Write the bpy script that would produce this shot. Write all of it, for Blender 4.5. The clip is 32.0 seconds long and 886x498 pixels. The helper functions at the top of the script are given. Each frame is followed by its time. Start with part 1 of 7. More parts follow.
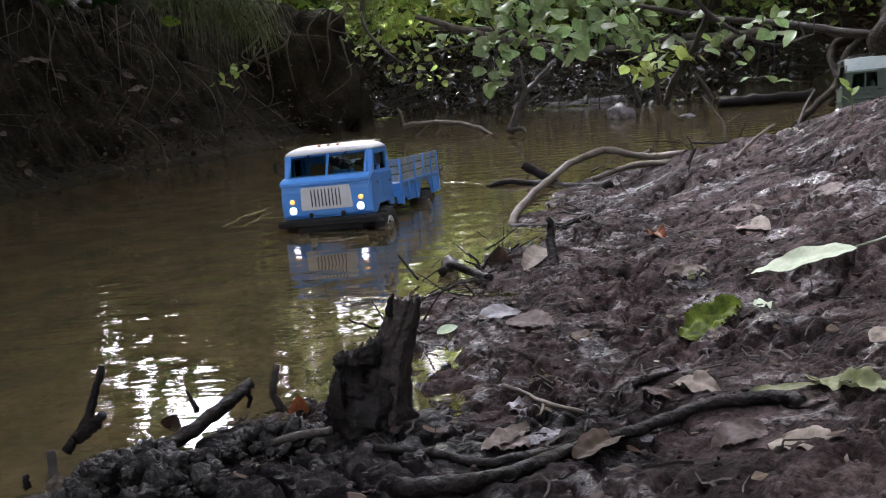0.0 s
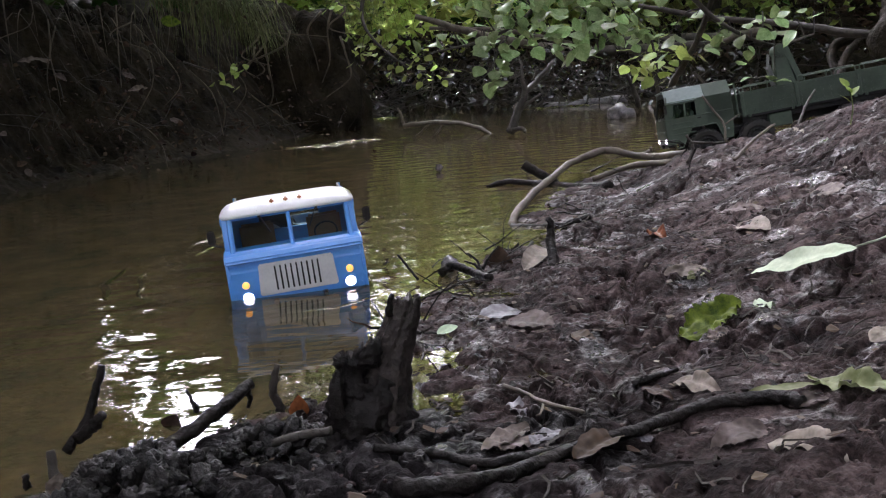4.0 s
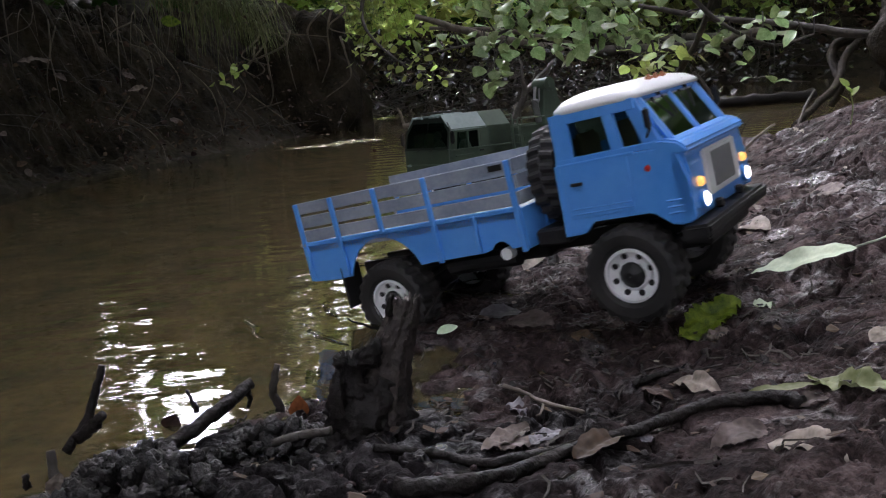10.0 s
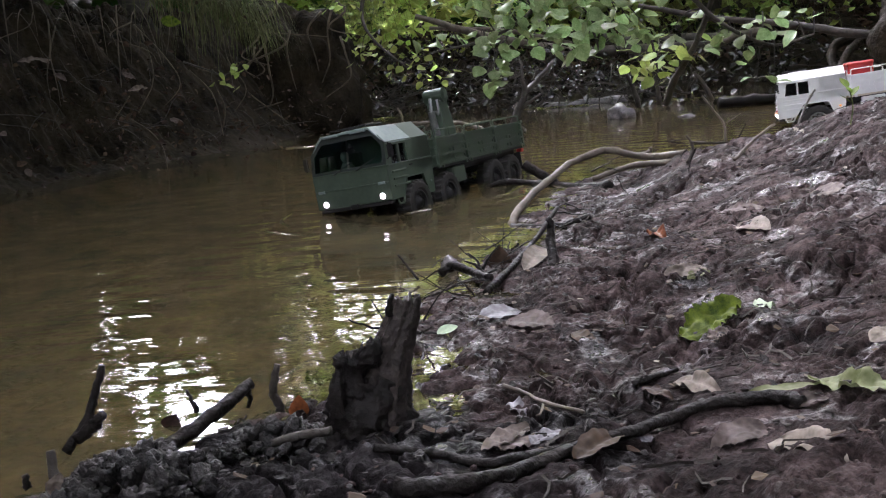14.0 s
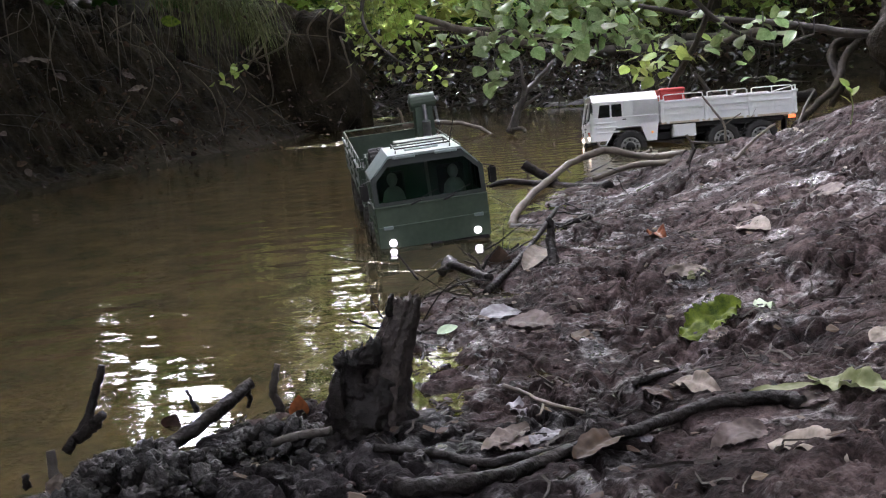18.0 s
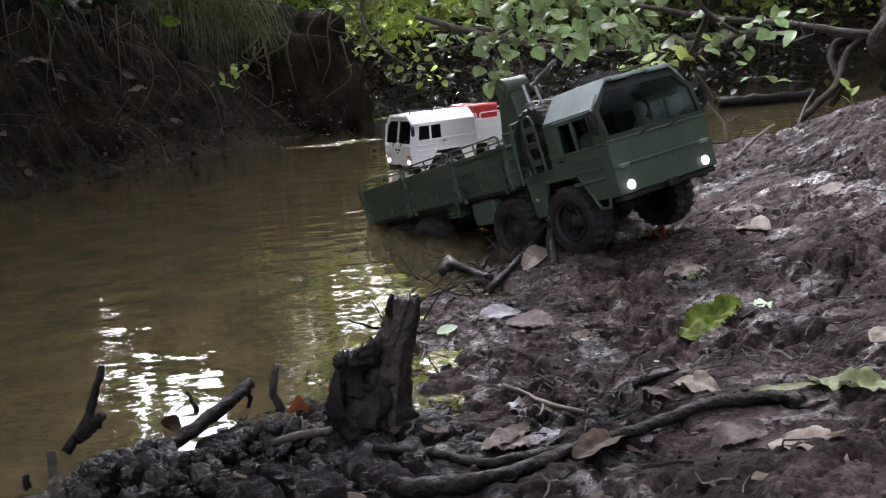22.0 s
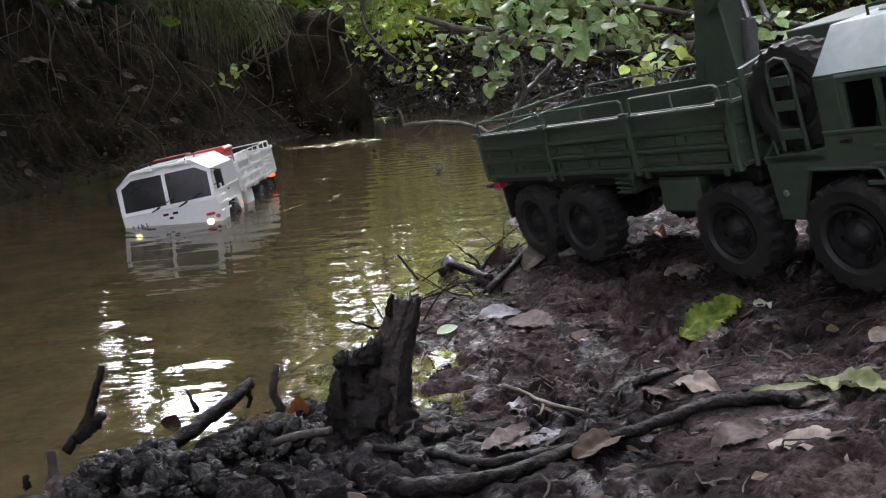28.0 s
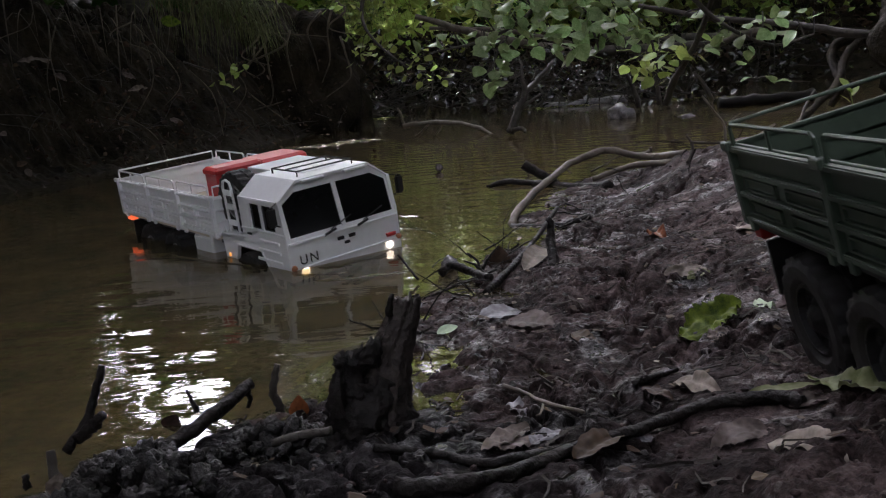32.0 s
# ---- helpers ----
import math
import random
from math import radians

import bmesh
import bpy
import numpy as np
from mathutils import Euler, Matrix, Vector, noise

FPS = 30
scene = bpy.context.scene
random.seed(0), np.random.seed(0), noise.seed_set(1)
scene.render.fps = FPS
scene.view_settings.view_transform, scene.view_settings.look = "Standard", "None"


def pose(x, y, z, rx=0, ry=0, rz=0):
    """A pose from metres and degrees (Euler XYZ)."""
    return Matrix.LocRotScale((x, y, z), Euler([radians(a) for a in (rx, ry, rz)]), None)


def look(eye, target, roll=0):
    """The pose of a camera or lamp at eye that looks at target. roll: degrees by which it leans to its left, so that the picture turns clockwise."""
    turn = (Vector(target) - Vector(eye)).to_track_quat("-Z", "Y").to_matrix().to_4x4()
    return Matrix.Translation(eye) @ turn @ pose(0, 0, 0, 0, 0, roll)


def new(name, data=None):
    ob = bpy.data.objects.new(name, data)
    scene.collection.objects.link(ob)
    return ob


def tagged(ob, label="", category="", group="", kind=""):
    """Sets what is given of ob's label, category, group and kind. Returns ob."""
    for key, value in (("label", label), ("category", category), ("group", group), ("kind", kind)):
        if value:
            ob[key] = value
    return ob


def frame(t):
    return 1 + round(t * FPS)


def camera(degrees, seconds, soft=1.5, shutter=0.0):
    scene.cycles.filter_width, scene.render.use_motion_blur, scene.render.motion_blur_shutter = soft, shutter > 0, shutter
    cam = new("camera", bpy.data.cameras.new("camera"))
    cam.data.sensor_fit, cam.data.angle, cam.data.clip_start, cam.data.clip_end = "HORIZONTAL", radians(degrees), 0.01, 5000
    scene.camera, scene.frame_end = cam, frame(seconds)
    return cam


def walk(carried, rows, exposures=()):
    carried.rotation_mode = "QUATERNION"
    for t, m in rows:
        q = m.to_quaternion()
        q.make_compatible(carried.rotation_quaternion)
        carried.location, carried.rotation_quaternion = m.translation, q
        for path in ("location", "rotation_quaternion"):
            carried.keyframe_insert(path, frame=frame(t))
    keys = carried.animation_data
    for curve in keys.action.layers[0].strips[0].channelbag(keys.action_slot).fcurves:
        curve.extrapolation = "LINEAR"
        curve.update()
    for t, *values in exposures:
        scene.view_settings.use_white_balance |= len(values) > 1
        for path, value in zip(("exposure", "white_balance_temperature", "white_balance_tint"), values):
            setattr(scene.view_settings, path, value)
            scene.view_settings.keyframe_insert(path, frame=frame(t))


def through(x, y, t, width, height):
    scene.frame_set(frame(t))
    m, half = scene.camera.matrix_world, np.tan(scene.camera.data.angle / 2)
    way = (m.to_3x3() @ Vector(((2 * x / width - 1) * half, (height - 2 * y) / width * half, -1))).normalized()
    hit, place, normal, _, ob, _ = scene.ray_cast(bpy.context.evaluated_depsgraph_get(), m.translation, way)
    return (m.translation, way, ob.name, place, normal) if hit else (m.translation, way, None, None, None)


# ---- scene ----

cam = camera(53.92, 32.0, soft=1.15, shutter=0.4)
EYE = (0.0, 0.0, 0.313)
VIEW = look(EYE, (0.0, 0.98082, 0.313 - 0.19491), -4.44)
walk(cam, [(0.0, VIEW), (32.0, VIEW)], exposures=[(0.0, 3.12, 6060, 22), (3.5, 3.12, 6060, 22), (6.0, 2.93, 6060, 22), (11.0, 2.93, 6060, 22), (12.6, 3.40, 6060, 22), (25.0, 3.40, 6060, 22), (29.0, 3.35, 6060, 22), (30.2, 3.15, 6060, 22), (31.0, 2.75, 6060, 22), (32.0, 2.25, 6060, 22)])

# ---- daylight: overcast sky over a wooded stream ----
world = bpy.data.worlds.new("sky")
scene.world = world
world.use_nodes = True
wn = world.node_tree
bg = wn.nodes["Background"]
sky = wn.nodes.new("ShaderNodeTexSky")
sky.sky_type, sky.sun_disc = "NISHITA", False
sky.sun_elevation, sky.sun_rotation = radians(40), radians(-21)
sky.air_density, sky.dust_density = 1.0, 8.0
haze = wn.nodes.new("ShaderNodeHueSaturation")
haze.inputs["Saturation"].default_value = 0.08
wn.links.new(sky.outputs[0], haze.inputs["Color"])
wn.links.new(haze.outputs[0], bg.inputs[0])
bg.inputs[1].default_value = 0.15
sun = new("sun", bpy.data.lights.new("sun", "SUN"))
sun.data.energy, sun.data.angle, sun.data.color = 0.65, radians(16), (1.0, 0.97, 0.92)
sun.matrix_world = look((0, 0, 8), (0.2745, -0.715, 8 - 0.643))


# ---- materials ----
def material(name, color, rough=0.6, metal=0.0, color2=None, scale=20.0, bump=0.0, bump_scale=60.0, coat=0.0, spec=0.5,
             rough2=None, island=0.0, detail=6.0, dist=0.002, fine=True):
    m = bpy.data.materials.new(name)
    m.use_nodes = True
    nt = m.node_tree
    p = nt.nodes["Principled BSDF"]
    p.inputs["Roughness"].default_value = rough
    p.inputs["Metallic"].default_value = metal
    p.inputs["Coat Weight"].default_value = coat
    p.inputs["Specular IOR Level"].default_value = spec
    p.inputs["Base Color"].default_value = (*color, 1)
    tc = nt.nodes.new("ShaderNodeTexCoord")
    if color2 is not None:
        n1 = nt.nodes.new("ShaderNodeTexNoise")
        n1.inputs["Scale"].default_value, n1.inputs["Detail"].default_value = scale, detail
        n2 = nt.nodes.new("ShaderNodeTexNoise")
        n2.inputs["Scale"].default_value, n2.inputs["Detail"].default_value = scale * 7.3, 4
        nt.links.new(tc.outputs["Object"], n1.inputs[0])
        nt.links.new(tc.outputs["Object"], n2.inputs[0])
        add = nt.nodes.new("ShaderNodeMath")
        add.operation = "MULTIPLY_ADD"
        add.inputs[1].default_value = 0.45
        nt.links.new(n2.outputs[0], add.inputs[0])
        nt.links.new(n1.outputs[0], add.inputs[2])
        ramp = nt.nodes.new("ShaderNodeValToRGB")
        ramp.color_ramp.elements[0].position, ramp.color_ramp.elements[1].position = 0.52, 0.92
        ramp.color_ramp.elements[0].color, ramp.color_ramp.elements[1].color = (*color, 1), (*color2, 1)
        nt.links.new(add.outputs[0], ramp.inputs[0])
        out = ramp.outputs[0]
        if island > 0:
            geo = nt.nodes.new("ShaderNodeNewGeometry")
            oi = nt.nodes.new("ShaderNodeObjectInfo")
            s = nt.nodes.new("ShaderNodeMath")
            s.operation = "ADD"
            nt.links.new(geo.outputs["Random Per Island"], s.inputs[0])
            nt.links.new(oi.outputs["Random"], s.inputs[1])
            fr = nt.nodes.new("ShaderNodeMath")
            fr.operation = "FRACT"
            nt.links.new(s.outputs[0], fr.inputs[0])
            mr = nt.nodes.new("ShaderNodeMapRange")
            mr.inputs[3].default_value, mr.inputs[4].default_value = 1 - island, 1 + island
            nt.links.new(fr.outputs[0], mr.inputs[0])
            hs = nt.nodes.new("ShaderNodeHueSaturation")
            nt.links.new(mr.outputs[0], hs.inputs["Value"])
            mh = nt.nodes.new("ShaderNodeMapRange")
            mh.inputs[3].default_value, mh.inputs[4].default_value = 0.5 - 0.05 * island, 0.5 + 0.05 * island
            nt.links.new(fr.outputs[0], mh.inputs[0])
            nt.links.new(mh.outputs[0], hs.inputs["Hue"])
            nt.links.new(out, hs.inputs["Color"])
            out = hs.outputs[0]
        nt.links.new(out, p.inputs["Base Color"])
        if rough2 is not None:
            rr = nt.nodes.new("ShaderNodeMapRange")
            rr.inputs[1].default_value, rr.inputs[2].default_value = 0.5, 0.95
            rr.inputs[3].default_value, rr.inputs[4].default_value = rough, rough2
            nt.links.new(add.outputs[0], rr.inputs[0])
            nt.links.new(rr.outputs[0], p.inputs["Roughness"])
    if bump > 0:
        nb = nt.nodes.new("ShaderNodeTexNoise")
        nb.inputs["Scale"].default_value, nb.inputs["Detail"].default_value = bump_scale, 8
        nt.links.new(tc.outputs["Object"], nb.inputs[0])
        b = nt.nodes.new("ShaderNodeBump")
        b.inputs["Strength"].default_value, b.inputs["Distance"].default_value = bump, dist
        nt.links.new(nb.outputs[0], b.inputs["Height"])
        nt.links.new(b.outputs[0], p.inputs["Normal"])
    return m


def glow(name, color, strength):
    m = bpy.data.materials.new(name)
    m.use_nodes = True
    p = m.node_tree.nodes["Principled BSDF"]
    p.inputs["Base Color"].default_value = (*color, 1)
    p.inputs["Emission Color"].default_value = (*color, 1)
    p.inputs["Emission Strength"].default_value = strength
    p.inputs["Roughness"].default_value = 0.1
    return m


def glass(name, tint, clear):
    """Tinted pane: a gloss over a partly clear dark film."""
    m = bpy.data.materials.new(name)
    m.use_nodes = True
    nt = m.node_tree
    nt.nodes.remove(nt.nodes["Principled BSDF"])
    out = nt.nodes["Material Output"]
    tr = nt.nodes.new("ShaderNodeBsdfTransparent")
    tr.inputs[0].default_value = (clear * tint[0], clear * tint[1], clear * tint[2], 1)
    gl = nt.nodes.new("ShaderNodeBsdfGlossy")
    gl.inputs["Roughness"].default_value = 0.06
    fr = nt.nodes.new("ShaderNodeFresnel")
    fr.inputs[0].default_value = 1.18
    mx = nt.nodes.new("ShaderNodeMixShader")
    nt.links.new(fr.outputs[0], mx.inputs[0])
    nt.links.new(tr.outputs[0], mx.inputs[1])
    nt.links.new(gl.outputs[0], mx.inputs[2])
    nt.links.new(mx.outputs[0], out.inputs[0])
    return m


def leaf_material(name, c1, c2, through=0.4, rough=0.45, scale=30.0):
    m = material(name, c1, rough, 0.0, c2, scale, 0.25, 90.0, island=0.45, spec=0.25)
    nt = m.node_tree
    p = nt.nodes["Principled BSDF"]
    t = nt.nodes.new("ShaderNodeBsdfTranslucent")
    src = p.inputs["Base Color"].links[0].from_socket
    nt.links.new(src, t.inputs[0])
    mx = nt.nodes.new("ShaderNodeMixShader")
    mx.inputs[0].default_value = through
    nt.links.new(p.outputs[0], mx.inputs[1])
    nt.links.new(t.outputs[0], mx.inputs[2])
    nt.links.new(mx.outputs[0], nt.nodes["Material Output"].inputs[0])
    return m


def mud_material():
    """Wet clay: mottled at three sizes, dull where it dries, with scattered wet shining patches; shade by the stump is
    painted in.
    """
    m = bpy.data.materials.new("wet_mud")
    m.use_nodes = True
    nt = m.node_tree
    p = nt.nodes["Principled BSDF"]
    tc = nt.nodes.new("ShaderNodeTexCoord")

    def grain(scale, detail, rough=0.55):
        n = nt.nodes.new("ShaderNodeTexNoise")
        n.inputs["Scale"].default_value, n.inputs["Detail"].default_value, n.inputs["Roughness"].default_value = scale, detail, rough
        nt.links.new(tc.outputs["Object"], n.inputs[0])
        return n.outputs[0]

    def mix(a, b, k):
        n = nt.nodes.new("ShaderNodeMath")
        n.operation = "MULTIPLY_ADD"
        n.inputs[1].default_value = k
        nt.links.new(b, n.inputs[0])
        nt.links.new(a, n.inputs[2])
        return n.outputs[0]
    tone = mix(mix(grain(11.0, 3), grain(62.0, 5, 0.65), 0.9), grain(240.0, 4, 0.65), 0.6)
    ramp = nt.nodes.new("ShaderNodeValToRGB")
    for e, c in zip(ramp.color_ramp.elements, ((0.006, 0.0040, 0.0038), (0.105, 0.076, 0.073))):
        e.color = (*c, 1)
    scale = nt.nodes.new("ShaderNodeMath")
    scale.operation = "MULTIPLY"
    scale.inputs[1].default_value = 0.5
    ramp.color_ramp.elements[0].position, ramp.color_ramp.elements[1].position = 0.50, 0.775
    mid = ramp.color_ramp.elements.new(0.63)
    mid.color = (0.031, 0.0212, 0.0202, 1)
    nt.links.new(tone, scale.inputs[0])
    nt.links.new(scale.outputs[0], ramp.inputs[0])
    # shade over the foreground by the stump, multiplied into the colour
    shade_mask = nt.nodes.new("ShaderNodeAttribute")
    shade_mask.attribute_name = "shade_mask"
    dark = nt.nodes.new("ShaderNodeMix")
    dark.data_type, dark.blend_type = "RGBA", "MULTIPLY"
    dark.inputs["B"].default_value = (0.20, 0.235, 0.26, 1)
    nt.links.new(shade_mask.outputs["Fac"], dark.inputs["Factor"])
    nt.links.new(ramp.outputs[0], dark.inputs["A"])
    nt.links.new(dark.outputs["Result"], p.inputs["Base Color"])
    damp = nt.nodes.new("ShaderNodeAttribute")
    damp.attribute_name = "damp"
    wet = mix(mix(grain(16.0, 2), grain(120.0, 3), 0.45), damp.outputs["Fac"], 0.09)
    for socket, lo, hi in (("Roughness", 0.65, 0.18), ("Specular IOR Level", 0.05, 0.75)):
        r = nt.nodes.new("ShaderNodeMapRange")
        r.inputs[1].default_value, r.inputs[2].default_value, r.inputs[3].default_value, r.inputs[4].default_value = 0.80, 0.98, lo, hi
        nt.links.new(wet, r.inputs[0])
        nt.links.new(r.outputs[0], p.inputs[socket])
    b = nt.nodes.new("ShaderNodeBump")
    b.inputs["Strength"].default_value, b.inputs["Distance"].default_value = 0.9, 0.0022
    nt.links.new(grain(330.0, 6, 0.6), b.inputs["Height"])
    nt.links.new(b.outputs[0], p.inputs["Normal"])
    return m


MUD = mud_material()
# mud of the heaps by the stump, their shade put into the colour
SHADED_MUD = material("shaded_mud", (0.0030, 0.0026, 0.0024), 0.35, 0, (0.030, 0.026, 0.024), 60.0, 0.9, 330.0, rough2=0.6, dist=0.003, spec=0.35)
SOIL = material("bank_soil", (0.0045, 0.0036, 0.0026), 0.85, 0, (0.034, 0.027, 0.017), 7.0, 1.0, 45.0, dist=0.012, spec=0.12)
BED = material("stream_bed", (0.010, 0.007, 0.004), 0.8, 0, (0.24, 0.18, 0.10), 7.0, 0.3, 40.0)
BARK = material("dark_bark", (0.014, 0.011, 0.009), 0.7, 0, (0.065, 0.054, 0.044), 14.0, 1.0, 70.0, dist=0.006)
TWIG = material("pale_twig", (0.06, 0.048, 0.036), 0.65, 0, (0.165, 0.135, 0.105), 20.0, 0.7, 120.0, dist=0.002)
ROT = material("rotten_wet_wood", (0.0030, 0.0023, 0.0021), 0.40, 0, (0.017, 0.013, 0.0115), 40.0, 1.0, 150.0, rough2=0.75, dist=0.004, spec=0.22)
SPLINTER = material("weathered_wood", (0.012, 0.009, 0.008), 0.5, 0, (0.060, 0.047, 0.041), 30.0, 1.0, 240.0, rough2=0.7, dist=0.003, spec=0.3)
STONE = material("wet_stone", (0.06, 0.055, 0.06), 0.22, 0, (0.22, 0.20, 0.21), 30.0, 0.5, 120.0)
DEBRIS = material("wet_leaf_litter", (0.004, 0.0035, 0.0036), 0.08, 0, (0.030, 0.025, 0.024), 18.0, 0.8, 60.0, rough2=0.32, island=0.5, dist=0.004, spec=0.9)
LEAF_GREEN = leaf_material("green_leaf", (0.09, 0.150, 0.042), (0.28, 0.36, 0.165), 0.40)
LEAF_BRIGHT = leaf_material("yellow_green_leaf", (0.20, 0.27, 0.06), (0.38, 0.45, 0.13), 0.6)
LEAF_YOUNG = leaf_material("thin_young_leaf", (0.36, 0.46, 0.11), (0.56, 0.62, 0.24), 0.8)
LEAF_CANOPY = leaf_material("canopy_leaf", (0.025, 0.065, 0.010), (0.07, 0.14, 0.025), 0.4, scale=0.8)
LEAF_PALE = leaf_material("pale_underside_leaf", (0.34, 0.41, 0.28), (0.58, 0.64, 0.48), 0.15, 0.7)
LEAF_TAN = leaf_material("dry_tan_leaf", (0.075, 0.058, 0.049), (0.25, 0.205, 0.175), 0.12, 0.65)
LEAF_LILAC = leaf_material("wet_grey_lilac_leaf", (0.075, 0.068, 0.075), (0.24, 0.225, 0.25), 0.1, 0.35)
LEAF_BROWN = leaf_material("wet_brown_leaf", (0.022, 0.013, 0.008), (0.075, 0.045, 0.028), 0.15, 0.6)
LEAF_ORANGE = leaf_material("orange_leaf", (0.10, 0.032, 0.012), (0.25, 0.085, 0.034), 0.2, 0.4)
MOSS = leaf_material("moss_green_leaf", (0.030, 0.060, 0.004), (0.16, 0.22, 0.015), 0.15, 0.6, 90.0)
LEAF_YELLOW = leaf_material("faded_green_leaf", (0.10, 0.12, 0.035), (0.26, 0.29, 0.15), 0.2, 0.5)
GRASS = leaf_material("grass_blade", (0.06, 0.075, 0.022), (0.16, 0.17, 0.07), 0.3, 0.5)
ROOT = material("hair_root", (0.028, 0.022, 0.015), 0.8, 0, (0.13, 0.105, 0.07), 10.0)

BLUE = material("light_blue_paint", (0.075, 0.30, 0.80), 0.30, 0, (0.11, 0.35, 0.84), 14.0, 0.08, 60.0, coat=0.3, rough2=0.42)
BOARD = material("grey_blue_board", (0.19, 0.225, 0.29), 0.6, 0, (0.32, 0.35, 0.40), 25.0, 0.35, 120.0)
WHITE = material("white_paint", (0.80, 0.80, 0.81), 0.35, 0, (0.88, 0.88, 0.89), 12.0, 0.05, 60.0, coat=0.15)
CREAM = material("cream_boards", (0.58, 0.50, 0.38), 0.6, 0, (0.70, 0.62, 0.50), 18.0, 0.2, 90.0)
GRILLE = material("pale_grey_paint", (0.56, 0.57, 0.58), 0.45, 0, (0.70, 0.70, 0.71), 30.0, 0.1, 120.0)
OLIVE = material("olive_green_paint", (0.036, 0.056, 0.037), 0.42, 0, (0.066, 0.094, 0.064), 14.0, 0.12, 80.0, rough2=0.6)
# paler than the olive of the body
OLIVE_TOP = material("pale_green_paint", (0.15, 0.20, 0.19), 0.4, 0, (0.24, 0.29, 0.28), 14.0, 0.1, 80.0)
DARKFRAME = material("dark_window_frame", (0.010, 0.015, 0.012), 0.5, 0, (0.018, 0.026, 0.021), 14.0, 0.1, 80.0)
BLACK = material("black_plastic", (0.007, 0.007, 0.0075), 0.5, 0, (0.022, 0.021, 0.021), 20.0, 0.2, 90.0, spec=0.3)
RUBBER = material("muddy_rubber", (0.007, 0.007, 0.0075), 0.5, 0, (0.032, 0.028, 0.025), 26.0, 0.5, 110.0, rough2=0.85)
RIMGREY = material("muddy_rim", (0.10, 0.095, 0.09), 0.5, 0, (0.42, 0.41, 0.40), 22.0)
RIMWHITE = material("white_rim", (0.70, 0.70, 0.71), 0.4, 0, (0.82, 0.82, 0.82), 30.0)
STEEL = material("worn_steel", (0.20, 0.20, 0.21), 0.35, 0.8, (0.34, 0.34, 0.35), 40.0)
RED = material("red_paint", (0.42, 0.018, 0.018), 0.4, 0, (0.55, 0.035, 0.03), 20.0, 0.1, 60.0, coat=0.2)
SEAT = material("tan_seat", (0.20, 0.10, 0.045), 0.7, 0, (0.28, 0.15, 0.07), 30.0, 0.2, 90.0)
FIGURE = material("matte_figure", (0.28, 0.22, 0.18), 0.7, 0, (0.40, 0.32, 0.27), 30.0)
PANE = glass("clear_pane", (0.70, 0.85, 0.82), 0.8)
DARKPANE = material("black_window", (0.004, 0.004, 0.0045), 0.10, 0, (0.007, 0.007, 0.0075), 8.0, spec=0.2)
LAMP = glow("lit_headlamp", (1.0, 0.93, 0.84), 0.9)
LAMP_PINK = glow("lit_cold_headlamp", (1.0, 0.88, 0.95), 1.1)
LAMP_WARM = glow("lit_warm_headlamp", (1.0, 0.85, 0.62), 0.8)
AMBER = glow("lit_amber_lamp", (1.0, 0.45, 0.10), 0.16)
TAIL = glow("lit_tail_lamp", (1.0, 0.16, 0.05), 0.22)
AMBERLENS = material("dull_amber_lens", (0.36, 0.13, 0.06), 0.3, 0, (0.45, 0.18, 0.09), 30.0)


# ---- mesh helpers ----
def obj(name, bm, mat, smooth=False):
    me = bpy.data.meshes.new(name)
    bmesh.ops.recalc_face_normals(bm, faces=bm.faces)
    if smooth:
        for f in bm.faces:
            f.smooth = True
    bm.to_mesh(me)
    bm.free()
    me.materials.append(mat)
    return me


def part(name, bm, mat, parent, label="", smooth=False):
    ob = new(name, obj(name, bm, mat, smooth))
    ob.parent = parent
    if label:
        ob["label"] = label
    return ob


def thing(name, label, category, group="", kind=""):
    return tagged(new(name), label, category, group, kind)


def shape(*pieces):
    bm = bmesh.new()
    for fn in pieces:
        fn(bm)
    return bm


def bevel(bm, faces, width, seg=1):
    if width > 0:
        edges = {e for f in faces for e in f.edges}
        bmesh.ops.bevel(bm, geom=list(edges), offset=width, segments=seg, affect="EDGES", clamp_overlap=True)


def box(x0, x1, y0, y1, z0, z1, b=0.0, seg=1, turn=None):
    def fn(bm):
        vs = [bm.verts.new(p) for p in ((x0, y0, z0), (x1, y0, z0), (x1, y1, z0), (x0, y1, z0),
                                        (x0, y0, z1), (x1, y0, z1), (x1, y1, z1), (x0, y1, z1))]
        fs = [bm.faces.new([vs[i] for i in q]) for q in ((3, 2, 1, 0), (4, 5, 6, 7), (0, 1, 5, 4), (1, 2, 6, 5), (2, 3, 7, 6), (3, 0, 4, 7))]
        if turn is not None:
            bmesh.ops.transform(bm, matrix=turn, verts=vs)
        bevel(bm, fs, b, seg)
    return fn


def prism(poly, lo, hi, axis="y", b=0.0, seg=1, inset=None):
    """A polygon extruded along an axis: y gives (x, z) points, x gives (y, z), z gives (x, y)."""
    def at(p, s):
        return (p[0], s, p[1]) if axis == "y" else (s, p[0], p[1]) if axis == "x" else (p[0], p[1], s)

    def fn(bm):
        a = [bm.verts.new(at(p, lo)) for p in poly]
        c = [bm.verts.new(at(p, hi)) for p in (inset or poly)]
        n = len(poly)
        fs = [bm.faces.new(a[::-1]), bm.faces.new(c)]
        fs += [bm.faces.new((a[i], a[(i + 1) % n], c[(i + 1) % n], c[i])) for i in range(n)]
        bevel(bm, fs, b, seg)
    return fn


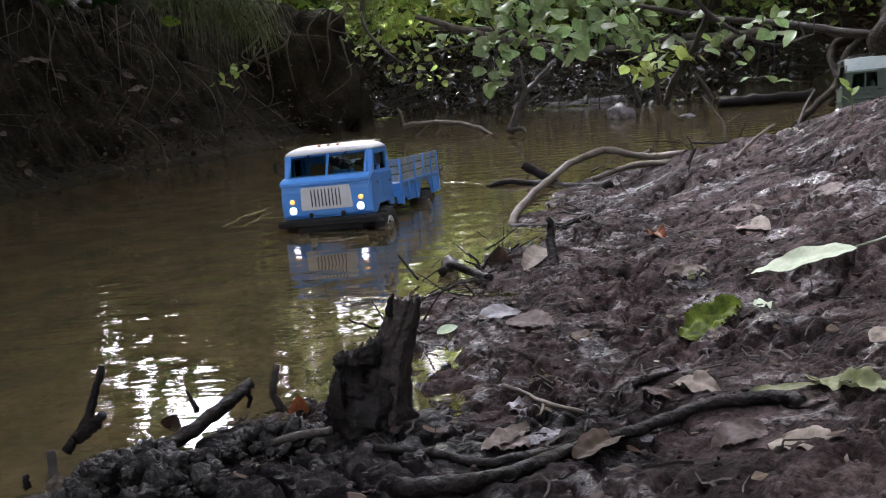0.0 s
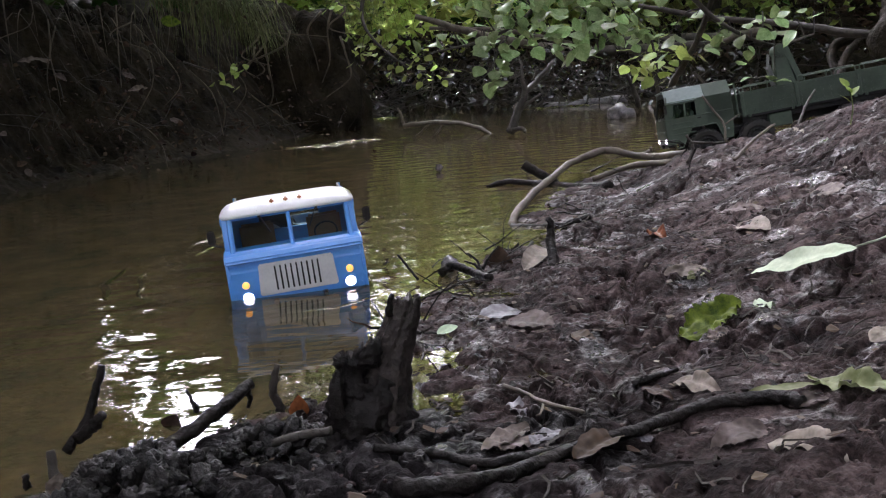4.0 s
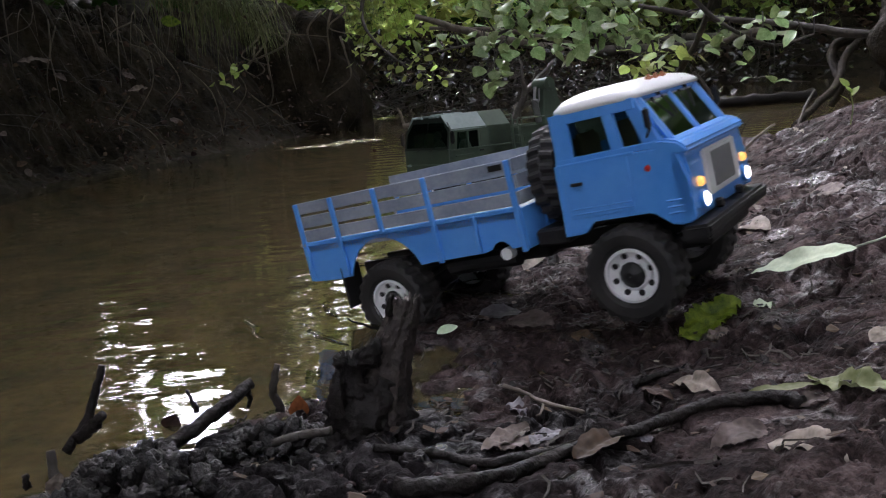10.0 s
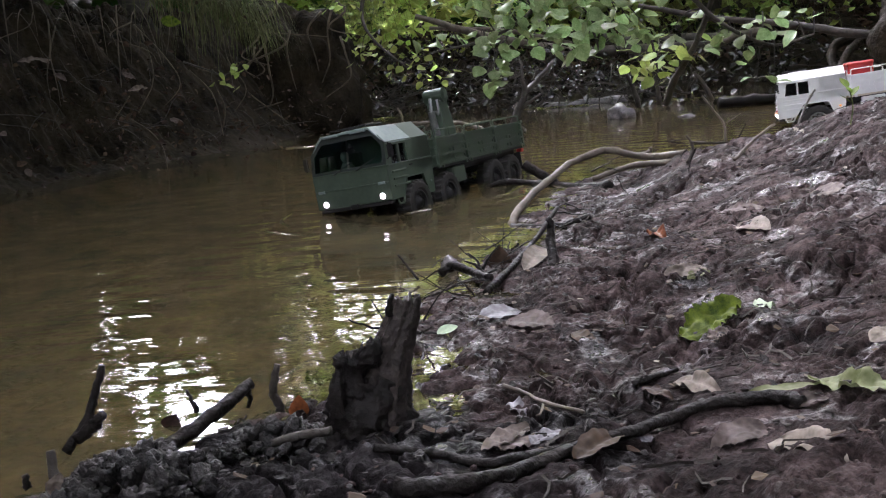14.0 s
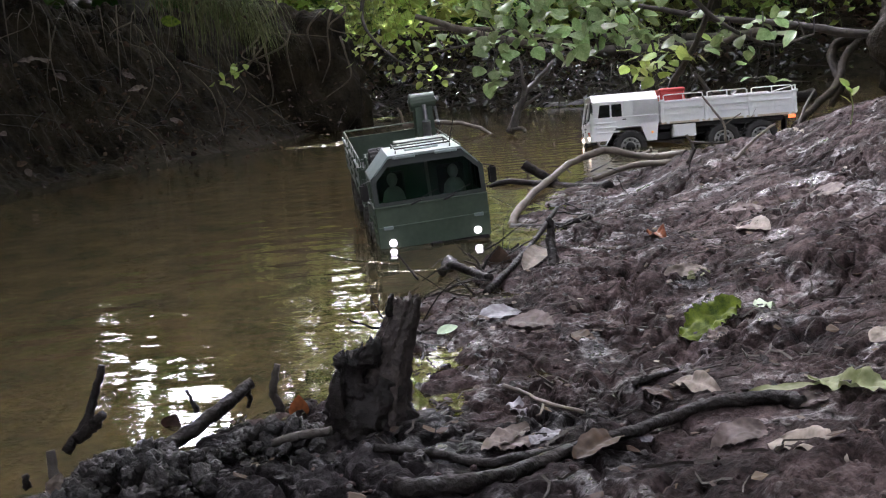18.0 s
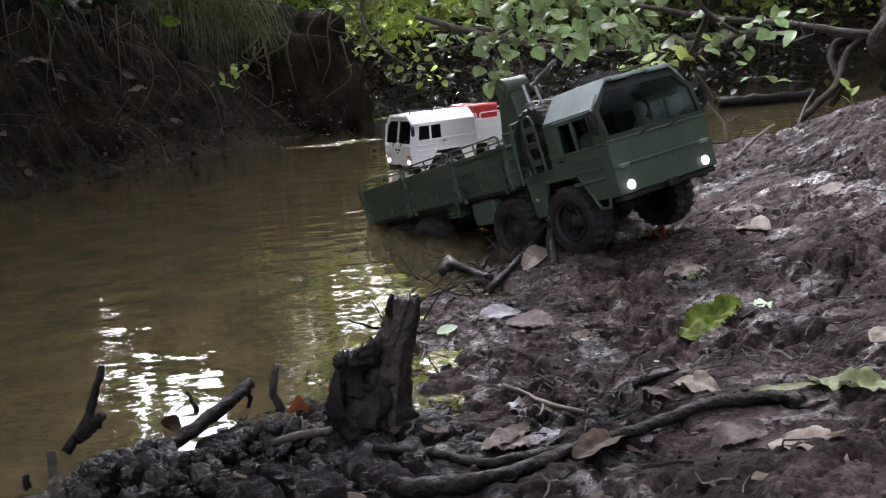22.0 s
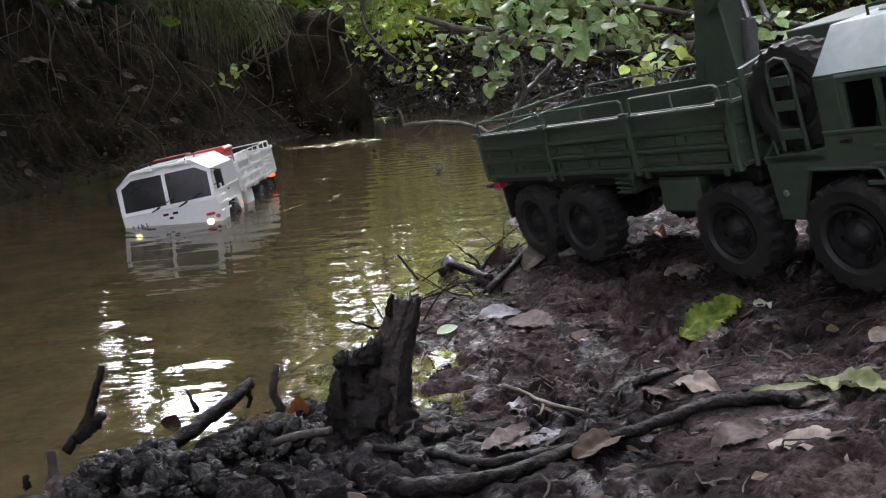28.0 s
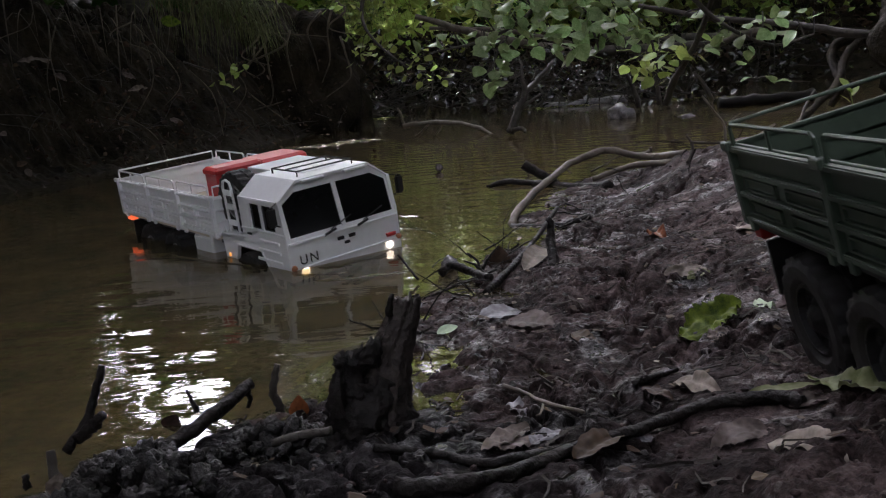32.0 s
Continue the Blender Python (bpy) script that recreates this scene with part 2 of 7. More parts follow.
def plate(outer, hole, lo, hi, axis="y"):
    """A plate with a hole; both outlines have the same number of points."""
    def at(p, s):
        return (p[0], s, p[1]) if axis == "y" else (s, p[0], p[1]) if axis == "x" else (p[0], p[1], s)

    def fn(bm):
        n = len(outer)
        rings = [[bm.verts.new(at(p, s)) for p in q] for s in (lo, hi) for q in (outer, hole)]
        for i in range(n):
            j = (i + 1) % n
            for r, s in ((0, 1), (3, 2), (2, 0), (1, 3)):
                bm.faces.new((rings[r][i], rings[r][j], rings[s][j], rings[s][i]))
    return fn


def rod(p, q, r0, r1=None, n=8):
    r1 = r0 if r1 is None else r1

    def fn(bm):
        a, c = Vector(p), Vector(q)
        m = (c - a).to_track_quat("Z", "Y").to_matrix()
        lo = [bm.verts.new(a + m @ Vector((r0 * math.cos(2 * math.pi * i / n), r0 * math.sin(2 * math.pi * i / n), 0))) for i in range(n)]
        hi = [bm.verts.new(c + m @ Vector((r1 * math.cos(2 * math.pi * i / n), r1 * math.sin(2 * math.pi * i / n), 0))) for i in range(n)]
        bm.faces.new(lo[::-1])
        bm.faces.new(hi)
        for i in range(n):
            bm.faces.new((lo[i], lo[(i + 1) % n], hi[(i + 1) % n], hi[i]))
    return fn


def tube(points, radii, n=7, wobble=0.0, seed=0, caps=True):
    """A bent round stick through the points."""
    rnd = random.Random(seed)

    def fn(bm):
        pts = [Vector(p) for p in points]
        rs = radii if isinstance(radii, (list, tuple)) else [radii] * len(pts)
        side = None
        rings = []
        for i, p in enumerate(pts):
            d = (pts[min(i + 1, len(pts) - 1)] - pts[max(i - 1, 0)]).normalized()
            if side is None:
                side = d.orthogonal().normalized()
            side = (side - d * side.dot(d)).normalized()
            up = d.cross(side)
            ring = []
            for k in range(n):
                a = 2 * math.pi * k / n
                r = rs[i] * (1 + wobble * (rnd.random() - 0.5) * 2)
                ring.append(bm.verts.new(p + (side * math.cos(a) + up * math.sin(a)) * r))
            rings.append(ring)
        for a, c in zip(rings, rings[1:]):
            for k in range(n):
                bm.faces.new((a[k], a[(k + 1) % n], c[(k + 1) % n], c[k]))
        if caps:
            bm.faces.new(rings[0][::-1])
            bm.faces.new(rings[-1])
    return fn


def lathe(profile, n=32, axis="y", base=(0, 0, 0), closed=False):
    """Turns (radius, along) points round an axis."""
    def fn(bm):
        rings = []
        for r, s in profile:
            ring = []
            for k in range(n):
                a = 2 * math.pi * k / n
                c, d = r * math.cos(a), r * math.sin(a)
                v = (c, s, d) if axis == "y" else (s, c, d) if axis == "x" else (c, d, s)
                ring.append(bm.verts.new((v[0] + base[0], v[1] + base[1], v[2] + base[2])))
            rings.append(ring)
        pairs = list(zip(rings, rings[1:])) + ([(rings[-1], rings[0])] if closed else [])
        for a, c in pairs:
            for k in range(n):
                bm.faces.new((a[k], a[(k + 1) % n], c[(k + 1) % n], c[k]))
    return fn


def ball(c, r, sub=2, squash=(1, 1, 1)):
    def fn(bm):
        g = bmesh.ops.create_icosphere(bm, subdivisions=sub, radius=r)
        for v in g["verts"]:
            v.co = Vector((v.co.x * squash[0] + c[0], v.co.y * squash[1] + c[1], v.co.z * squash[2] + c[2]))
    return fn


def catmull(points, steps):
    out = []
    p = [Vector(q) for q in points]
    p = [p[0] * 2 - p[1]] + p + [p[-1] * 2 - p[-2]]
    for i in range(1, len(p) - 2):
        for k in range(steps):
            t = k / steps
            out.append(0.5 * ((2 * p[i]) + (p[i + 1] - p[i - 1]) * t + (2 * p[i - 1] - 5 * p[i] + 4 * p[i + 1] - p[i + 2]) * t * t
                              + (3 * p[i] - p[i - 1] - 3 * p[i + 1] + p[i + 2]) * t ** 3))
    out.append(p[-2])
    return out


# ---- the ground: one sheet, with the stream's bed, both banks and the woods ----
NEAR_SHORE = [(-3.0, -3.0), (-1.6, 0.2), (-0.8, 0.5), (-0.38, 0.67), (-0.2, 0.83), (-0.12, 0.9), (-0.08, 1.08), (-0.03, 1.26), (0.065, 1.5), (0.15, 1.76),
              (0.27, 2.24), (0.45, 2.52), (0.75, 2.58), (1.1, 2.62), (1.5, 2.8), (2.0, 3.4), (2.7, 4.6), (3.6, 6.0), (5.5, 7.2), (14, 9)]
LEFT_SHORE = [(-4, -3), (-2.0, 1.0), (-1.72, 2.6), (-1.62, 3.4), (-1.47, 4.1), (-1.28, 4.4), (-1.02, 4.9), (-0.8, 5.9), (-0.55, 8.0), (-0.42, 9.4),
              (0.3, 9.7), (0.9, 9.2), (1.6, 9.6), (2.4, 9.9), (4.2, 9.0), (6, 9.4), (14, 11)]


def side_distance(xs, ys, line):
    """Signed distance to a shore line: positive to the right of its way."""
    best = np.full(xs.shape, 1e9)
    sign = np.ones(xs.shape)
    for (ax, ay), (bx, by) in zip(line, line[1:]):
        dx, dy = bx - ax, by - ay
        t = np.clip(((xs - ax) * dx + (ys - ay) * dy) / (dx * dx + dy * dy), 0, 1)
        d = np.hypot(xs - ax - t * dx, ys - ay - t * dy)
        s = np.where((xs - ax) * dy - (ys - ay) * dx > 0, 1.0, -1.0)
        sign = np.where(d < best, s, sign)
        best = np.minimum(best, d)
    return best * sign


def bump2(xs, ys, cx, cy, sx, sy=None):
    return np.exp(-((xs - cx) / sx) ** 2 - ((ys - cy) / (sy or sx)) ** 2)


def smooth01(v):
    v = np.clip(v, 0, 1)
    return v * v * (3 - 2 * v)


def land(xs, ys):
    """Height of the ground without its clods."""
    d = side_distance(xs, ys, NEAR_SHORE)
    e = -side_distance(xs, ys, LEFT_SHORE)
    near = 0.010 * smooth01(d / 0.05) + 0.108 * np.clip(d / 0.72, 0, 1) ** 1.5 + 0.06 * np.maximum(d - 0.72, 0)
    near = near + smooth01(d / 0.3) * (0.088 * bump2(xs, ys, 0.95, 1.68, 0.28, 0.30) + 0.050 * bump2(xs, ys, 0.66, 2.02, 0.20, 0.22)
                                       + 0.13 * bump2(xs, ys, 1.7, 1.3, 0.6, 0.4) - 0.022 * bump2(xs, ys, 0.38, 0.92, 0.25, 0.16)
                                       - 0.040 * bump2(xs, ys, 0.27, 1.19, 0.05, 0.035) + 0.014 * bump2(xs, ys, 0.29, 1.10, 0.07, 0.03))
    near = near + 0.022 * smooth01(d / 0.06) * bump2(xs, ys, -0.22, 0.62, 0.13, 0.09)
    near = near + 0.05 * bump2(xs, ys, 1.5, 2.95, 0.6, 0.3)
    bed = -0.12 + 0.070 * bump2(xs, ys, 0.75, 2.75, 0.7, 0.35) - 0.035 * bump2(xs, ys, -0.2, 1.4, 0.25)
    far = smooth01((ys - 7.5) / 2.0)
    left = 0.30 * np.minimum(e, 0.28) + (1 - far) * 0.62 * smooth01((e - 0.12) / 0.50) + far * (0.22 * np.maximum(e - 0.3, 0)) + 0.06 * np.maximum(e - 1.0, 0)
    h = np.where(d > 0, near, np.where(e > 0, left, np.maximum(bed, np.maximum(d * 0.55, e * 0.6))))
    return np.minimum(h, 4.0)


def axis_steps(lo, hi, fine_lo, fine_hi, step, grow=1.06):
    mid = list(np.arange(fine_lo, fine_hi, step))
    out, s, p = [], step, fine_hi
    while p < hi:
        out.append(p)
        s *= grow
        p += s
    low, s, p = [], step, fine_lo - step
    while p > lo:
        low.append(p)
        s *= grow
        p -= s
    return np.array([lo] + low[::-1] + mid + out + [hi])


def lattice(ix, iy, seed):
    """Two even random numbers for every lattice cell."""
    h = (ix.astype(np.int64) * 374761393 + iy.astype(np.int64) * 668265263 + seed * 974634777) & 0x7FFFFFFF
    h = ((h ^ (h >> 13)) * 1274126177) & 0x7FFFFFFF
    h = h ^ (h >> 16)
    return (h & 0x7FFF) / 32768.0, ((h >> 15) & 0x7FFF) / 32768.0


def swell(x, y, seed):
    """Smooth gradient noise, about -0.7 to 0.7."""
    ix, iy = np.floor(x), np.floor(y)
    fx, fy = x - ix, y - iy
    u, v = fx * fx * (3 - 2 * fx), fy * fy * (3 - 2 * fy)
    out = 0.0
    for dx, wx in ((0, 1 - u), (1, u)):
        for dy, wy in ((0, 1 - v), (1, v)):
            a = lattice(ix + dx, iy + dy, seed)[0] * 6.2832
            out = out + wx * wy * (np.cos(a) * (fx - dx) + np.sin(a) * (fy - dy))
    return out * 1.4


def lumps(x, y, seed):
    """Rounded clods with sharp creases between them: 0 in the creases, up to 1 on top; each of its own height."""
    ix, iy = np.floor(x), np.floor(y)
    best, second, high = np.full(x.shape, 9.0), np.full(x.shape, 9.0), np.zeros(x.shape)
    for dx in (-1, 0, 1):
        for dy in (-1, 0, 1):
            p, q = lattice(ix + dx, iy + dy, seed)
            d = np.hypot(ix + dx + 0.1 + 0.8 * p - x, iy + dy + 0.1 + 0.8 * q - y)
            near = d < best
            high = np.where(near, 0.25 + 0.75 * ((p * 7.3 + q * 3.1) % 1.0), high)
            second = np.where(near, best, np.minimum(second, d))
            best = np.minimum(best, d)
    rim = np.clip((second - best) / 0.95, 0, 1)
    return high * rim ** 0.5


def trodden(x, y):
    """Relief of wet trodden mud: swells, clods of three sizes, creases and drag marks."""
    wx, wy = x + 0.010 * swell(x * 34, y * 34, 5), y + 0.010 * swell(x * 34, y * 34, 6)
    rough = np.clip(0.60 + 0.75 * swell(x * 6.5, y * 6.5, 7), 0.16, 1.15)
    fine = np.clip(0.75 + 0.7 * swell(x * 11, y * 11, 8), 0.3, 1.2)
    big = 0.015 * swell(x * 8, y * 8, 1) + 0.010 * swell(x * 3.1, y * 3.1, 2) + 0.007 * swell(x * 17, y * 17, 3)
    turn = 0.7 + 0.9 * swell(x * 4, y * 4, 20)
    along, across = wx * np.cos(turn) + wy * np.sin(turn), wy * np.cos(turn) - wx * np.sin(turn)
    z = big + rough * (0.0105 * lumps(wx * 33, wy * 29, 11) + 0.0060 * lumps(wx * 75, wy * 66, 12)) + fine * (0.0028 * lumps(along * 75, across * 170, 13) + 0.0020 * lumps(wx * 180, wy * 165, 26))
    z = z + fine * 0.0009 * lumps(x * 350, y * 320, 14) + rough * (0.005 * swell(x * 48, y * 48, 18) + 0.0022 * swell(x * 110, y * 110, 19))
    crease = np.abs(swell(wx * 21 + 3, wy * 15, 16))
    z = z - rough * 0.013 * np.clip(1 - crease / 0.14, 0, 1)
    # drag marks left by a tyre on the slope
    track = bump2(x, y, 0.33, 0.70, 0.06, 0.05)
    z = z + track * 0.0020 * np.sin((0.45 * x - 0.9 * y) * 620 + 5 * swell(x * 25, y * 25, 17))
    return z - 0.0145


def build_ground():
    us = axis_steps(-80, 80, -1.12, 1.12, 0.0031, 1.06)
    ys = axis_steps(-14, 60, 0.40, 0.80, 0.0021, 1.0035)
    gu, gy = np.meshgrid(us, ys)
    gx = gu * np.clip(0.12 + 0.56 * gy, 0.345, 3.0)
    h = land(gx, gy)
    d = side_distance(gx, gy, NEAR_SHORE)
    ny, nx = gx.shape
    amp = smooth01((d + 0.10) / 0.16) * np.exp(-np.maximum(np.hypot(gx, gy) - 3.5, 0) / 3)
    e = -side_distance(gx, gy, LEFT_SHORE)
    rough = smooth01((e + 0.05) / 0.3)
    h = h + np.where(amp > 0.02, amp * trodden(gx, gy), 0)
    h = h + np.where(gy < 16, rough * (0.12 * swell(gx * 2.2, gy * 2.2, 21) + 0.08 * swell(gx * 6 + h * 3, gy * 6, 22) + 0.05 * swell(gx * 17 + h * 8, gy * 17, 23)
                                       + 0.03 * swell(gx * 40 + h * 18, gy * 40, 24) + 0.09 * lumps(gx * 7 + h * 4, gy * 7 + h * 3, 25) + 0.045 * lumps(gx * 19 + h * 12, gy * 19 - h * 9, 27)), 0)
    me = bpy.data.meshes.new("ground")
    idx = np.arange(nx * ny).reshape(ny, nx)
    faces = np.stack([idx[:-1, :-1], idx[:-1, 1:], idx[1:, 1:], idx[1:, :-1]], -1).reshape(-1, 4)
    me.vertices.add(nx * ny)
    me.vertices.foreach_set("co", np.stack([gx.ravel(), gy.ravel(), h.ravel()], -1).astype(np.float32).ravel())
    me.loops.add(len(faces) * 4)
    me.loops.foreach_set("vertex_index", faces.astype(np.int32).ravel())
    me.polygons.add(len(faces))
    me.polygons.foreach_set("loop_start", np.arange(0, len(faces) * 4, 4, dtype=np.int32))
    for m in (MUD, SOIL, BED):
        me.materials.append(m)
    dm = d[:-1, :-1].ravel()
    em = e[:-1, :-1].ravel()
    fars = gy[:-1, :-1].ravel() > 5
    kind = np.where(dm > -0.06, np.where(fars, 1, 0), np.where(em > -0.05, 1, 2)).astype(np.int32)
    me.polygons.foreach_set("material_index", kind)
    me.polygons.foreach_set("use_smooth", np.ones(len(faces), dtype=bool))
    me.update(calc_edges=True)
    me.attributes.new("damp", "FLOAT", "POINT").data.foreach_set("value", np.exp(-np.clip(d, 0, 9) / 0.11).astype(np.float32).ravel())
    # soft patch round the stump where shade is painted into the mud
    black = np.clip(1.6 * bump2(gx, gy, -0.11, 0.61, 0.24, 0.17) + 1.2 * swell(gx * 14, gy * 14, 31) * bump2(gx, gy, -0.1, 0.65, 0.25, 0.2), 0, 1)
    me.attributes.new("shade_mask", "FLOAT", "POINT").data.foreach_set("value", black.astype(np.float32).ravel())
    return tagged(new("ground", me), "wet trodden mud bank beside a shallow woodland stream", "ground", kind="structure")


ground = build_ground()


GRID_X, GRID_Y = np.arange(-0.66, 1.30, 0.004), np.arange(0.34, 2.50, 0.004)


def build_heights():
    gx, gy = np.meshgrid(GRID_X, GRID_Y)
    d = side_distance(gx, gy, NEAR_SHORE)
    return land(gx, gy) + smooth01((d + 0.10) / 0.16) * trodden(gx, gy), d


HEIGHTS, SHORE = build_heights()


def ground_z(x, y):
    """Height of the near bank with its clods."""
    i = min(max(int(round((x + 0.66) / 0.004)), 0), len(GRID_X) - 1)
    j = min(max(int(round((y - 0.34) / 0.004)), 0), len(GRID_Y) - 1)
    return float(HEIGHTS[j, i])


def from_shore(x, y):
    i = min(max(int(round((x + 0.66) / 0.004)), 0), len(GRID_X) - 1)
    j = min(max(int(round((y - 0.34) / 0.004)), 0), len(GRID_Y) - 1)
    return float(SHORE[j, i])


# ---- the water: a rippled sheet that glides with the stream ----
def water_material():
    m = bpy.data.materials.new("murky_water")
    m.use_nodes = True
    nt = m.node_tree
    nt.nodes.remove(nt.nodes["Principled BSDF"])
    tc = nt.nodes.new("ShaderNodeTexCoord")
    df = nt.nodes.new("ShaderNodeBsdfDiffuse")
    df.inputs[0].default_value = (0.134, 0.110, 0.058, 1)
    tr = nt.nodes.new("ShaderNodeBsdfTransparent")
    tr.inputs[0].default_value = (0.60, 0.50, 0.30, 1)
    mx = nt.nodes.new("ShaderNodeMixShader")
    mx.inputs[0].default_value = 0.40
    nt.links.new(tr.outputs[0], mx.inputs[1])
    nt.links.new(df.outputs[0], mx.inputs[2])
    gl = nt.nodes.new("ShaderNodeBsdfGlossy")
    gl.inputs["Roughness"].default_value = 0.01
    fr = nt.nodes.new("ShaderNodeFresnel")
    fr.inputs[0].default_value = 1.33
    n1 = nt.nodes.new("ShaderNodeTexNoise")
    n1.inputs["Scale"].default_value, n1.inputs["Detail"].default_value = 42.0, 1.5
    mp = nt.nodes.new("ShaderNodeMapping")
    mp.inputs["Scale"].default_value = (0.45, 1.3, 1)
    nt.links.new(tc.outputs["Object"], mp.inputs[0])
    nt.links.new(mp.outputs[0], n1.inputs[0])
    bp = nt.nodes.new("ShaderNodeBump")
    bp.inputs["Strength"].default_value, bp.inputs["Distance"].default_value = 0.20, 0.002
    nt.links.new(n1.outputs[0], bp.inputs["Height"])
    nt.links.new(bp.outputs[0], gl.inputs["Normal"])
    nt.links.new(bp.outputs[0], fr.inputs["Normal"])
    top = nt.nodes.new("ShaderNodeMixShader")
    nt.links.new(fr.outputs[0], top.inputs[0])
    nt.links.new(mx.outputs[0], top.inputs[1])
    nt.links.new(gl.outputs[0], top.inputs[2])
    nt.links.new(top.outputs[0], nt.nodes["Material Output"].inputs[0])
    return m


def build_water():
    xs = axis_steps(-7, 16, -1.2, 0.9, 0.016, 1.05)
    ys = axis_steps(-5, 15, 0.3, 5.0, 0.014, 1.05)
    gx, gy = np.meshgrid(xs, ys)
    rnd = random.Random(4)
    z = np.zeros_like(gx)
    for k in range(26):
        lam = 0.030 * 1.12 ** (k % 13)
        ang = rnd.gauss(1.45, 0.45)
        ph = rnd.random() * 6.28
        warp = 0.35 * np.sin(gx * rnd.uniform(1.5, 4) + rnd.random() * 6) + 0.35 * np.sin(gy * rnd.uniform(1, 3) + rnd.random() * 6)
        z += 0.00105 * lam * np.sin((gx * math.cos(ang) + gy * math.sin(ang)) * 6.283 / lam + ph + 2 * warp)
    me = bpy.data.meshes.new("water")
    nx, ny = len(xs), len(ys)
    idx = np.arange(nx * ny).reshape(ny, nx)
    faces = np.stack([idx[:-1, :-1], idx[:-1, 1:], idx[1:, 1:], idx[1:, :-1]], -1).reshape(-1, 4)
    me.from_pydata(np.stack([gx.ravel(), gy.ravel(), z.ravel()], -1).tolist(), [], faces.tolist())
    me.materials.append(water_material())
    me.polygons.foreach_set("use_smooth", np.ones(len(faces), dtype=bool))
    return tagged(new("water", me), "murky brown stream water with small ripples", "water", kind="structure")


water = build_water()


# ---- the woods around: trunks, and an unseen leafy canopy with gaps of sky that shape the light ----
def scatter_leaves(name, spots, mat, label, category, seed, size=(0.03, 0.06), kind="stuff", fine=False):
    """Many folded four-cornered leaves round the spots (x, y, z, spread, count)."""
    rnd = random.Random(seed)
    vs, fs = [], []
    for x, y, z, spread, count in spots:
        for _ in range(count):
            c = Vector((x + rnd.gauss(0, spread), y + rnd.gauss(0, spread), z + rnd.gauss(0, spread * 0.6)))
            s = rnd.uniform(*size)
            r = Euler((rnd.uniform(-1.2, 1.2), rnd.uniform(-1.2, 1.2), rnd.uniform(0, 6.28))).to_matrix()
            i = len(vs)
            if fine:
                for p in ((0, 0, 0), (0.26, 0.22, 0.08), (0.30, 0.60, 0.10), (0.04, 1, -0.10), (-0.28, 0.62, 0.06), (-0.25, 0.25, 0.10), (0, 0.5, 0)):
                    vs.append(c + r @ (Vector(p) * s * rnd.uniform(0.8, 1.15)))
                fs += [(i + 6, i + k, i + (k + 1) % 6) for k in range(6)]
                continue
            for p in ((0, 0, 0), (0.30 * s, 0.45 * s, 0.10 * s), (0, s, -0.06 * s), (-0.30 * s, 0.45 * s, 0.10 * s)):
                vs.append(c + r @ Vector(p))
            fs += [(i, i + 1, i + 2), (i, i + 2, i + 3)]
    me = bpy.data.meshes.new(name)
    me.from_pydata([tuple(v) for v in vs], [], fs)
    me.materials.append(mat)
    return tagged(new(name, me), label, category, kind=kind)


def in_gap(az, el):
    """The strips of open sky left in the unseen canopy to let light in: over the stream ahead, overhead, and low
    behind.
    """
    if el > 60 or (14 < el < 52 and abs((az + 345) % 360 - 180) < 50):
        return True
    if el < 12.6:
        return False
    if 2 < az < 34 and 28 < el < 60:
        return True
    if -11 < az < 10 and el < 28 or -35 < az < -5 and 27 < el < 56:
        return True
    if el < 15.8:
        return -23.8 < az < -20.0
    return el < 23.5 and -22 < az < -13.5


# Leaf shell out of view, added to shape the light and the reflections.
def build_canopy():
    rnd = random.Random(11)
    spots = []
    while len(spots) < 5200:
        az = rnd.uniform(-180, 180)
        el = math.degrees(math.asin(rnd.uniform(0.03, 0.97)))
        r = rnd.uniform(13, 17)
        # leaf density in each gap sets how much light comes through
        if in_gap(az, el) and rnd.random() > (0.25 if el > 60 else 0.25 if 2 < az < 34 and el > 28 else 0.28 if abs(az) > 90 else 0.45 if el > 35 else 0.40 if el > 27 else 0.22 if az < -12 else 0.12):
            continue
        a, b = radians(az), radians(el)
        spots.append((r * math.sin(a) * math.cos(b), r * math.cos(a) * math.cos(b), 0.3 + r * math.sin(b), 0.30, 20))
    scatter_leaves("forest_canopy", spots, LEAF_CANOPY, "unseen leafy canopy added over the stream to shape the light", "tree canopy", 12, (0.30, 0.62))


build_canopy()


def build_overhang():
    """Bushes out of view above the steep bank, added to shade it, with the same gap towards the sky."""
    rnd = random.Random(21)
    spots = []
    for _ in range(1400):
        x, y = rnd.uniform(-5.5, -0.85), rnd.uniform(0.5, 8.5)
        z = rnd.uniform(1.4, 4.4)
        az = math.degrees(math.atan2(x + 0.25, y - 0.8))
        el = math.degrees(math.atan2(z, math.hypot(x + 0.25, y - 0.8)))
        if az > -12 or -36 < az < -11.9 and 8 < el < 26:
            continue
        spots.append((x, y, z, 0.20, 26))
    scatter_leaves("overhanging_bushes", spots, LEAF_CANOPY, "leafy bushes out of view, added to shade the steep bank", "bushes", 22, (0.10, 0.20))


build_overhang()


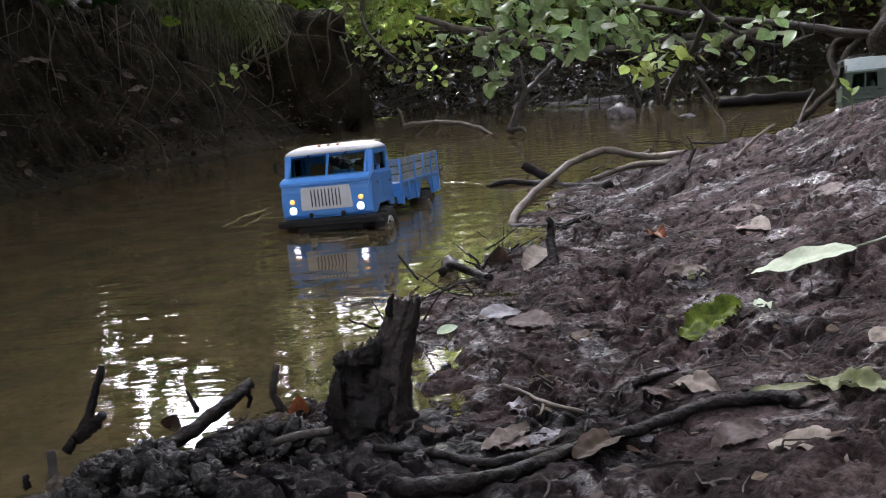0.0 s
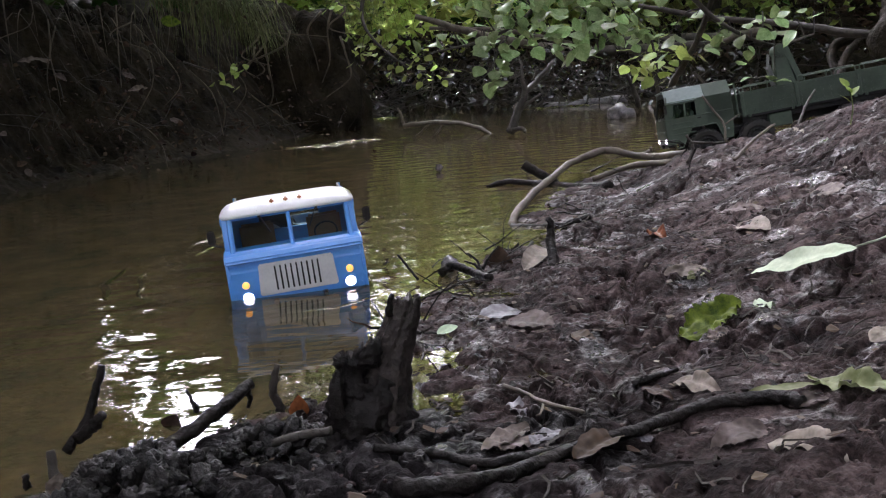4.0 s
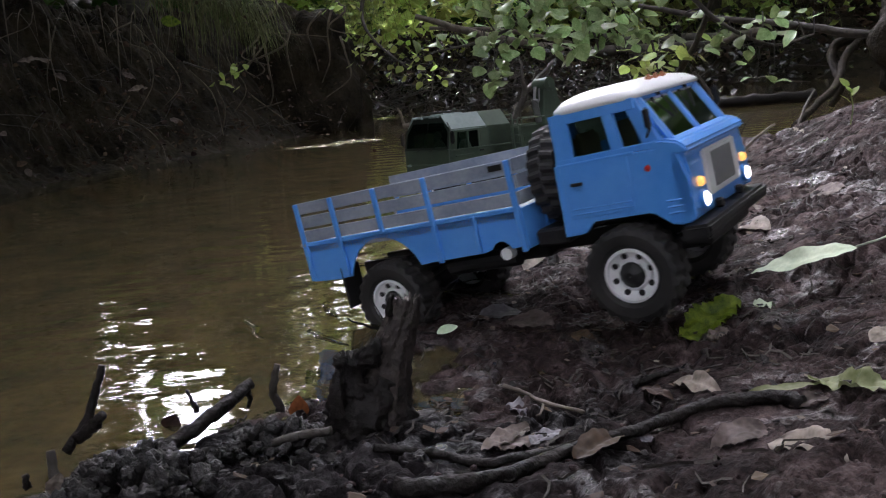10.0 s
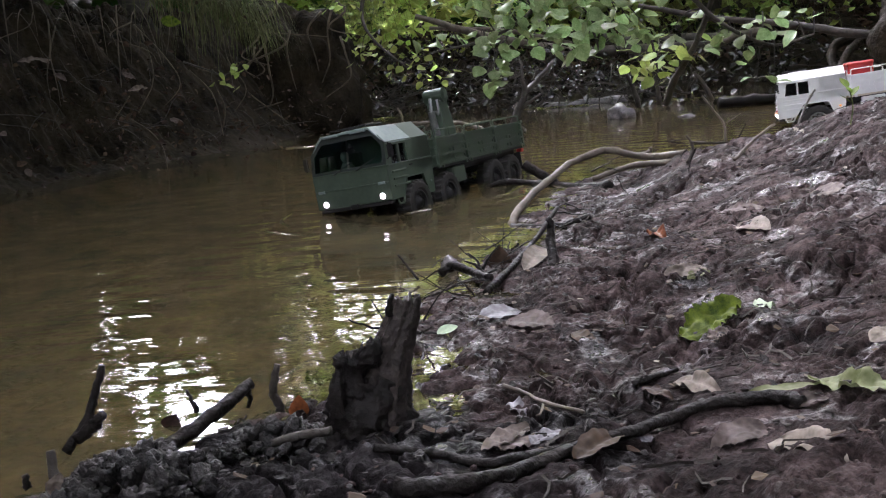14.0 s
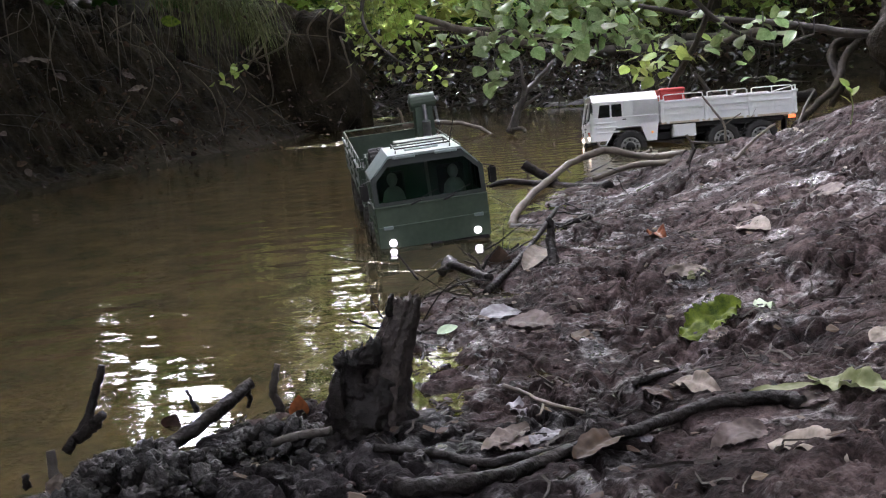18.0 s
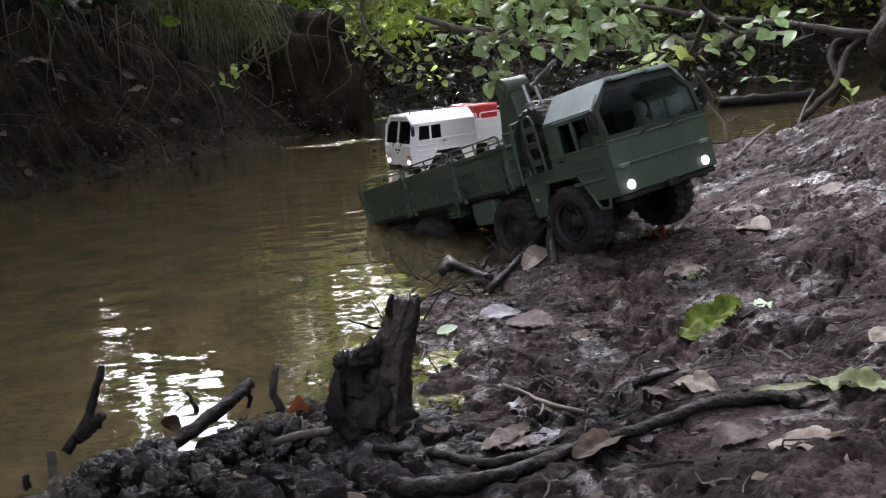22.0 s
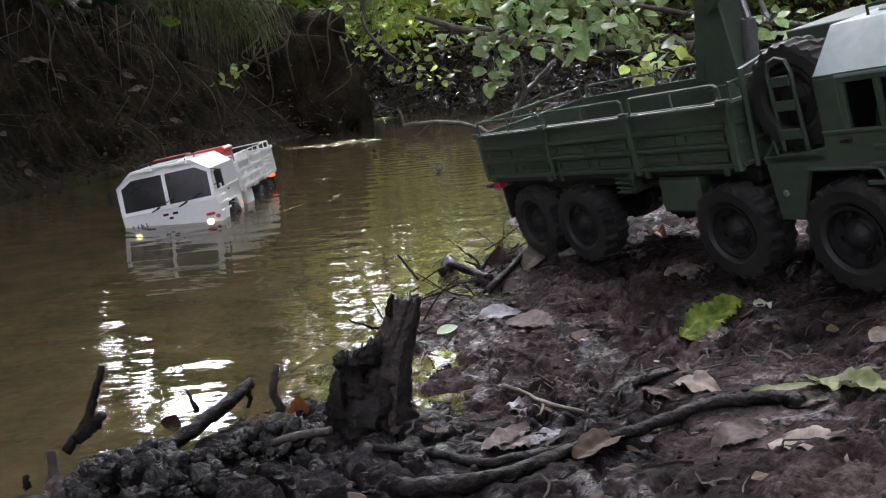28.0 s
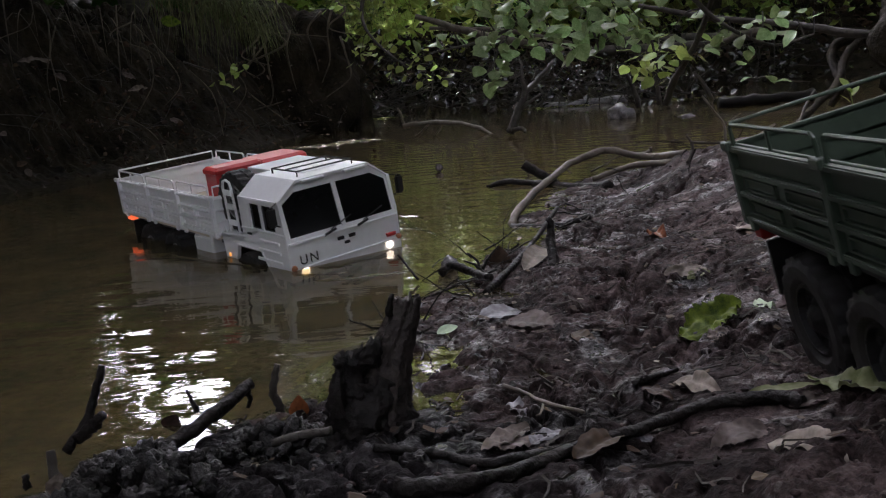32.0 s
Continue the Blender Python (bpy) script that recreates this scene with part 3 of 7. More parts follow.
def build_bank_trees():
    """Dense crowns and trunks on top of the steep bank; the crowns, out of view, are added to close the sky on both
    sides of the narrow gaps.
    """
    rnd = random.Random(29)
    spots = []
    for lo, hi, low, high, count in ((-19.4, -12.3, 7, 16.6, 280), (-13.6, -11.9, 14, 31, 120), (-36, -26.4, 7, 31, 330), (-24, -11, 24.2, 31, 220), (-27, -24.8, 16.5, 22, 40), (-26.4, -23.7, 9, 16, 60), (-20.7, -19.2, 9, 16, 36)):
        for _ in range(count):
            a, b, r = radians(rnd.uniform(lo, hi)), radians(rnd.uniform(low, high)), rnd.uniform(9.0, 11.0)
            spots.append((-0.3 + r * math.sin(a) * math.cos(b), 1.0 + r * math.cos(a) * math.cos(b), r * math.sin(b), 0.09, 16))
    scatter_leaves("bank_trees", spots, LEAF_CANOPY, "dark leafy crowns out of view that narrow the gaps of sky", "trees", 30, (0.16, 0.30))
    for az, wide in ((-17.8, 0.17),):
        a = radians(az)
        x, y = -0.3 + 8.2 * math.sin(a), 1.0 + 8.2 * math.cos(a)
        stick("forest_tree", "dark brown broken trunk standing on the steep bank", [(x, y, 0.5), (x + 0.02, y, 1.0), (x - 0.03, y, 1.6), (x + 0.02, y, 2.25)], (wide, wide * 0.8), BARK, 6, (), "tree", "bank tree trunks", 12, 3, 0.06)


def build_lit_bush():
    """Light green young trees beyond the bend, in the open under the gap."""
    rnd = random.Random(24)
    spots = []
    for _ in range(480):
        az, el, r = rnd.uniform(-11.8, 20), rnd.uniform(3.0, 25), rnd.uniform(11.5, 13)
        if az < -8 and el > 9 and rnd.random() < 0.45:
            continue
        a, b = radians(az), radians(el)
        spots.append((r * math.sin(a) * math.cos(b), r * math.cos(a) * math.cos(b), 0.2 + r * math.sin(b), 0.30, 30))
    scatter_leaves("young_trees", spots, LEAF_YOUNG, "light green crowns of young trees beyond the bend", "trees", 25, (0.14, 0.26))


build_lit_bush()


def build_riffle(x, y, turn, length, width, seed):
    """Small standing waves: where the stream runs over a sunken stick, and far off as added glints."""
    nx, ny = 90, 22
    gx, gy = np.meshgrid(np.linspace(-length / 2, length / 2, nx), np.linspace(-width / 2, width / 2, ny))
    rnd = random.Random(seed)
    z = np.zeros_like(gx)
    for _ in range(9):
        z += 0.0016 * np.sin(gx * rnd.uniform(20, 110) + gy * rnd.uniform(60, 220) + rnd.random() * 6)
    fade = np.clip(1 - (2 * gx / length) ** 2, 0, 1) * np.clip(1 - (2 * gy / width) ** 2, 0, 1)
    z = (z + 0.006) * fade - 0.002
    me = bpy.data.meshes.new("riffle")
    idx = np.arange(nx * ny).reshape(ny, nx)
    faces = np.stack([idx[:-1, :-1], idx[:-1, 1:], idx[1:, 1:], idx[1:, :-1]], -1).reshape(-1, 4)
    me.from_pydata(np.stack([gx.ravel(), gy.ravel(), z.ravel()], -1).tolist(), [], faces.tolist())
    me.materials.append(water.data.materials[0])
    me.polygons.foreach_set("use_smooth", np.ones(len(faces), dtype=bool))
    ob = tagged(new("riffle", me), "patch of small glittering standing waves", "water", kind="structure")
    ob.matrix_basis = pose(x, y, 0.001, 0, 0, turn)


def build_wake(cx, half_long, half_wide, seed):
    """Broken crests of small waves round a wading truck, lower outwards."""
    rnd = random.Random(seed)
    vs, fs = [], []
    for ring in range(4):
        d = 0.03 + 0.055 * ring + rnd.uniform(0, 0.02)
        for _ in range(2):
            a0, span = rnd.uniform(0, 6.28), rnd.uniform(0.25, 0.8) / (1 + 0.12 * ring)
            width, high, n = rnd.uniform(0.010, 0.020), rnd.uniform(0.0008, 0.0015) * (1 - 0.06 * ring), 26
            i = len(vs)
            for k in range(n):
                f = k / (n - 1)
                a = a0 + span * f
                r = d + 0.012 * noise.noise(Vector((f * 3, ring, seed)))
                taper = math.sin(math.pi * f) ** 0.5
                for q, up in ((-1, -0.0012), (-0.5, 0.45), (0, 1.0), (0.5, 0.45), (1, -0.0012)):
                    e = r + q * width * taper * 0.5
                    vs.append((cx + (half_long + e) * math.cos(a), (half_wide + e) * math.sin(a), high * up * taper if up > 0 else -0.0012))
            fs += [(i + 5 * k + j, i + 5 * k + j + 1, i + 5 * k + j + 6, i + 5 * k + j + 5) for k in range(n - 1) for j in range(4)]
    me = bpy.data.meshes.new("wake")
    me.from_pydata(vs, [], fs)
    me.materials.append(water.data.materials[0])
    me.polygons.foreach_set("use_smooth", np.ones(len(fs), dtype=bool))
    return tagged(new("wake", me), "broken crests of small waves round a wading truck", "waves", kind="stuff")


blue_wake = build_wake(0.14, 0.30, 0.13, 3)
green_wake = build_wake(-0.39, 0.42, 0.137, 4)
white_wake = build_wake(-0.37, 0.40, 0.14, 5)

build_riffle(-0.62, 4.62, 4, 0.5, 0.10, 5)
build_riffle(-0.42, 4.75, 2, 0.3, 0.06, 6)
# three far patches of waves, added only to glint among the wet debris
build_riffle(-0.42, 7.3, 3, 0.5, 0.30, 7)
build_riffle(0.95, 6.9, -4, 0.9, 0.25, 8)
build_riffle(1.9, 6.6, -6, 0.8, 0.30, 9)


# ---- the model trucks: x forward, y to their left, z up ----
def wheel(parent, x, y, z, r, w, rim_mat, holes, name="wheel"):
    """Wheel > tyre, rim, hub. Turns about its y axis."""
    hub = new(name)
    hub.parent = parent
    hub.matrix_basis = pose(x, y, z)
    s = 1 if y > 0 else -1
    h = w / 2

    def tyre(bm):
        n, rings = 88, []
        rows = ((0.56, -0.75, 0), (0.66, -1.0, 0), (0.86, -1.02, 0), (0.94, -0.92, 1), (0.965, -0.55, 1), (0.965, -0.06, 1), (0.965, 0.06, 2), (0.965, 0.55, 2), (0.94, 0.92, 2), (0.86, 1.02, 0), (0.66, 1.0, 0), (0.56, 0.75, 0))
        for q, y0, side in rows:
            ring = []
            for k in range(n):
                lug = (k % 4 < 2) if side == 1 else (k % 4 >= 2)
                rad = r * (q + (0.055 if side and lug else 0.0))
                a = 2 * math.pi * (k + 0.6 * abs(y0)) / n
                ring.append(bm.verts.new((rad * math.cos(a), h * y0, rad * math.sin(a))))
            rings.append(ring)
        for p, q in zip(rings, rings[1:]):
            for k in range(n):
                bm.faces.new((p[k], p[(k + 1) % n], q[(k + 1) % n], q[k]))
    part("tyre", shape(tyre), RUBBER, hub)
    rr = r * 0.57
    prof = [(rr, -h * 0.8), (rr, h * 0.86), (rr * 0.90, h * 0.90), (rr * 0.86, h * 0.6), (rr * 0.62, h * 0.45), (rr * 0.52, h * 0.62), (rr * 0.30, h * 0.66), (0.0005, h * 0.66)]
    part("rim", shape(lathe([(a, b * s) for a, b in prof], 30)), rim_mat, hub)
    part("hub", shape(lathe([(rr * 0.50, h * 0.60 * s), (rr * 0.44, h * 0.74 * s), (rr * 0.26, h * 0.95 * s), (rr * 0.15, h * 1.02 * s), (0.0004, h * 1.02 * s)], 12)), BLACK, hub)
    hole = obj("rim_hole", shape(rod((0, -0.0012, 0), (0, 0.0012, 0), rr * 0.115, n=10)), BLACK)
    for k in range(holes):
        a = 2 * math.pi * k / holes
        ob = new("rim_hole", hole)
        ob.parent = hub
        ob.matrix_basis = Matrix.Translation((rr * 0.72 * math.cos(a), h * 0.53 * s, rr * 0.72 * math.sin(a)))
    return hub


def rounded(x0, x1, z0, z1, r, n=4):
    pts = []
    for cx, cz, a0 in ((x1 - r, z1 - r, 0), (x0 + r, z1 - r, 90), (x0 + r, z0 + r, 180), (x1 - r, z0 + r, 270)):
        for k in range(n + 1):
            a = radians(a0 + 90 * k / n)
            pts.append((cx + r * math.cos(a), cz + r * math.sin(a)))
    return pts


def arc(cx, cz, r, a0, a1, n):
    return [(cx + r * math.cos(radians(a0 + (a1 - a0) * k / n)), cz + r * math.sin(radians(a0 + (a1 - a0) * k / n))) for k in range(n + 1)]


def blue_truck():
    t = thing("model_truck", "light blue forward-control model truck with white roof and wooden cargo bed", "model truck")
    W = 0.106
    wheels = [wheel(t, x, y, 0.058, 0.0530, 0.044, RIMWHITE, 8) for x in (0.0, 0.331) for y in (0.094, -0.094)]
    # chassis and axles
    part("chassis", shape(box(-0.10, 0.40, 0.022, 0.032, 0.083, 0.102, 0.001), box(-0.10, 0.40, -0.032, -0.022, 0.083, 0.102, 0.001),
                          box(0.10, 0.21, -0.05, 0.05, 0.078, 0.11, 0.004), box(0.05, 0.10, -0.03, 0.03, 0.088, 0.1)), BLACK, t)
    for x in (0.0, 0.331):
        part("axle", shape(rod((x, -0.085, 0.058), (x, 0.085, 0.058), 0.008), ball((x, 0.01, 0.058), 0.021, 2)), BLACK, t)
    for x in (0.0, 0.331):
        for y in (-0.045, 0.045):
            part("leaf_spring", shape(tube([(x - 0.06, y, 0.088), (x - 0.03, y, 0.077), (x, y, 0.072), (x + 0.03, y, 0.077), (x + 0.06, y, 0.088)], 0.004, 6)), BLACK, t)
    part("exhaust_silencer", shape(rod((0.08, -0.075, 0.088), (0.18, -0.075, 0.09), 0.012, n=12)), BLACK, t)
    part("fuel_cap", shape(rod((0.178, -0.088, 0.098), (0.178, -0.101, 0.098), 0.0075, n=12)), RIMWHITE, t, "round white cap")
    # cargo bed
    bed = new("cargo_bed")
    bed.parent = t
    bx0, bx1, bz0, bzr, bz1, bw = -0.128, 0.214, 0.098, 0.150, 0.209, 0.108
    part("bed_floor", shape(box(bx0, bx1, -bw, bw, 0.138, 0.147, 0.001)), BOARD, bed)
    for s in (-1, 1):
        prof = [(bx1, bz0 + 0.008), (bx1, bzr), (bx0, bzr), (bx0, bz0)] + [(-0.080, bz0 - 0.001)] + arc(0.0, 0.084, 0.060, 166, 16, 12) + [(0.075, bz0 + 0.004), (0.155, bz0 + 0.006)] + arc(0.178, bz0 + 0.004, 0.014, 160, 10, 5)
        part("side_panel", shape(prism(prof, s * (bw - 0.003), s * bw, b=0.0004)), BLUE, bed)
        part("side_rail", shape(box(bx0, bx1, s * (bw - 0.003), s * (bw + 0.003), bzr - 0.003, bzr + 0.003, 0.001)), BLUE, bed)
        for x in (-0.125, -0.062, 0.012, 0.092, 0.150, 0.211):
            lo = bz0 + 0.002 if x not in (0.012,) else 0.150
            if x == 0.150:
                part("side_post", shape(box(x - 0.003, x + 0.003, s * (bw + 0.003) - 0.002, s * (bw + 0.003) + 0.002, bz0 + 0.008, bzr, 0.0008)), BLUE, bed)
            else:
                part("side_post", shape(box(x - 0.0035, x + 0.0035, s * (bw + 0.003) - 0.0022, s * (bw + 0.003) + 0.0022, lo, bz1 - 0.002, 0.0008)), BLUE, bed)
        for k in range(3):
            z = bzr + 0.004 + k * 0.0190
            part("side_board", shape(box(bx0, bx1, s * (bw - 0.002), s * (bw + 0.002), z, z + 0.0152, 0.0006)), BOARD, bed)
        part("tail_hook", shape(rod((bx0 - 0.006, s * bw, bzr), (bx0 + 0.006, s * (bw + 0.004), bzr), 0.0026)), STEEL, bed)
    for x in (bx1,):
        part("end_panel", shape(box(x - 0.002, x + 0.002, -bw, bw, bz0 + 0.004, bzr, 0.0006)), BLUE, bed)
        for k in range(3):
            z = bzr + 0.004 + k * 0.0190
            part("end_board", shape(box(x - 0.002, x + 0.002, -bw + 0.003, bw - 0.003, z, z + 0.0152, 0.0006)), BOARD, bed)
        for y in (-0.055, 0.055):
            part("end_post", shape(box(x - 0.005, x + 0.004, y - 0.003, y + 0.003, bz0 + 0.004, bz1 - 0.002, 0.0006)), BLUE, bed)
    part("badge_bar", shape(box(0.186, 0.204, -bw - 0.0035, -bw - 0.0022, 0.197, 0.204)), BLACK, bed)
    for s in (-1, 1):
        part("tail_lamp", shape(box(-0.088, -0.080, s * 0.085 - 0.008, s * 0.085 + 0.008, 0.098, 0.108, 0.001)), RED, t)
        part("mudflap", shape(box(-0.078, -0.074, s * 0.09 - 0.018, s * 0.09 + 0.018, 0.055, 0.112, 0.0008)), BLACK, t)
    # spare wheel
    sp = wheel(t, 0.244, -0.045, 0.182, 0.056, 0.036, RIMWHITE, 8, "spare_wheel")
    sp.matrix_basis = pose(0.243, -0.042, 0.176, 0, 0, 90)
    part("spare_rack", shape(box(0.222, 0.262, -0.10, 0.10, 0.100, 0.120, 0.003)), BLACK, t)
    # cab
    cab = new("cab")
    cab.parent = t
    xr, zb = 0.272, 0.188
    low = [(0.397, 0.104), (0.385, 0.106), (0.370, 0.121), (0.364, 0.1225), (0.302, 0.1225), (0.297, 0.121), (0.288, 0.109), (0.262, 0.108), (xr - 0.006, zb), (0.400, zb - 0.002), (0.412, 0.150), (0.412, 0.108)]
    for s in (-1, 1):
        part("cab_side", shape(prism(low, s * (W - 0.006), s * W, b=0.0012)), BLUE, cab)
        # door outline, belt line and handle
        part("door", shape(prism([(0.275, 0.127), (0.350, 0.127), (0.352, 0.186), (0.273, 0.186)], s * (W - 0.002), s * (W + 0.0012), b=0.0006)), BLUE, cab)
        part("door_handle", shape(box(0.283, 0.297, s * (W + 0.003) - 0.0015, s * (W + 0.003) + 0.0015, 0.163, 0.1665, 0.0008)), BLACK, cab)
        part("belt_line", shape(box(0.270, 0.360, s * (W - 0.0015), s * (W + 0.0015), 0.1845, 0.1885, 0.001)), BLUE, cab)
        for k in range(2):
            part("door_rib", shape(tube([(0.278, s * (W + 0.0012), 0.132 + k * 0.0055), (0.348, s * (W + 0.0012), 0.132 + k * 0.0055)], 0.0011, 5)), BLUE, cab)
        part("side_marker", shape(ball((0.372, s * (W + 0.001), 0.168), 0.004, 1, (1, 0.4, 1))), RED, cab)
        for k in range(3):
            part("corner_rib", shape(tube([(0.385, s * (W + 0.0008), 0.118 + k * 0.0065), (0.402, s * (W - 0.001), 0.118 + k * 0.0065), (0.412, s * (W - 0.010), 0.118 + k * 0.0065)], 0.0013, 5)), BLUE, cab)
        # window frames
        part("window_frame", shape(prism([(0.268, zb), (0.291, zb), (0.293, 0.242), (0.276, 0.242)], s * (W - 0.008), s * (W - 0.001), b=0.001),
                                   prism([(0.336, zb), (0.349, zb), (0.344, 0.242), (0.331, 0.242)], s * (W - 0.008), s * (W - 0.001), b=0.001),
                                   prism([(0.372, zb), (0.391, zb), (0.371, 0.242), (0.356, 0.242)], s * (W - 0.013), s * (W - 0.003), b=0.001),
                                   box(0.276, 0.370, s * (W - 0.005) - 0.0042, s * (W - 0.005) + 0.0036, 0.2305, 0.2425, 0.001),
                                   box(0.270, 0.386, s * (W - 0.005) - 0.0042, s * (W - 0.005) + 0.0036, zb - 0.001, zb + 0.006, 0.001)), BLUE, cab)
        part("side_pane", shape(prism([(0.280, zb), (0.338, zb), (0.333, 0.236), (0.284, 0.236)], s * (W - 0.0055), s * (W - 0.0045))), PANE, cab)
        part("quarter_pane", shape(prism([(0.345, zb), (0.378, zb), (0.360, 0.236), (0.340, 0.236)], s * (W - 0.0075), s * (W - 0.0065))), PANE, cab)
        part("mirror", shape(tube([(0.378, s * W, 0.200), (0.388, s * (W + 0.014), 0.208), (0.388, s * (W + 0.015), 0.222)], 0.0014, 5),
                             box(0.385, 0.389, s * (W + 0.014) - 0.006, s * (W + 0.014) + 0.006, 0.208, 0.230, 0.0019, 2)), BLACK, cab)
    # nose: front sheet, rolled edges, hood ledge
    part("nose", shape(prism([(0.392, 0.104), (0.410, 0.104), (0.4125, 0.125), (0.412, 0.168), (0.408, 0.182), (0.392, 0.188)], -W, W, b=0.006, seg=3)), BLUE, cab, smooth=False)
    part("hood_ledge", shape(prism([(0.372, 0.186), (0.404, 0.176), (0.4155, 0.176), (0.4165, 0.181), (0.408, 0.190), (0.392, 0.1945), (0.372, 0.195)], -W, W, b=0.0045, seg=3)), BLUE, cab)
    part("rear_wall", shape(plate([(-W, zb - 0.07), (W, zb - 0.07), (W - 0.004, 0.242), (-W + 0.004, 0.242)], [(-0.05, 0.198), (0.05, 0.198), (0.05, 0.230), (-0.05, 0.230)], 0.270, 0.276, "x")), BLUE, cab)
    part("cab_floor", shape(box(0.272, 0.405, -W + 0.006, W - 0.006, 0.118, 0.122)), BLACK, cab)
    # windscreen in two panes
    tilt = 0.026 / 0.048

    def wx(z):
        return 0.396 - (z - 0.193) * tilt
    for s in (-1, 1):
        y0, y1 = s * 0.004, s * (W - 0.016)
        part("windscreen_pane", shape(lambda bm, y0=y0, y1=y1: bm.faces.new([bm.verts.new(p) for p in ((wx(0.192), y0, 0.192), (wx(0.192), y1, 0.192), (wx(0.240), y1, 0.240), (wx(0.240), y0, 0.240))])), PANE, cab)
        part("wiper", shape(rod((wx(0.236) + 0.003, s * 0.045, 0.243), (wx(0.215) + 0.004, s * 0.030, 0.214), 0.0011), rod((wx(0.243) + 0.003, s * 0.047, 0.248), (wx(0.236) + 0.004, s * 0.044, 0.238), 0.0022)), BLACK, cab)
    part("windscreen_post", shape(rod((wx(0.190), 0, 0.190), (wx(0.243), 0, 0.243), 0.0032, n=6),
                                  rod((wx(0.190), W - 0.015, 0.190), (wx(0.243), W - 0.015, 0.243), 0.0045, n=6),
                                  rod((wx(0.190), -W + 0.015, 0.190), (wx(0.243), -W + 0.015, 0.243), 0.0045, n=6),
                                  rod((wx(0.240), -W + 0.012, 0.240), (wx(0.240), W - 0.012, 0.240), 0.0035, n=6)), BLUE, cab)
    # roof: a pressed shell

    def roof(bm):
        rings = []
        for z, x0, x1, w, r in ((0.2410, 0.273, 0.378, W - 0.0005, 0.018), (0.2460, 0.2725, 0.377, W - 0.001, 0.019), (0.2535, 0.278, 0.368, W - 0.010, 0.024),
                                (0.2580, 0.288, 0.354, W - 0.024, 0.026), (0.2600, 0.302, 0.338, W - 0.044, 0.016)):
            rings.append([bm.verts.new((p[0], p[1], z)) for p in rounded(x0, x1, -w, w, r, 5)])
        for a, c in zip(rings, rings[1:]):
            for i in range(len(a)):
                bm.faces.new((a[i], a[(i + 1) % len(a)], c[(i + 1) % len(a)], c[i]))
        bm.faces.new(rings[0][::-1])
        bm.faces.new(rings[-1])
    part("roof", shape(roof), WHITE, cab, "white pressed roof", smooth=True)
    for y in (-0.022, 0.0, 0.022):
        part("roof_marker_lamp", shape(box(0.357, 0.365, y - 0.0036, y + 0.0036, 0.2540, 0.2618, 0.0024, 2)), AMBERLENS, cab)
    # grille
    g = new("grille")
    g.parent = cab
    part("grille_panel", shape(prism([(0.0605, 0.122), (0.057, 0.172), (-0.057, 0.172), (-0.0605, 0.122)], 0.411, 0.4155, "x", b=0.002, seg=2)), GRILLE, g, "pale grey stamped grille panel")
    for k in range(9):
        y = (k - 4) * 0.0082
        part("grille_slot", shape(prism([(y - 0.0014, 0.1285), (y - 0.0012, 0.1665), (y + 0.0012, 0.1665), (y + 0.0014, 0.1285)], 0.4135, 0.4165, "x", b=0.0005)), BLACK, g)
    for s in (-1, 1):
        part("headlamp", shape(lathe([(0.0001, 0.4200), (0.0052, 0.4195), (0.0080, 0.4165)], 20, "x", (0, s * 0.0787, 0.1235))), LAMP, cab, "lit round headlamp", smooth=True)
        part("lamp_ring", shape(lathe([(0.0080, 0.4115), (0.0080, 0.4172), (0.0104, 0.4168), (0.0104, 0.4115)], 20, "x", (0, s * 0.0787, 0.1235))), BLUE, cab)
        part("marker_lamp", shape(lathe([(0.0001, 0.4190), (0.004, 0.4180), (0.0056, 0.4150), (0.0056, 0.411)], 16, "x", (0, s * 0.0800, 0.1425))), AMBER, cab, "small lit amber lamp", smooth=True)
        part("tow_hook", shape(box(0.412, 0.421, s * 0.038 - 0.004, s * 0.038 + 0.004, 0.106, 0.116, 0.002)), BLACK, cab)
    part("front_bumper", shape(prism([(0.396, 0.086), (0.424, 0.086), (0.427, 0.093), (0.426, 0.103), (0.396, 0.103)], -0.116, 0.116, b=0.003, seg=2)), BLACK, t)
    part("skid_plate", shape(box(0.375, 0.412, -0.075, 0.075, 0.072, 0.090, 0.004)), BLACK, t)
    # inside
    for s in (-1, 1):
        part("seat", shape(box(0.288, 0.320, s * 0.055 - 0.03, s * 0.055 + 0.03, 0.135, 0.150, 0.004, 2), box(0.283, 0.293, s * 0.055 - 0.028, s * 0.055 + 0.028, 0.150, 0.216, 0.004, 2)), SEAT, cab)
    part("dashboard", shape(box(0.365, 0.398, -W + 0.01, W - 0.01, 0.168, 0.188, 0.004, 2)), BLACK, cab)
    part("steering_wheel", shape(tube([(0.352 + 0.006 * math.sin(a), 0.055 + 0.018 * math.cos(a), 0.196 + 0.016 * math.sin(a)) for a in [k * math.pi / 8 for k in range(17)]], 0.0015, 5)), BLACK, cab)
    return t, wheels


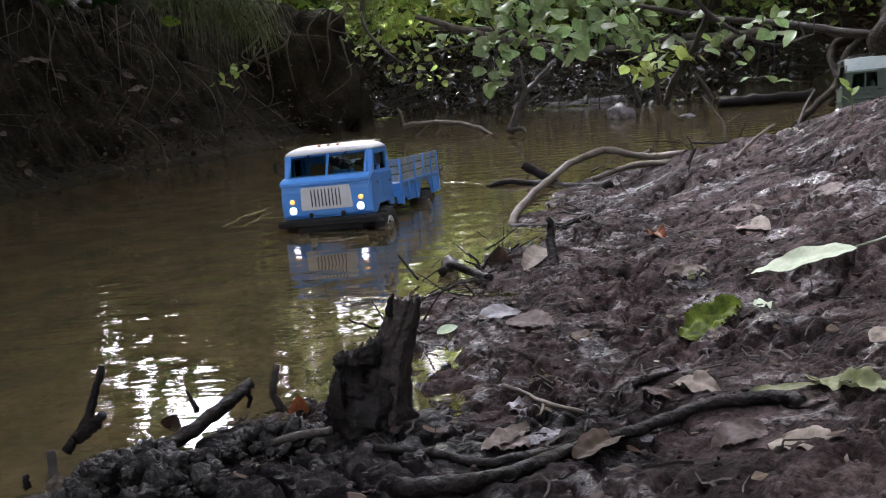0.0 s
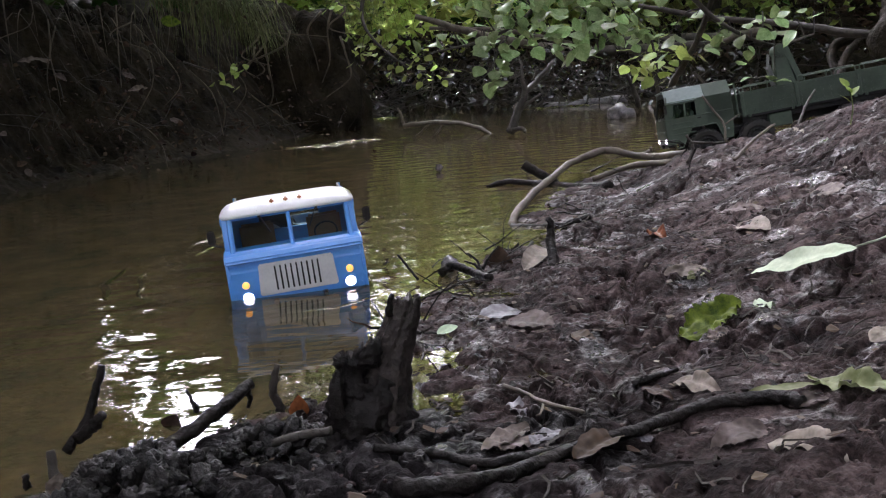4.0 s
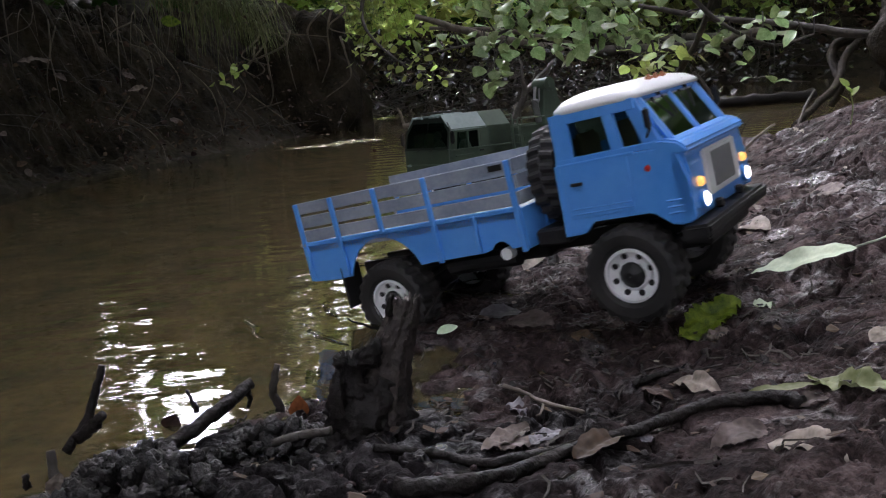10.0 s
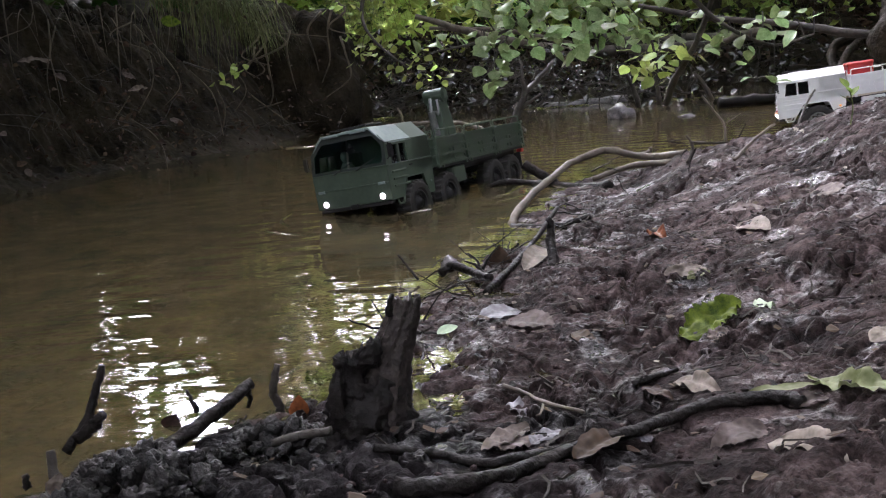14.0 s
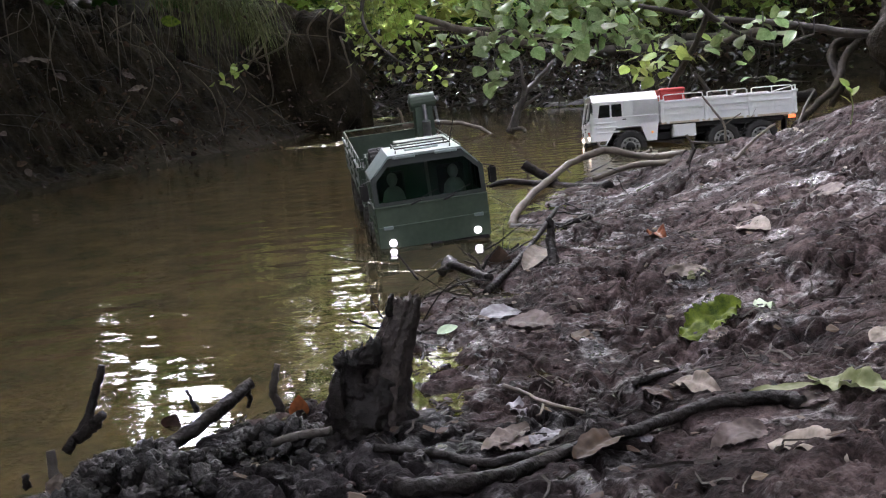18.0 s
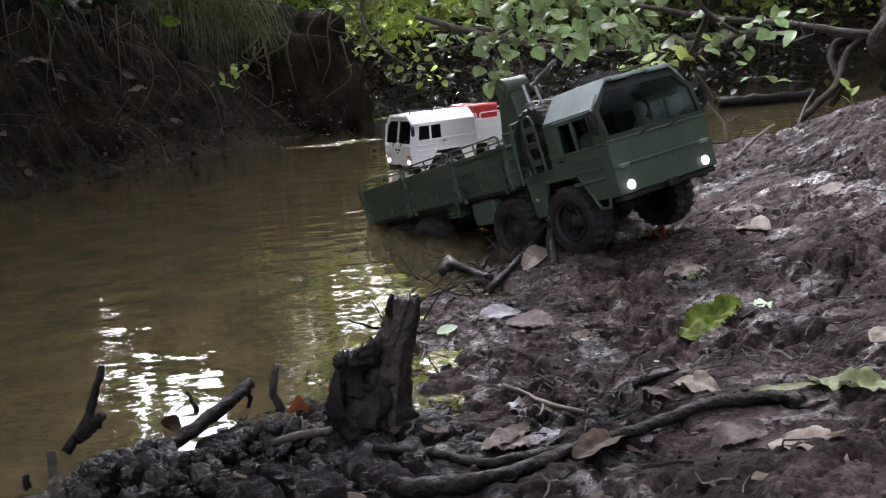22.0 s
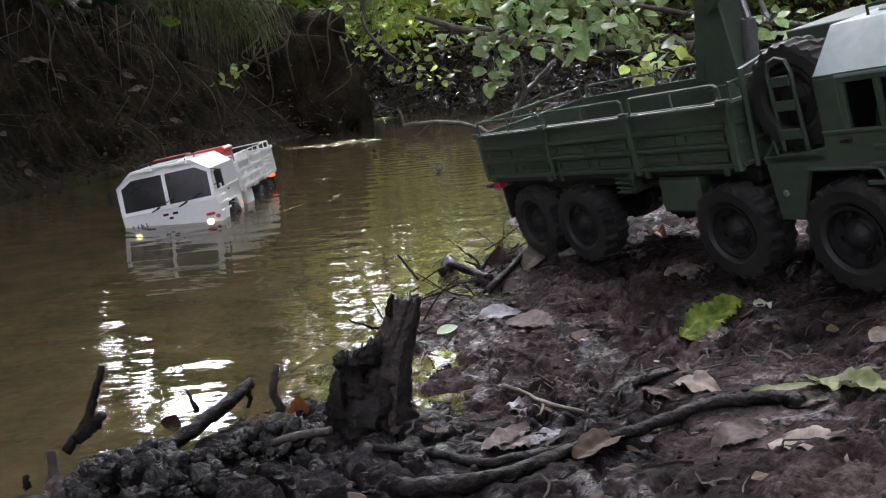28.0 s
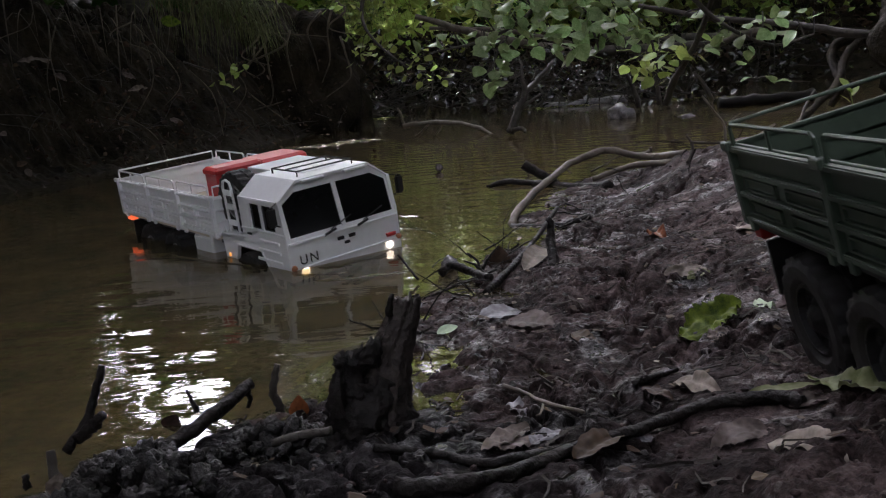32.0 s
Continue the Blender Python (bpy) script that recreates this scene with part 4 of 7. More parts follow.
def kat_bed(t, x0, x1, mat, floor_mat, posts, rail_mat):
    """Cargo bed with ribbed drop sides, posts and a tube rail along the top."""
    bed = new("cargo_bed")
    bed.parent = t
    w, z0, z1 = 0.1055, 0.127, 0.197
    part("bed_floor", shape(box(x0, x1, -w, w, 0.120, 0.129, 0.001)), floor_mat, bed)
    for s in (-1, 1):
        for a, b in zip(posts, posts[1:]):
            lo, hi = min(a, b) + 0.004, max(a, b) - 0.004
            part("drop_side", shape(box(lo, hi, s * (w - 0.0040), s * (w - 0.0012), z0, z1, 0.0006)), mat, bed)
            for z in (z0 + 0.002, z0 + 0.0245, z0 + 0.0450, z1 - 0.0045):
                part("side_rib", shape(box(lo, hi, s * (w - 0.0020), s * (w + 0.0046), z - 0.0024, z + 0.0030, 0.0012, 2)), mat, bed)
            mid = (lo + hi) / 2
            for z in (z0 + 0.013, z0 + 0.0345):
                for c in ((lo + mid) / 2, (mid + hi) / 2):
                    part("side_recess", shape(plate(rounded(c - (hi - lo) * 0.20, c + (hi - lo) * 0.20, z - 0.0060, z + 0.0056, 0.002, 2), rounded(c - (hi - lo) * 0.18, c + (hi - lo) * 0.18, z - 0.0042, z + 0.0038, 0.001, 2), s * (w - 0.0016), s * (w + 0.0018))), mat, bed)
            part("side_rail", shape(tube([(lo + 0.002, s * w, z1 - 0.002), (lo + 0.003, s * w, z1 + 0.015), (lo + 0.008, s * w, z1 + 0.018), (hi - 0.008, s * w, z1 + 0.018), (hi - 0.003, s * w, z1 + 0.015), (hi - 0.002, s * w, z1 - 0.002)], 0.0018, 6),
                                    rod((mid, s * w, z1), (mid, s * w, z1 + 0.018), 0.0016, n=6)), rail_mat, bed)
            for c in (lo + 0.012, hi - 0.012):
                part("hinge", shape(box(c - 0.004, c + 0.004, s * w, s * (w + 0.005), z0 - 0.008, z0 + 0.003, 0.001)), mat, bed)
        for x in posts:
            part("side_post", shape(box(x - 0.0045, x + 0.0045, s * (w - 0.004), s * (w + 0.0048), z0 - 0.004, z1 + 0.002, 0.001)), mat, bed)
            part("latch", shape(box(x - 0.008, x + 0.008, s * (w + 0.003), s * (w + 0.0075), z1 - 0.005, z1 + 0.003, 0.001)), rail_mat, bed)
    for x in (x0, x1):
        out = -1 if x == x0 else 1
        part("end_panel", shape(box(x - 0.002, x + 0.002, -w, w, z0, z1, 0.0006)), mat, bed)
        for z in (z0 + 0.002, z0 + 0.0245, z0 + 0.0450, z1 - 0.0045):
            part("end_rib", shape(box(x + out * 0.001 - 0.003, x + out * 0.001 + 0.003, -w, w, z - 0.0022, z + 0.0026, 0.001)), mat, bed)
        part("end_rail", shape(tube([(x, -w + 0.004, z1 - 0.002), (x, -w + 0.004, z1 + 0.017), (x, w - 0.004, z1 + 0.017), (x, w - 0.004, z1 - 0.002)], 0.0018, 6)), rail_mat, bed)
    return bed


def kat_truck(name, label, axles, bed_x0, bed_x1, posts, paint, roof_mat, rail_mat, floor_mat, rim, lamp, white):
    t = thing(name, label, "model truck", "heavy model trucks")
    R, zc = 0.054, 0.055
    wheels = [wheel(t, x, y, zc, R, 0.042, rim, 8) for x in axles for y in (0.088, -0.088)]
    part("chassis", shape(box(bed_x0 + 0.04, -0.03, 0.020, 0.032, 0.082, 0.104, 0.001), box(bed_x0 + 0.04, -0.03, -0.032, -0.020, 0.082, 0.104, 0.001),
                          box(bed_x0 + 0.03, bed_x1, -0.085, 0.085, 0.104, 0.120, 0.002), box(-0.30, -0.16, -0.05, 0.05, 0.07, 0.10, 0.004)), BLACK, t)
    for x in axles:
        part("axle", shape(rod((x, -0.08, zc), (x, 0.08, zc), 0.008), ball((x, 0, zc), 0.019, 2)), BLACK, t)
        for y in (-0.05, 0.05):
            part("leaf_spring", shape(tube([(x - 0.045, y, 0.085), (x, y, 0.07), (x + 0.045, y, 0.085)], 0.004, 6)), BLACK, t)
    cab = new("cab")
    cab.parent = t
    W, zr, zt, yt = 0.103, 0.208, 0.236 if white else 0.246, 0.066
    xr_short, xr_long = -0.128, -0.207
    zs, zw = 0.163, 0.214
    # side sheets with the wheel arch
    for s in (-1, 1):
        back = xr_short if s < 0 else xr_long
        low = [(0.0, 0.079), (-0.052, 0.079), (-0.078, 0.121), (-0.152, 0.121), (-0.170, 0.070), (-0.198, 0.070), (-0.203, 0.125), (back - 0.002 if s > 0 else -0.200, 0.135), (back, 0.140), (back, zs - 0.006), (-0.001, zs - 0.006)]
        part("cab_side", shape(prism(low, s * (W - 0.005), s * W, b=0.0008)), paint, cab)
        upper = [box(back, -0.104, s * (W - 0.004) - s * 0.002, s * (W + 0.002) - s * 0.002, zs - 0.008, zr, 0.0006)]
        upper.append(prism([(-0.098, zs - 0.008), (-0.106, zs - 0.008), (-0.106, zr), (-0.098, zr)], s * (W - 0.006), s * (W - 0.0005)))
        upper.append(prism([(-0.026, zs - 0.008), (-0.002, zs - 0.008), (-0.010, zr), (-0.034, zr)], s * (W - 0.006), s * (W - 0.0005)))
        upper.append(prism([(-0.062, zs - 0.006), (-0.067, zs - 0.006), (-0.068, zr), (-0.063, zr)], s * (W - 0.006), s * (W - 0.0005)))
        upper.append(box(-0.105, -0.012, s * (W - 0.0035) - s * 0.0025, s * (W + 0.002) - s * 0.0025, zr - 0.009, zr))
        part("upper_side", shape(*upper), paint, cab)
        part("side_pane", shape(box(-0.100, -0.024, s * (W - 0.004) - 0.0006, s * (W - 0.004) + 0.0006, zs - 0.006, zr - 0.006)), DARKPANE if white else PANE, cab)
        for k in range(3):
            part("door_rib", shape(box(-0.090 + 0.006 * k, -0.020, s * (W - 0.001), s * (W + 0.0022), 0.105 + k * 0.016, 0.110 + k * 0.016, 0.001)), paint, cab)
        part("door_handle", shape(box(-0.110, -0.098, s * W, s * (W + 0.003), 0.1455, 0.149, 0.0008)), BLACK, cab)
        part("belt_line", shape(box(back, -0.004, s * (W - 0.001), s * (W + 0.0018), zs - 0.0100, zs - 0.0060, 0.0008)), paint, cab)
        part("wheel_arch_lip", shape(tube([(-0.052, s * W, 0.080), (-0.078, s * W, 0.121), (-0.152, s * W, 0.121), (-0.170, s * W, 0.071)], 0.0020, 6)), paint, cab)
        part("side_reflector", shape(ball((-0.185, s * (W + 0.001), 0.098), 0.004, 1, (1, 0.4, 1))), AMBER if white else OLIVE_TOP, cab)
        part("mirror", shape(tube([(-0.010, s * W, 0.170), (-0.004, s * (W + 0.012), 0.176), (-0.004, s * (W + 0.013), 0.205), (-0.012, s * W, 0.207)], 0.0012, 5),
                             box(-0.009, -0.002, s * (W + 0.014) - 0.0075, s * (W + 0.014) + 0.0075, 0.172, 0.204, 0.003, 2)), BLACK, cab)
    # front: lower sheet, stiff ribs, windscreen
    zf = 0.147 if white else zs
    part("front_panel", shape(prism([(W, 0.079), (W, zf - 0.004), (-W, zf - 0.004), (-W, 0.079)], -0.006, 0.0, "x", b=0.0012)), paint, cab)
    for z in ((0.098, zf - 0.008) if white else (0.1185, zf - 0.008)):
        part("front_rib", shape(box(-0.002, 0.0026, -W + 0.003, W - 0.003, z, z + 0.003, 0.0006)), paint, cab)
    frame_out = [(W - 0.001, zf - 0.004), (W - 0.001, zr), (yt + 0.002, zt - 0.003), (-yt - 0.002, zt - 0.003), (-W + 0.001, zr), (-W + 0.001, zf - 0.004)]

    def lean(bm_fn):
        def fn(bm):
            had = set(bm.verts)
            bm_fn(bm)
            for v in bm.verts:
                if v not in had:
                    v.co.x -= (v.co.z - zf) * 0.20
        return fn
    hole = [(W - 0.009, zf + 0.002), (W - 0.009, zr - 0.006), (yt + 0.004, zt - 0.019), (-yt - 0.004, zt - 0.019), (-W + 0.009, zr - 0.006), (-W + 0.009, zf + 0.002)]
    part("windscreen_frame", shape(lean(plate(frame_out, hole, -0.006, -0.001, "x")), *([lean(box(-0.006, 0.0005, -0.0035, 0.0035, zf, zt - 0.016))] if white else [])), paint if white else DARKFRAME, cab)
    for s in (-1, 1):
        pane = [(s * 0.003, zf + 0.001), (s * (W - 0.009), zf + 0.001), (s * (W - 0.009), zr - 0.006), (s * (yt + 0.004), zt - 0.019), (s * 0.003, zt - 0.019)]
        part("windscreen_pane", shape(lean(prism(pane, -0.0038, -0.0026, "x"))), DARKPANE if white else PANE, cab)
        part("wiper", shape(rod((0.004, s * 0.03 + 0.012, zf), (0.001, s * 0.03 - 0.008, zf - 0.007), 0.0020, n=6), rod((0.001, s * 0.03 + 0.005, zf), (-0.0015, s * 0.03 + 0.045, zf + 0.014), 0.0010, n=5)), BLACK, cab)
    # roof with slanted cheeks
    roof_poly = [(W, zr - 0.002), (yt, zt), (-yt, zt), (-W, zr - 0.002), (-W, zr - 0.005), (-yt, zt - 0.004), (yt, zt - 0.004), (W, zr - 0.005)]
    part("roof", shape(prism([(-p[0], p[1]) for p in roof_poly], xr_short, -0.011, "x", b=0.0006)), roof_mat, cab)
    part("roof_hatch", shape(box(-0.105, -0.045, -0.032, 0.032, zt - 0.001, zt + 0.003, 0.002)), roof_mat, cab)
    for y in (-0.038, 0.038):
        part("rain_visor", shape(box(-0.014, -0.006, y - 0.02, y + 0.02, zt - 0.007, zt - 0.002, 0.001)), roof_mat, cab)
    # engine housing behind the seats, beside the spare wheel
    eng = [(W, 0.130), (W, zr - 0.003), (yt, zt), (-0.035, zt), (-0.035, 0.130)]
    part("engine_housing", shape(prism(eng, xr_long, xr_short, "x", b=0.001)), paint, cab)
    part("cab_back", shape(prism([(W - 0.002, 0.130), (W - 0.002, zr - 0.004), (yt, zt - 0.003), (-yt, zt - 0.003), (-W + 0.002, zr - 0.004), (-W + 0.002, 0.130)], xr_short, xr_short + 0.004, "x")), paint, cab)
    part("cab_floor", shape(box(-0.125, -0.006, -W + 0.005, W - 0.005, 0.100, 0.106), box(-0.055, -0.006, -W + 0.005, W - 0.005, 0.140, 0.152, 0.003)), BLACK, cab)
    if not white:
        for s in (-1, 1):
            part("seat", shape(box(-0.115, -0.07, s * 0.058 - 0.026, s * 0.058 + 0.026, 0.106, 0.145, 0.004), box(-0.122, -0.11, s * 0.058 - 0.026, s * 0.058 + 0.026, 0.145, 0.200, 0.004)), BLACK, cab)
            part("cab_figure", shape(ball((-0.085, s * 0.058, 0.152), 0.022, 2, (0.7, 1.0, 1.3)), ball((-0.082, s * 0.058, 0.191), 0.0115, 2, (1, 0.9, 1.2))), FIGURE, cab, "plain seated cab figure")
    # bumper, lamps, steps
    part("front_bumper", shape(box(-0.020, -0.002, -W + 0.004, W - 0.004, 0.070, 0.0785, 0.002)), BLACK, t)
    for s in (-1, 1):
        part("headlamp", shape(lathe([(0.0001, 0.0045), (0.0042, 0.0040), (0.0068, 0.0010), (0.0068, -0.002)], 18, "x", (0, s * 0.0785, 0.0925 if white else 0.0905))), lamp, cab, "lit round headlamp", smooth=True)
        if s > 0 or not white:
            part("indicator", shape(box(-0.001, 0.004, s * 0.083 - 0.009, s * 0.083 + 0.009, 0.1065 if white else 0.1165, 0.1125 if white else 0.1225, 0.001)), RED if white else OLIVE_TOP, cab)
        part("step_frame", shape(tube([(-0.022, s * W, 0.080), (-0.026, s * W, 0.066), (-0.045, s * W, 0.066), (-0.052, s * W, 0.080)], 0.0022, 6)), paint, t)
    part("tow_hitch", shape(box(-0.006, 0.006, -0.010, 0.010, 0.070, 0.082, 0.002)), BLACK, t)
    if white:
        part("badge_bar", shape(box(0, 0.0022, -0.016, -0.005, 0.1255, 0.1310), box(0, 0.0022, 0.005, 0.016, 0.1255, 0.1310), box(0, 0.003, -0.004, 0.004, 0.1170, 0.1215)), BLACK, cab)
        for s in (-1, 1):
            part("corner_lamp", shape(ball((0.001, s * 0.0975, 0.102), 0.005, 2)), AMBERLENS, cab)
        cu = bpy.data.curves.new("front_lettering", "FONT")
        cu.body, cu.size, cu.extrude, cu.align_x = "UN", 0.0245, 0.0004, "CENTER"
        cu.space_character = 1.25
        cu.materials.append(BLACK)
        ob = new("front_lettering", cu)
        ob.parent = cab
        ob.matrix_basis = Matrix(((0, 0, 1, 0.0012), (1, 0, 0, -0.070), (0, 1, 0, 0.1045), (0, 0, 0, 1)))
        ob["label"] = "black painted letters UN"
    # roof rack
    part("roof_rack", shape(tube([(-0.03, -0.05, zt), (-0.03, -0.05, zt + 0.008), (-0.03, 0.05, zt + 0.008), (-0.03, 0.05, zt)], 0.0014, 6),
                            tube([(-0.03, -0.05, zt + 0.008), (-0.10, -0.05, zt + 0.008), (-0.10, 0.05, zt + 0.008), (-0.03, 0.05, zt + 0.008)], 0.0014, 6),
                            rod((-0.10, -0.05, zt + 0.008), (-0.10, -0.05, zt), 0.0014, n=6), rod((-0.10, 0.05, zt + 0.008), (-0.10, 0.05, zt), 0.0014, n=6),
                            rod((-0.065, -0.05, zt + 0.008), (-0.065, 0.05, zt + 0.008), 0.0012, n=6)), BLACK, cab)
    # spare wheel in its frame
    sp = wheel(t, -0.170, -0.070, 0.190, 0.053, 0.034, rim, 8, "spare_wheel")
    sp.matrix_basis = pose(-0.170, -0.072, 0.188)
    fr = [tube([(-0.170 + sx * 0.014, -0.094, 0.138), (-0.170 + sx * 0.014, -0.096, 0.215), (-0.170 + sx * 0.010, -0.096, 0.226), (-0.170, -0.096, 0.229)], 0.0022, 6) for sx in (-1, 1)]
    fr += [box(-0.182, -0.158, -0.098, -0.094, z, z + 0.010, 0.001) for z in (0.150, 0.178, 0.202)]
    fr.append(tube([(-0.188, -0.100, 0.132), (-0.190, -0.100, 0.150), (-0.206, -0.100, 0.132)], 0.0018, 6))
    part("spare_frame", shape(*fr), paint, t)
    part("mudguard", shape(box(-0.205, -0.128, -W, -0.040, 0.128, 0.136, 0.001)), paint, t)
    tx = -0.375 if not white else -0.315
    for s in (-1, 1):
        part("fuel_tank", shape(box(tx, tx + 0.068, s * 0.082 - 0.021, s * 0.082 + 0.021, 0.075, 0.117, 0.003)), paint, t)
    if not white:
        part("air_tank", shape(box(-0.455, -0.425, -0.100, -0.070, 0.096, 0.122, 0.003), *[rod((-0.455, -0.102, 0.100 + 0.006 * k), (-0.425, -0.102, 0.100 + 0.006 * k), 0.002, n=6) for k in range(4)]), paint, t)
    bed = kat_bed(t, bed_x0, bed_x1, paint, floor_mat, posts, rail_mat)
    for s in (-1, 1):
        part("tail_lamp", shape(box(bed_x0 + 0.002, bed_x0 + 0.020, s * 0.096 - 0.008, s * 0.096 + 0.008, 0.108, 0.119, 0.002)), TAIL if white else RED, t)
        part("mudflap", shape(box(bed_x0 + 0.03, bed_x0 + 0.034, s * 0.085 - 0.02, s * 0.085 + 0.02, 0.060, 0.110)), BLACK, t)
    return t, wheels, bed


def enlarge(t, wheels, round_scale, scale):
    """Brings a truck to its model scale; the wheels stay round."""
    done = set()
    for ob in t.children_recursive:
        round_part = ob in wheels or ob.parent in wheels
        if ob.type == "MESH" and ob.data.name not in done:
            done.add(ob.data.name)
            ob.data.transform(Matrix.Scale(round_scale, 4) if round_part else Matrix.Diagonal((*scale, 1)))
        k = (round_scale,) * 3 if ob.parent in wheels else scale
        ob.location = [a * b for a, b in zip(ob.location, k)]


def green_truck():
    t, wheels, bed = kat_truck("model_truck", "olive green four-axle model truck with a loading crane", (-0.115, -0.268, -0.550, -0.669), -0.771, -0.232,
                               (-0.236, -0.396, -0.578, -0.767), OLIVE, OLIVE_TOP, OLIVE, BLACK, BLACK, LAMP_PINK, False)
    cr = new("loading_crane")
    cr.parent = t
    cr.matrix_basis = pose(-0.112, 0.055, 0)
    part("crane_base", shape(box(-0.300, -0.240, -0.036, 0.036, 0.128, 0.172, 0.003), rod((-0.268, 0, 0.172), (-0.268, 0, 0.192), 0.028, n=16)), OLIVE, cr)
    part("crane_column", shape(prism([(-0.300, 0.186), (-0.238, 0.186), (-0.246, 0.292), (-0.276, 0.300)], -0.020, 0.020, b=0.002)), OLIVE, cr)
    part("crane_head", shape(rod((-0.262, -0.027, 0.300), (-0.262, 0.027, 0.300), 0.019, n=18), box(-0.290, -0.262, -0.018, 0.018, 0.286, 0.316, 0.004, 2), rod((-0.262, -0.030, 0.300), (-0.262, 0.030, 0.300), 0.008, n=12)), OLIVE, cr)
    part("crane_arm", shape(prism([(-0.322, 0.200), (-0.304, 0.200), (-0.272, 0.305), (-0.290, 0.310)], -0.013, 0.013, b=0.0015)), OLIVE, cr)
    part("crane_cylinder", shape(rod((-0.236, 0.0, 0.200), (-0.226, 0.0, 0.262), 0.009, n=12), rod((-0.226, 0.0, 0.262), (-0.232, 0.0, 0.296), 0.0045, n=10)), STEEL, cr)
    part("crane_hook", shape(tube([(-0.226, 0.022, 0.290), (-0.222, 0.024, 0.262), (-0.216, 0.024, 0.252), (-0.208, 0.024, 0.260)], 0.003, 6)), STEEL, cr)
    part("bulkhead_post", shape(tube([(-0.222, -0.094, 0.125), (-0.218, -0.094, 0.225), (-0.222, -0.06, 0.228), (-0.222, 0.09, 0.228), (-0.222, 0.094, 0.125)], 0.003, 6)), OLIVE, t)
    part("aerial", shape(rod((-0.10, 0.06, 0.240), (-0.085, 0.075, 0.300), 0.0012, 0.0007)), BLACK, t)
    enlarge(t, wheels, 1.05, (1.05, 1.05, 1.05))
    return t, wheels


def white_truck():
    t, wheels, bed = kat_truck("model_truck", "white three-axle model truck with black windows and red chest", (-0.118, -0.395, -0.505), -0.611, -0.212,
                               (-0.216, -0.345, -0.475, -0.607), WHITE, WHITE, WHITE, CREAM, RIMGREY, LAMP_WARM, True)
    part("red_chest", shape(box(-0.262, -0.218, -0.086, -0.004, 0.130, 0.243, 0.003), box(-0.264, -0.216, -0.088, -0.002, 0.230, 0.240, 0.002), box(-0.290, -0.218, 0.000, 0.086, 0.130, 0.240, 0.003), box(-0.292, -0.216, -0.001, 0.088, 0.227, 0.237, 0.002)), RED, t, "red painted storage chest")
    enlarge(t, wheels, 1.145, (1.231, 1.177, 1.112))
    return t, wheels


blue, blue_wheels = blue_truck()
green, green_wheels = green_truck()
white, white_wheels = white_truck()


# ---- sticks, stump and roots ----
def stick(name, label, points, radii, mat=BARK, steps=5, forks=(), category="stick", group="", n=8, seed=0, wobble=0.16):
    """A bent stick; forks are side twigs given as (points, radii)."""
    t = thing(name, label, category, group)
    rnd = random.Random(seed + len(points) * 7)

    def grown(pts, rad):
        c = catmull(pts, steps)
        r0, r1 = rad
        cs = [p + Vector((rnd.gauss(0, 1), rnd.gauss(0, 1), rnd.gauss(0, 1))) * r0 * 0.12 for p in c]
        return tube(cs, [r0 + (r1 - r0) * k / (len(cs) - 1) for k in range(len(cs))], n, wobble, seed)
    part("stem", shape(grown(points, radii)), mat, t, smooth=True)
    for pts, rad in forks:
        part("side_twig", shape(grown(pts, rad)), mat, t, smooth=True)
    return t


def gnarled(points, radii, n, rough, seed, jag=0.0, steps=9, grain=False):
    """Rotten wood: a lumpy, furrowed column with a torn upper end."""
    def fn(bm):
        c = catmull(points, steps)
        rings = []
        for k, p in enumerate(c):
            f = k / (len(c) - 1) * (len(radii) - 1)
            i0 = min(int(f), len(radii) - 2)
            r0 = radii[i0] + (radii[i0 + 1] - radii[i0]) * (f - i0)
            ring = []
            for i in range(n):
                a = 2 * math.pi * i / n
                d = Vector((math.cos(a), math.sin(a), 0))
                q = p + d * r0
                furrow = abs(noise.noise(Vector((math.cos(a) * 4, math.sin(a) * 4, p.z * 14 + seed))))
                r = r0 * (1 + rough * (1.2 * noise.noise(q * 45 + Vector((seed, 0, 0))) + 0.7 * noise.noise(q * 120) + 0.5 * noise.noise(q * 260) - 0.9 * furrow + 0.2))
                if grain:
                    w = Vector((math.cos(a) * 3.5 + seed, math.sin(a) * 3.5, p.z * 16))
                    r = r0 * (1 + 0.30 * noise.noise(w) + 0.26 * noise.noise(Vector((math.cos(a) * 9, math.sin(a) * 9, p.z * 22))) + 0.10 * noise.noise(q * 150))
                up = jag * noise.noise(Vector((math.cos(a) * 3, math.sin(a) * 3, seed))) * max(0.0, k / (len(c) - 1) - 0.8) * 5
                ring.append(bm.verts.new((p.x + r * d.x, p.y + 0.85 * r * d.y, p.z + up)))
            rings.append(ring)
        inner = [bm.verts.new(v.co.lerp(c[-1], 0.65) - Vector((0, 0, jag * 0.8))) for v in rings[-1]]
        rings.append(inner)
        for a, c2 in zip(rings, rings[1:]):
            for i in range(n):
                bm.faces.new((a[i], a[(i + 1) % n], c2[(i + 1) % n], c2[i]))
        bm.faces.new(inner)
    return fn


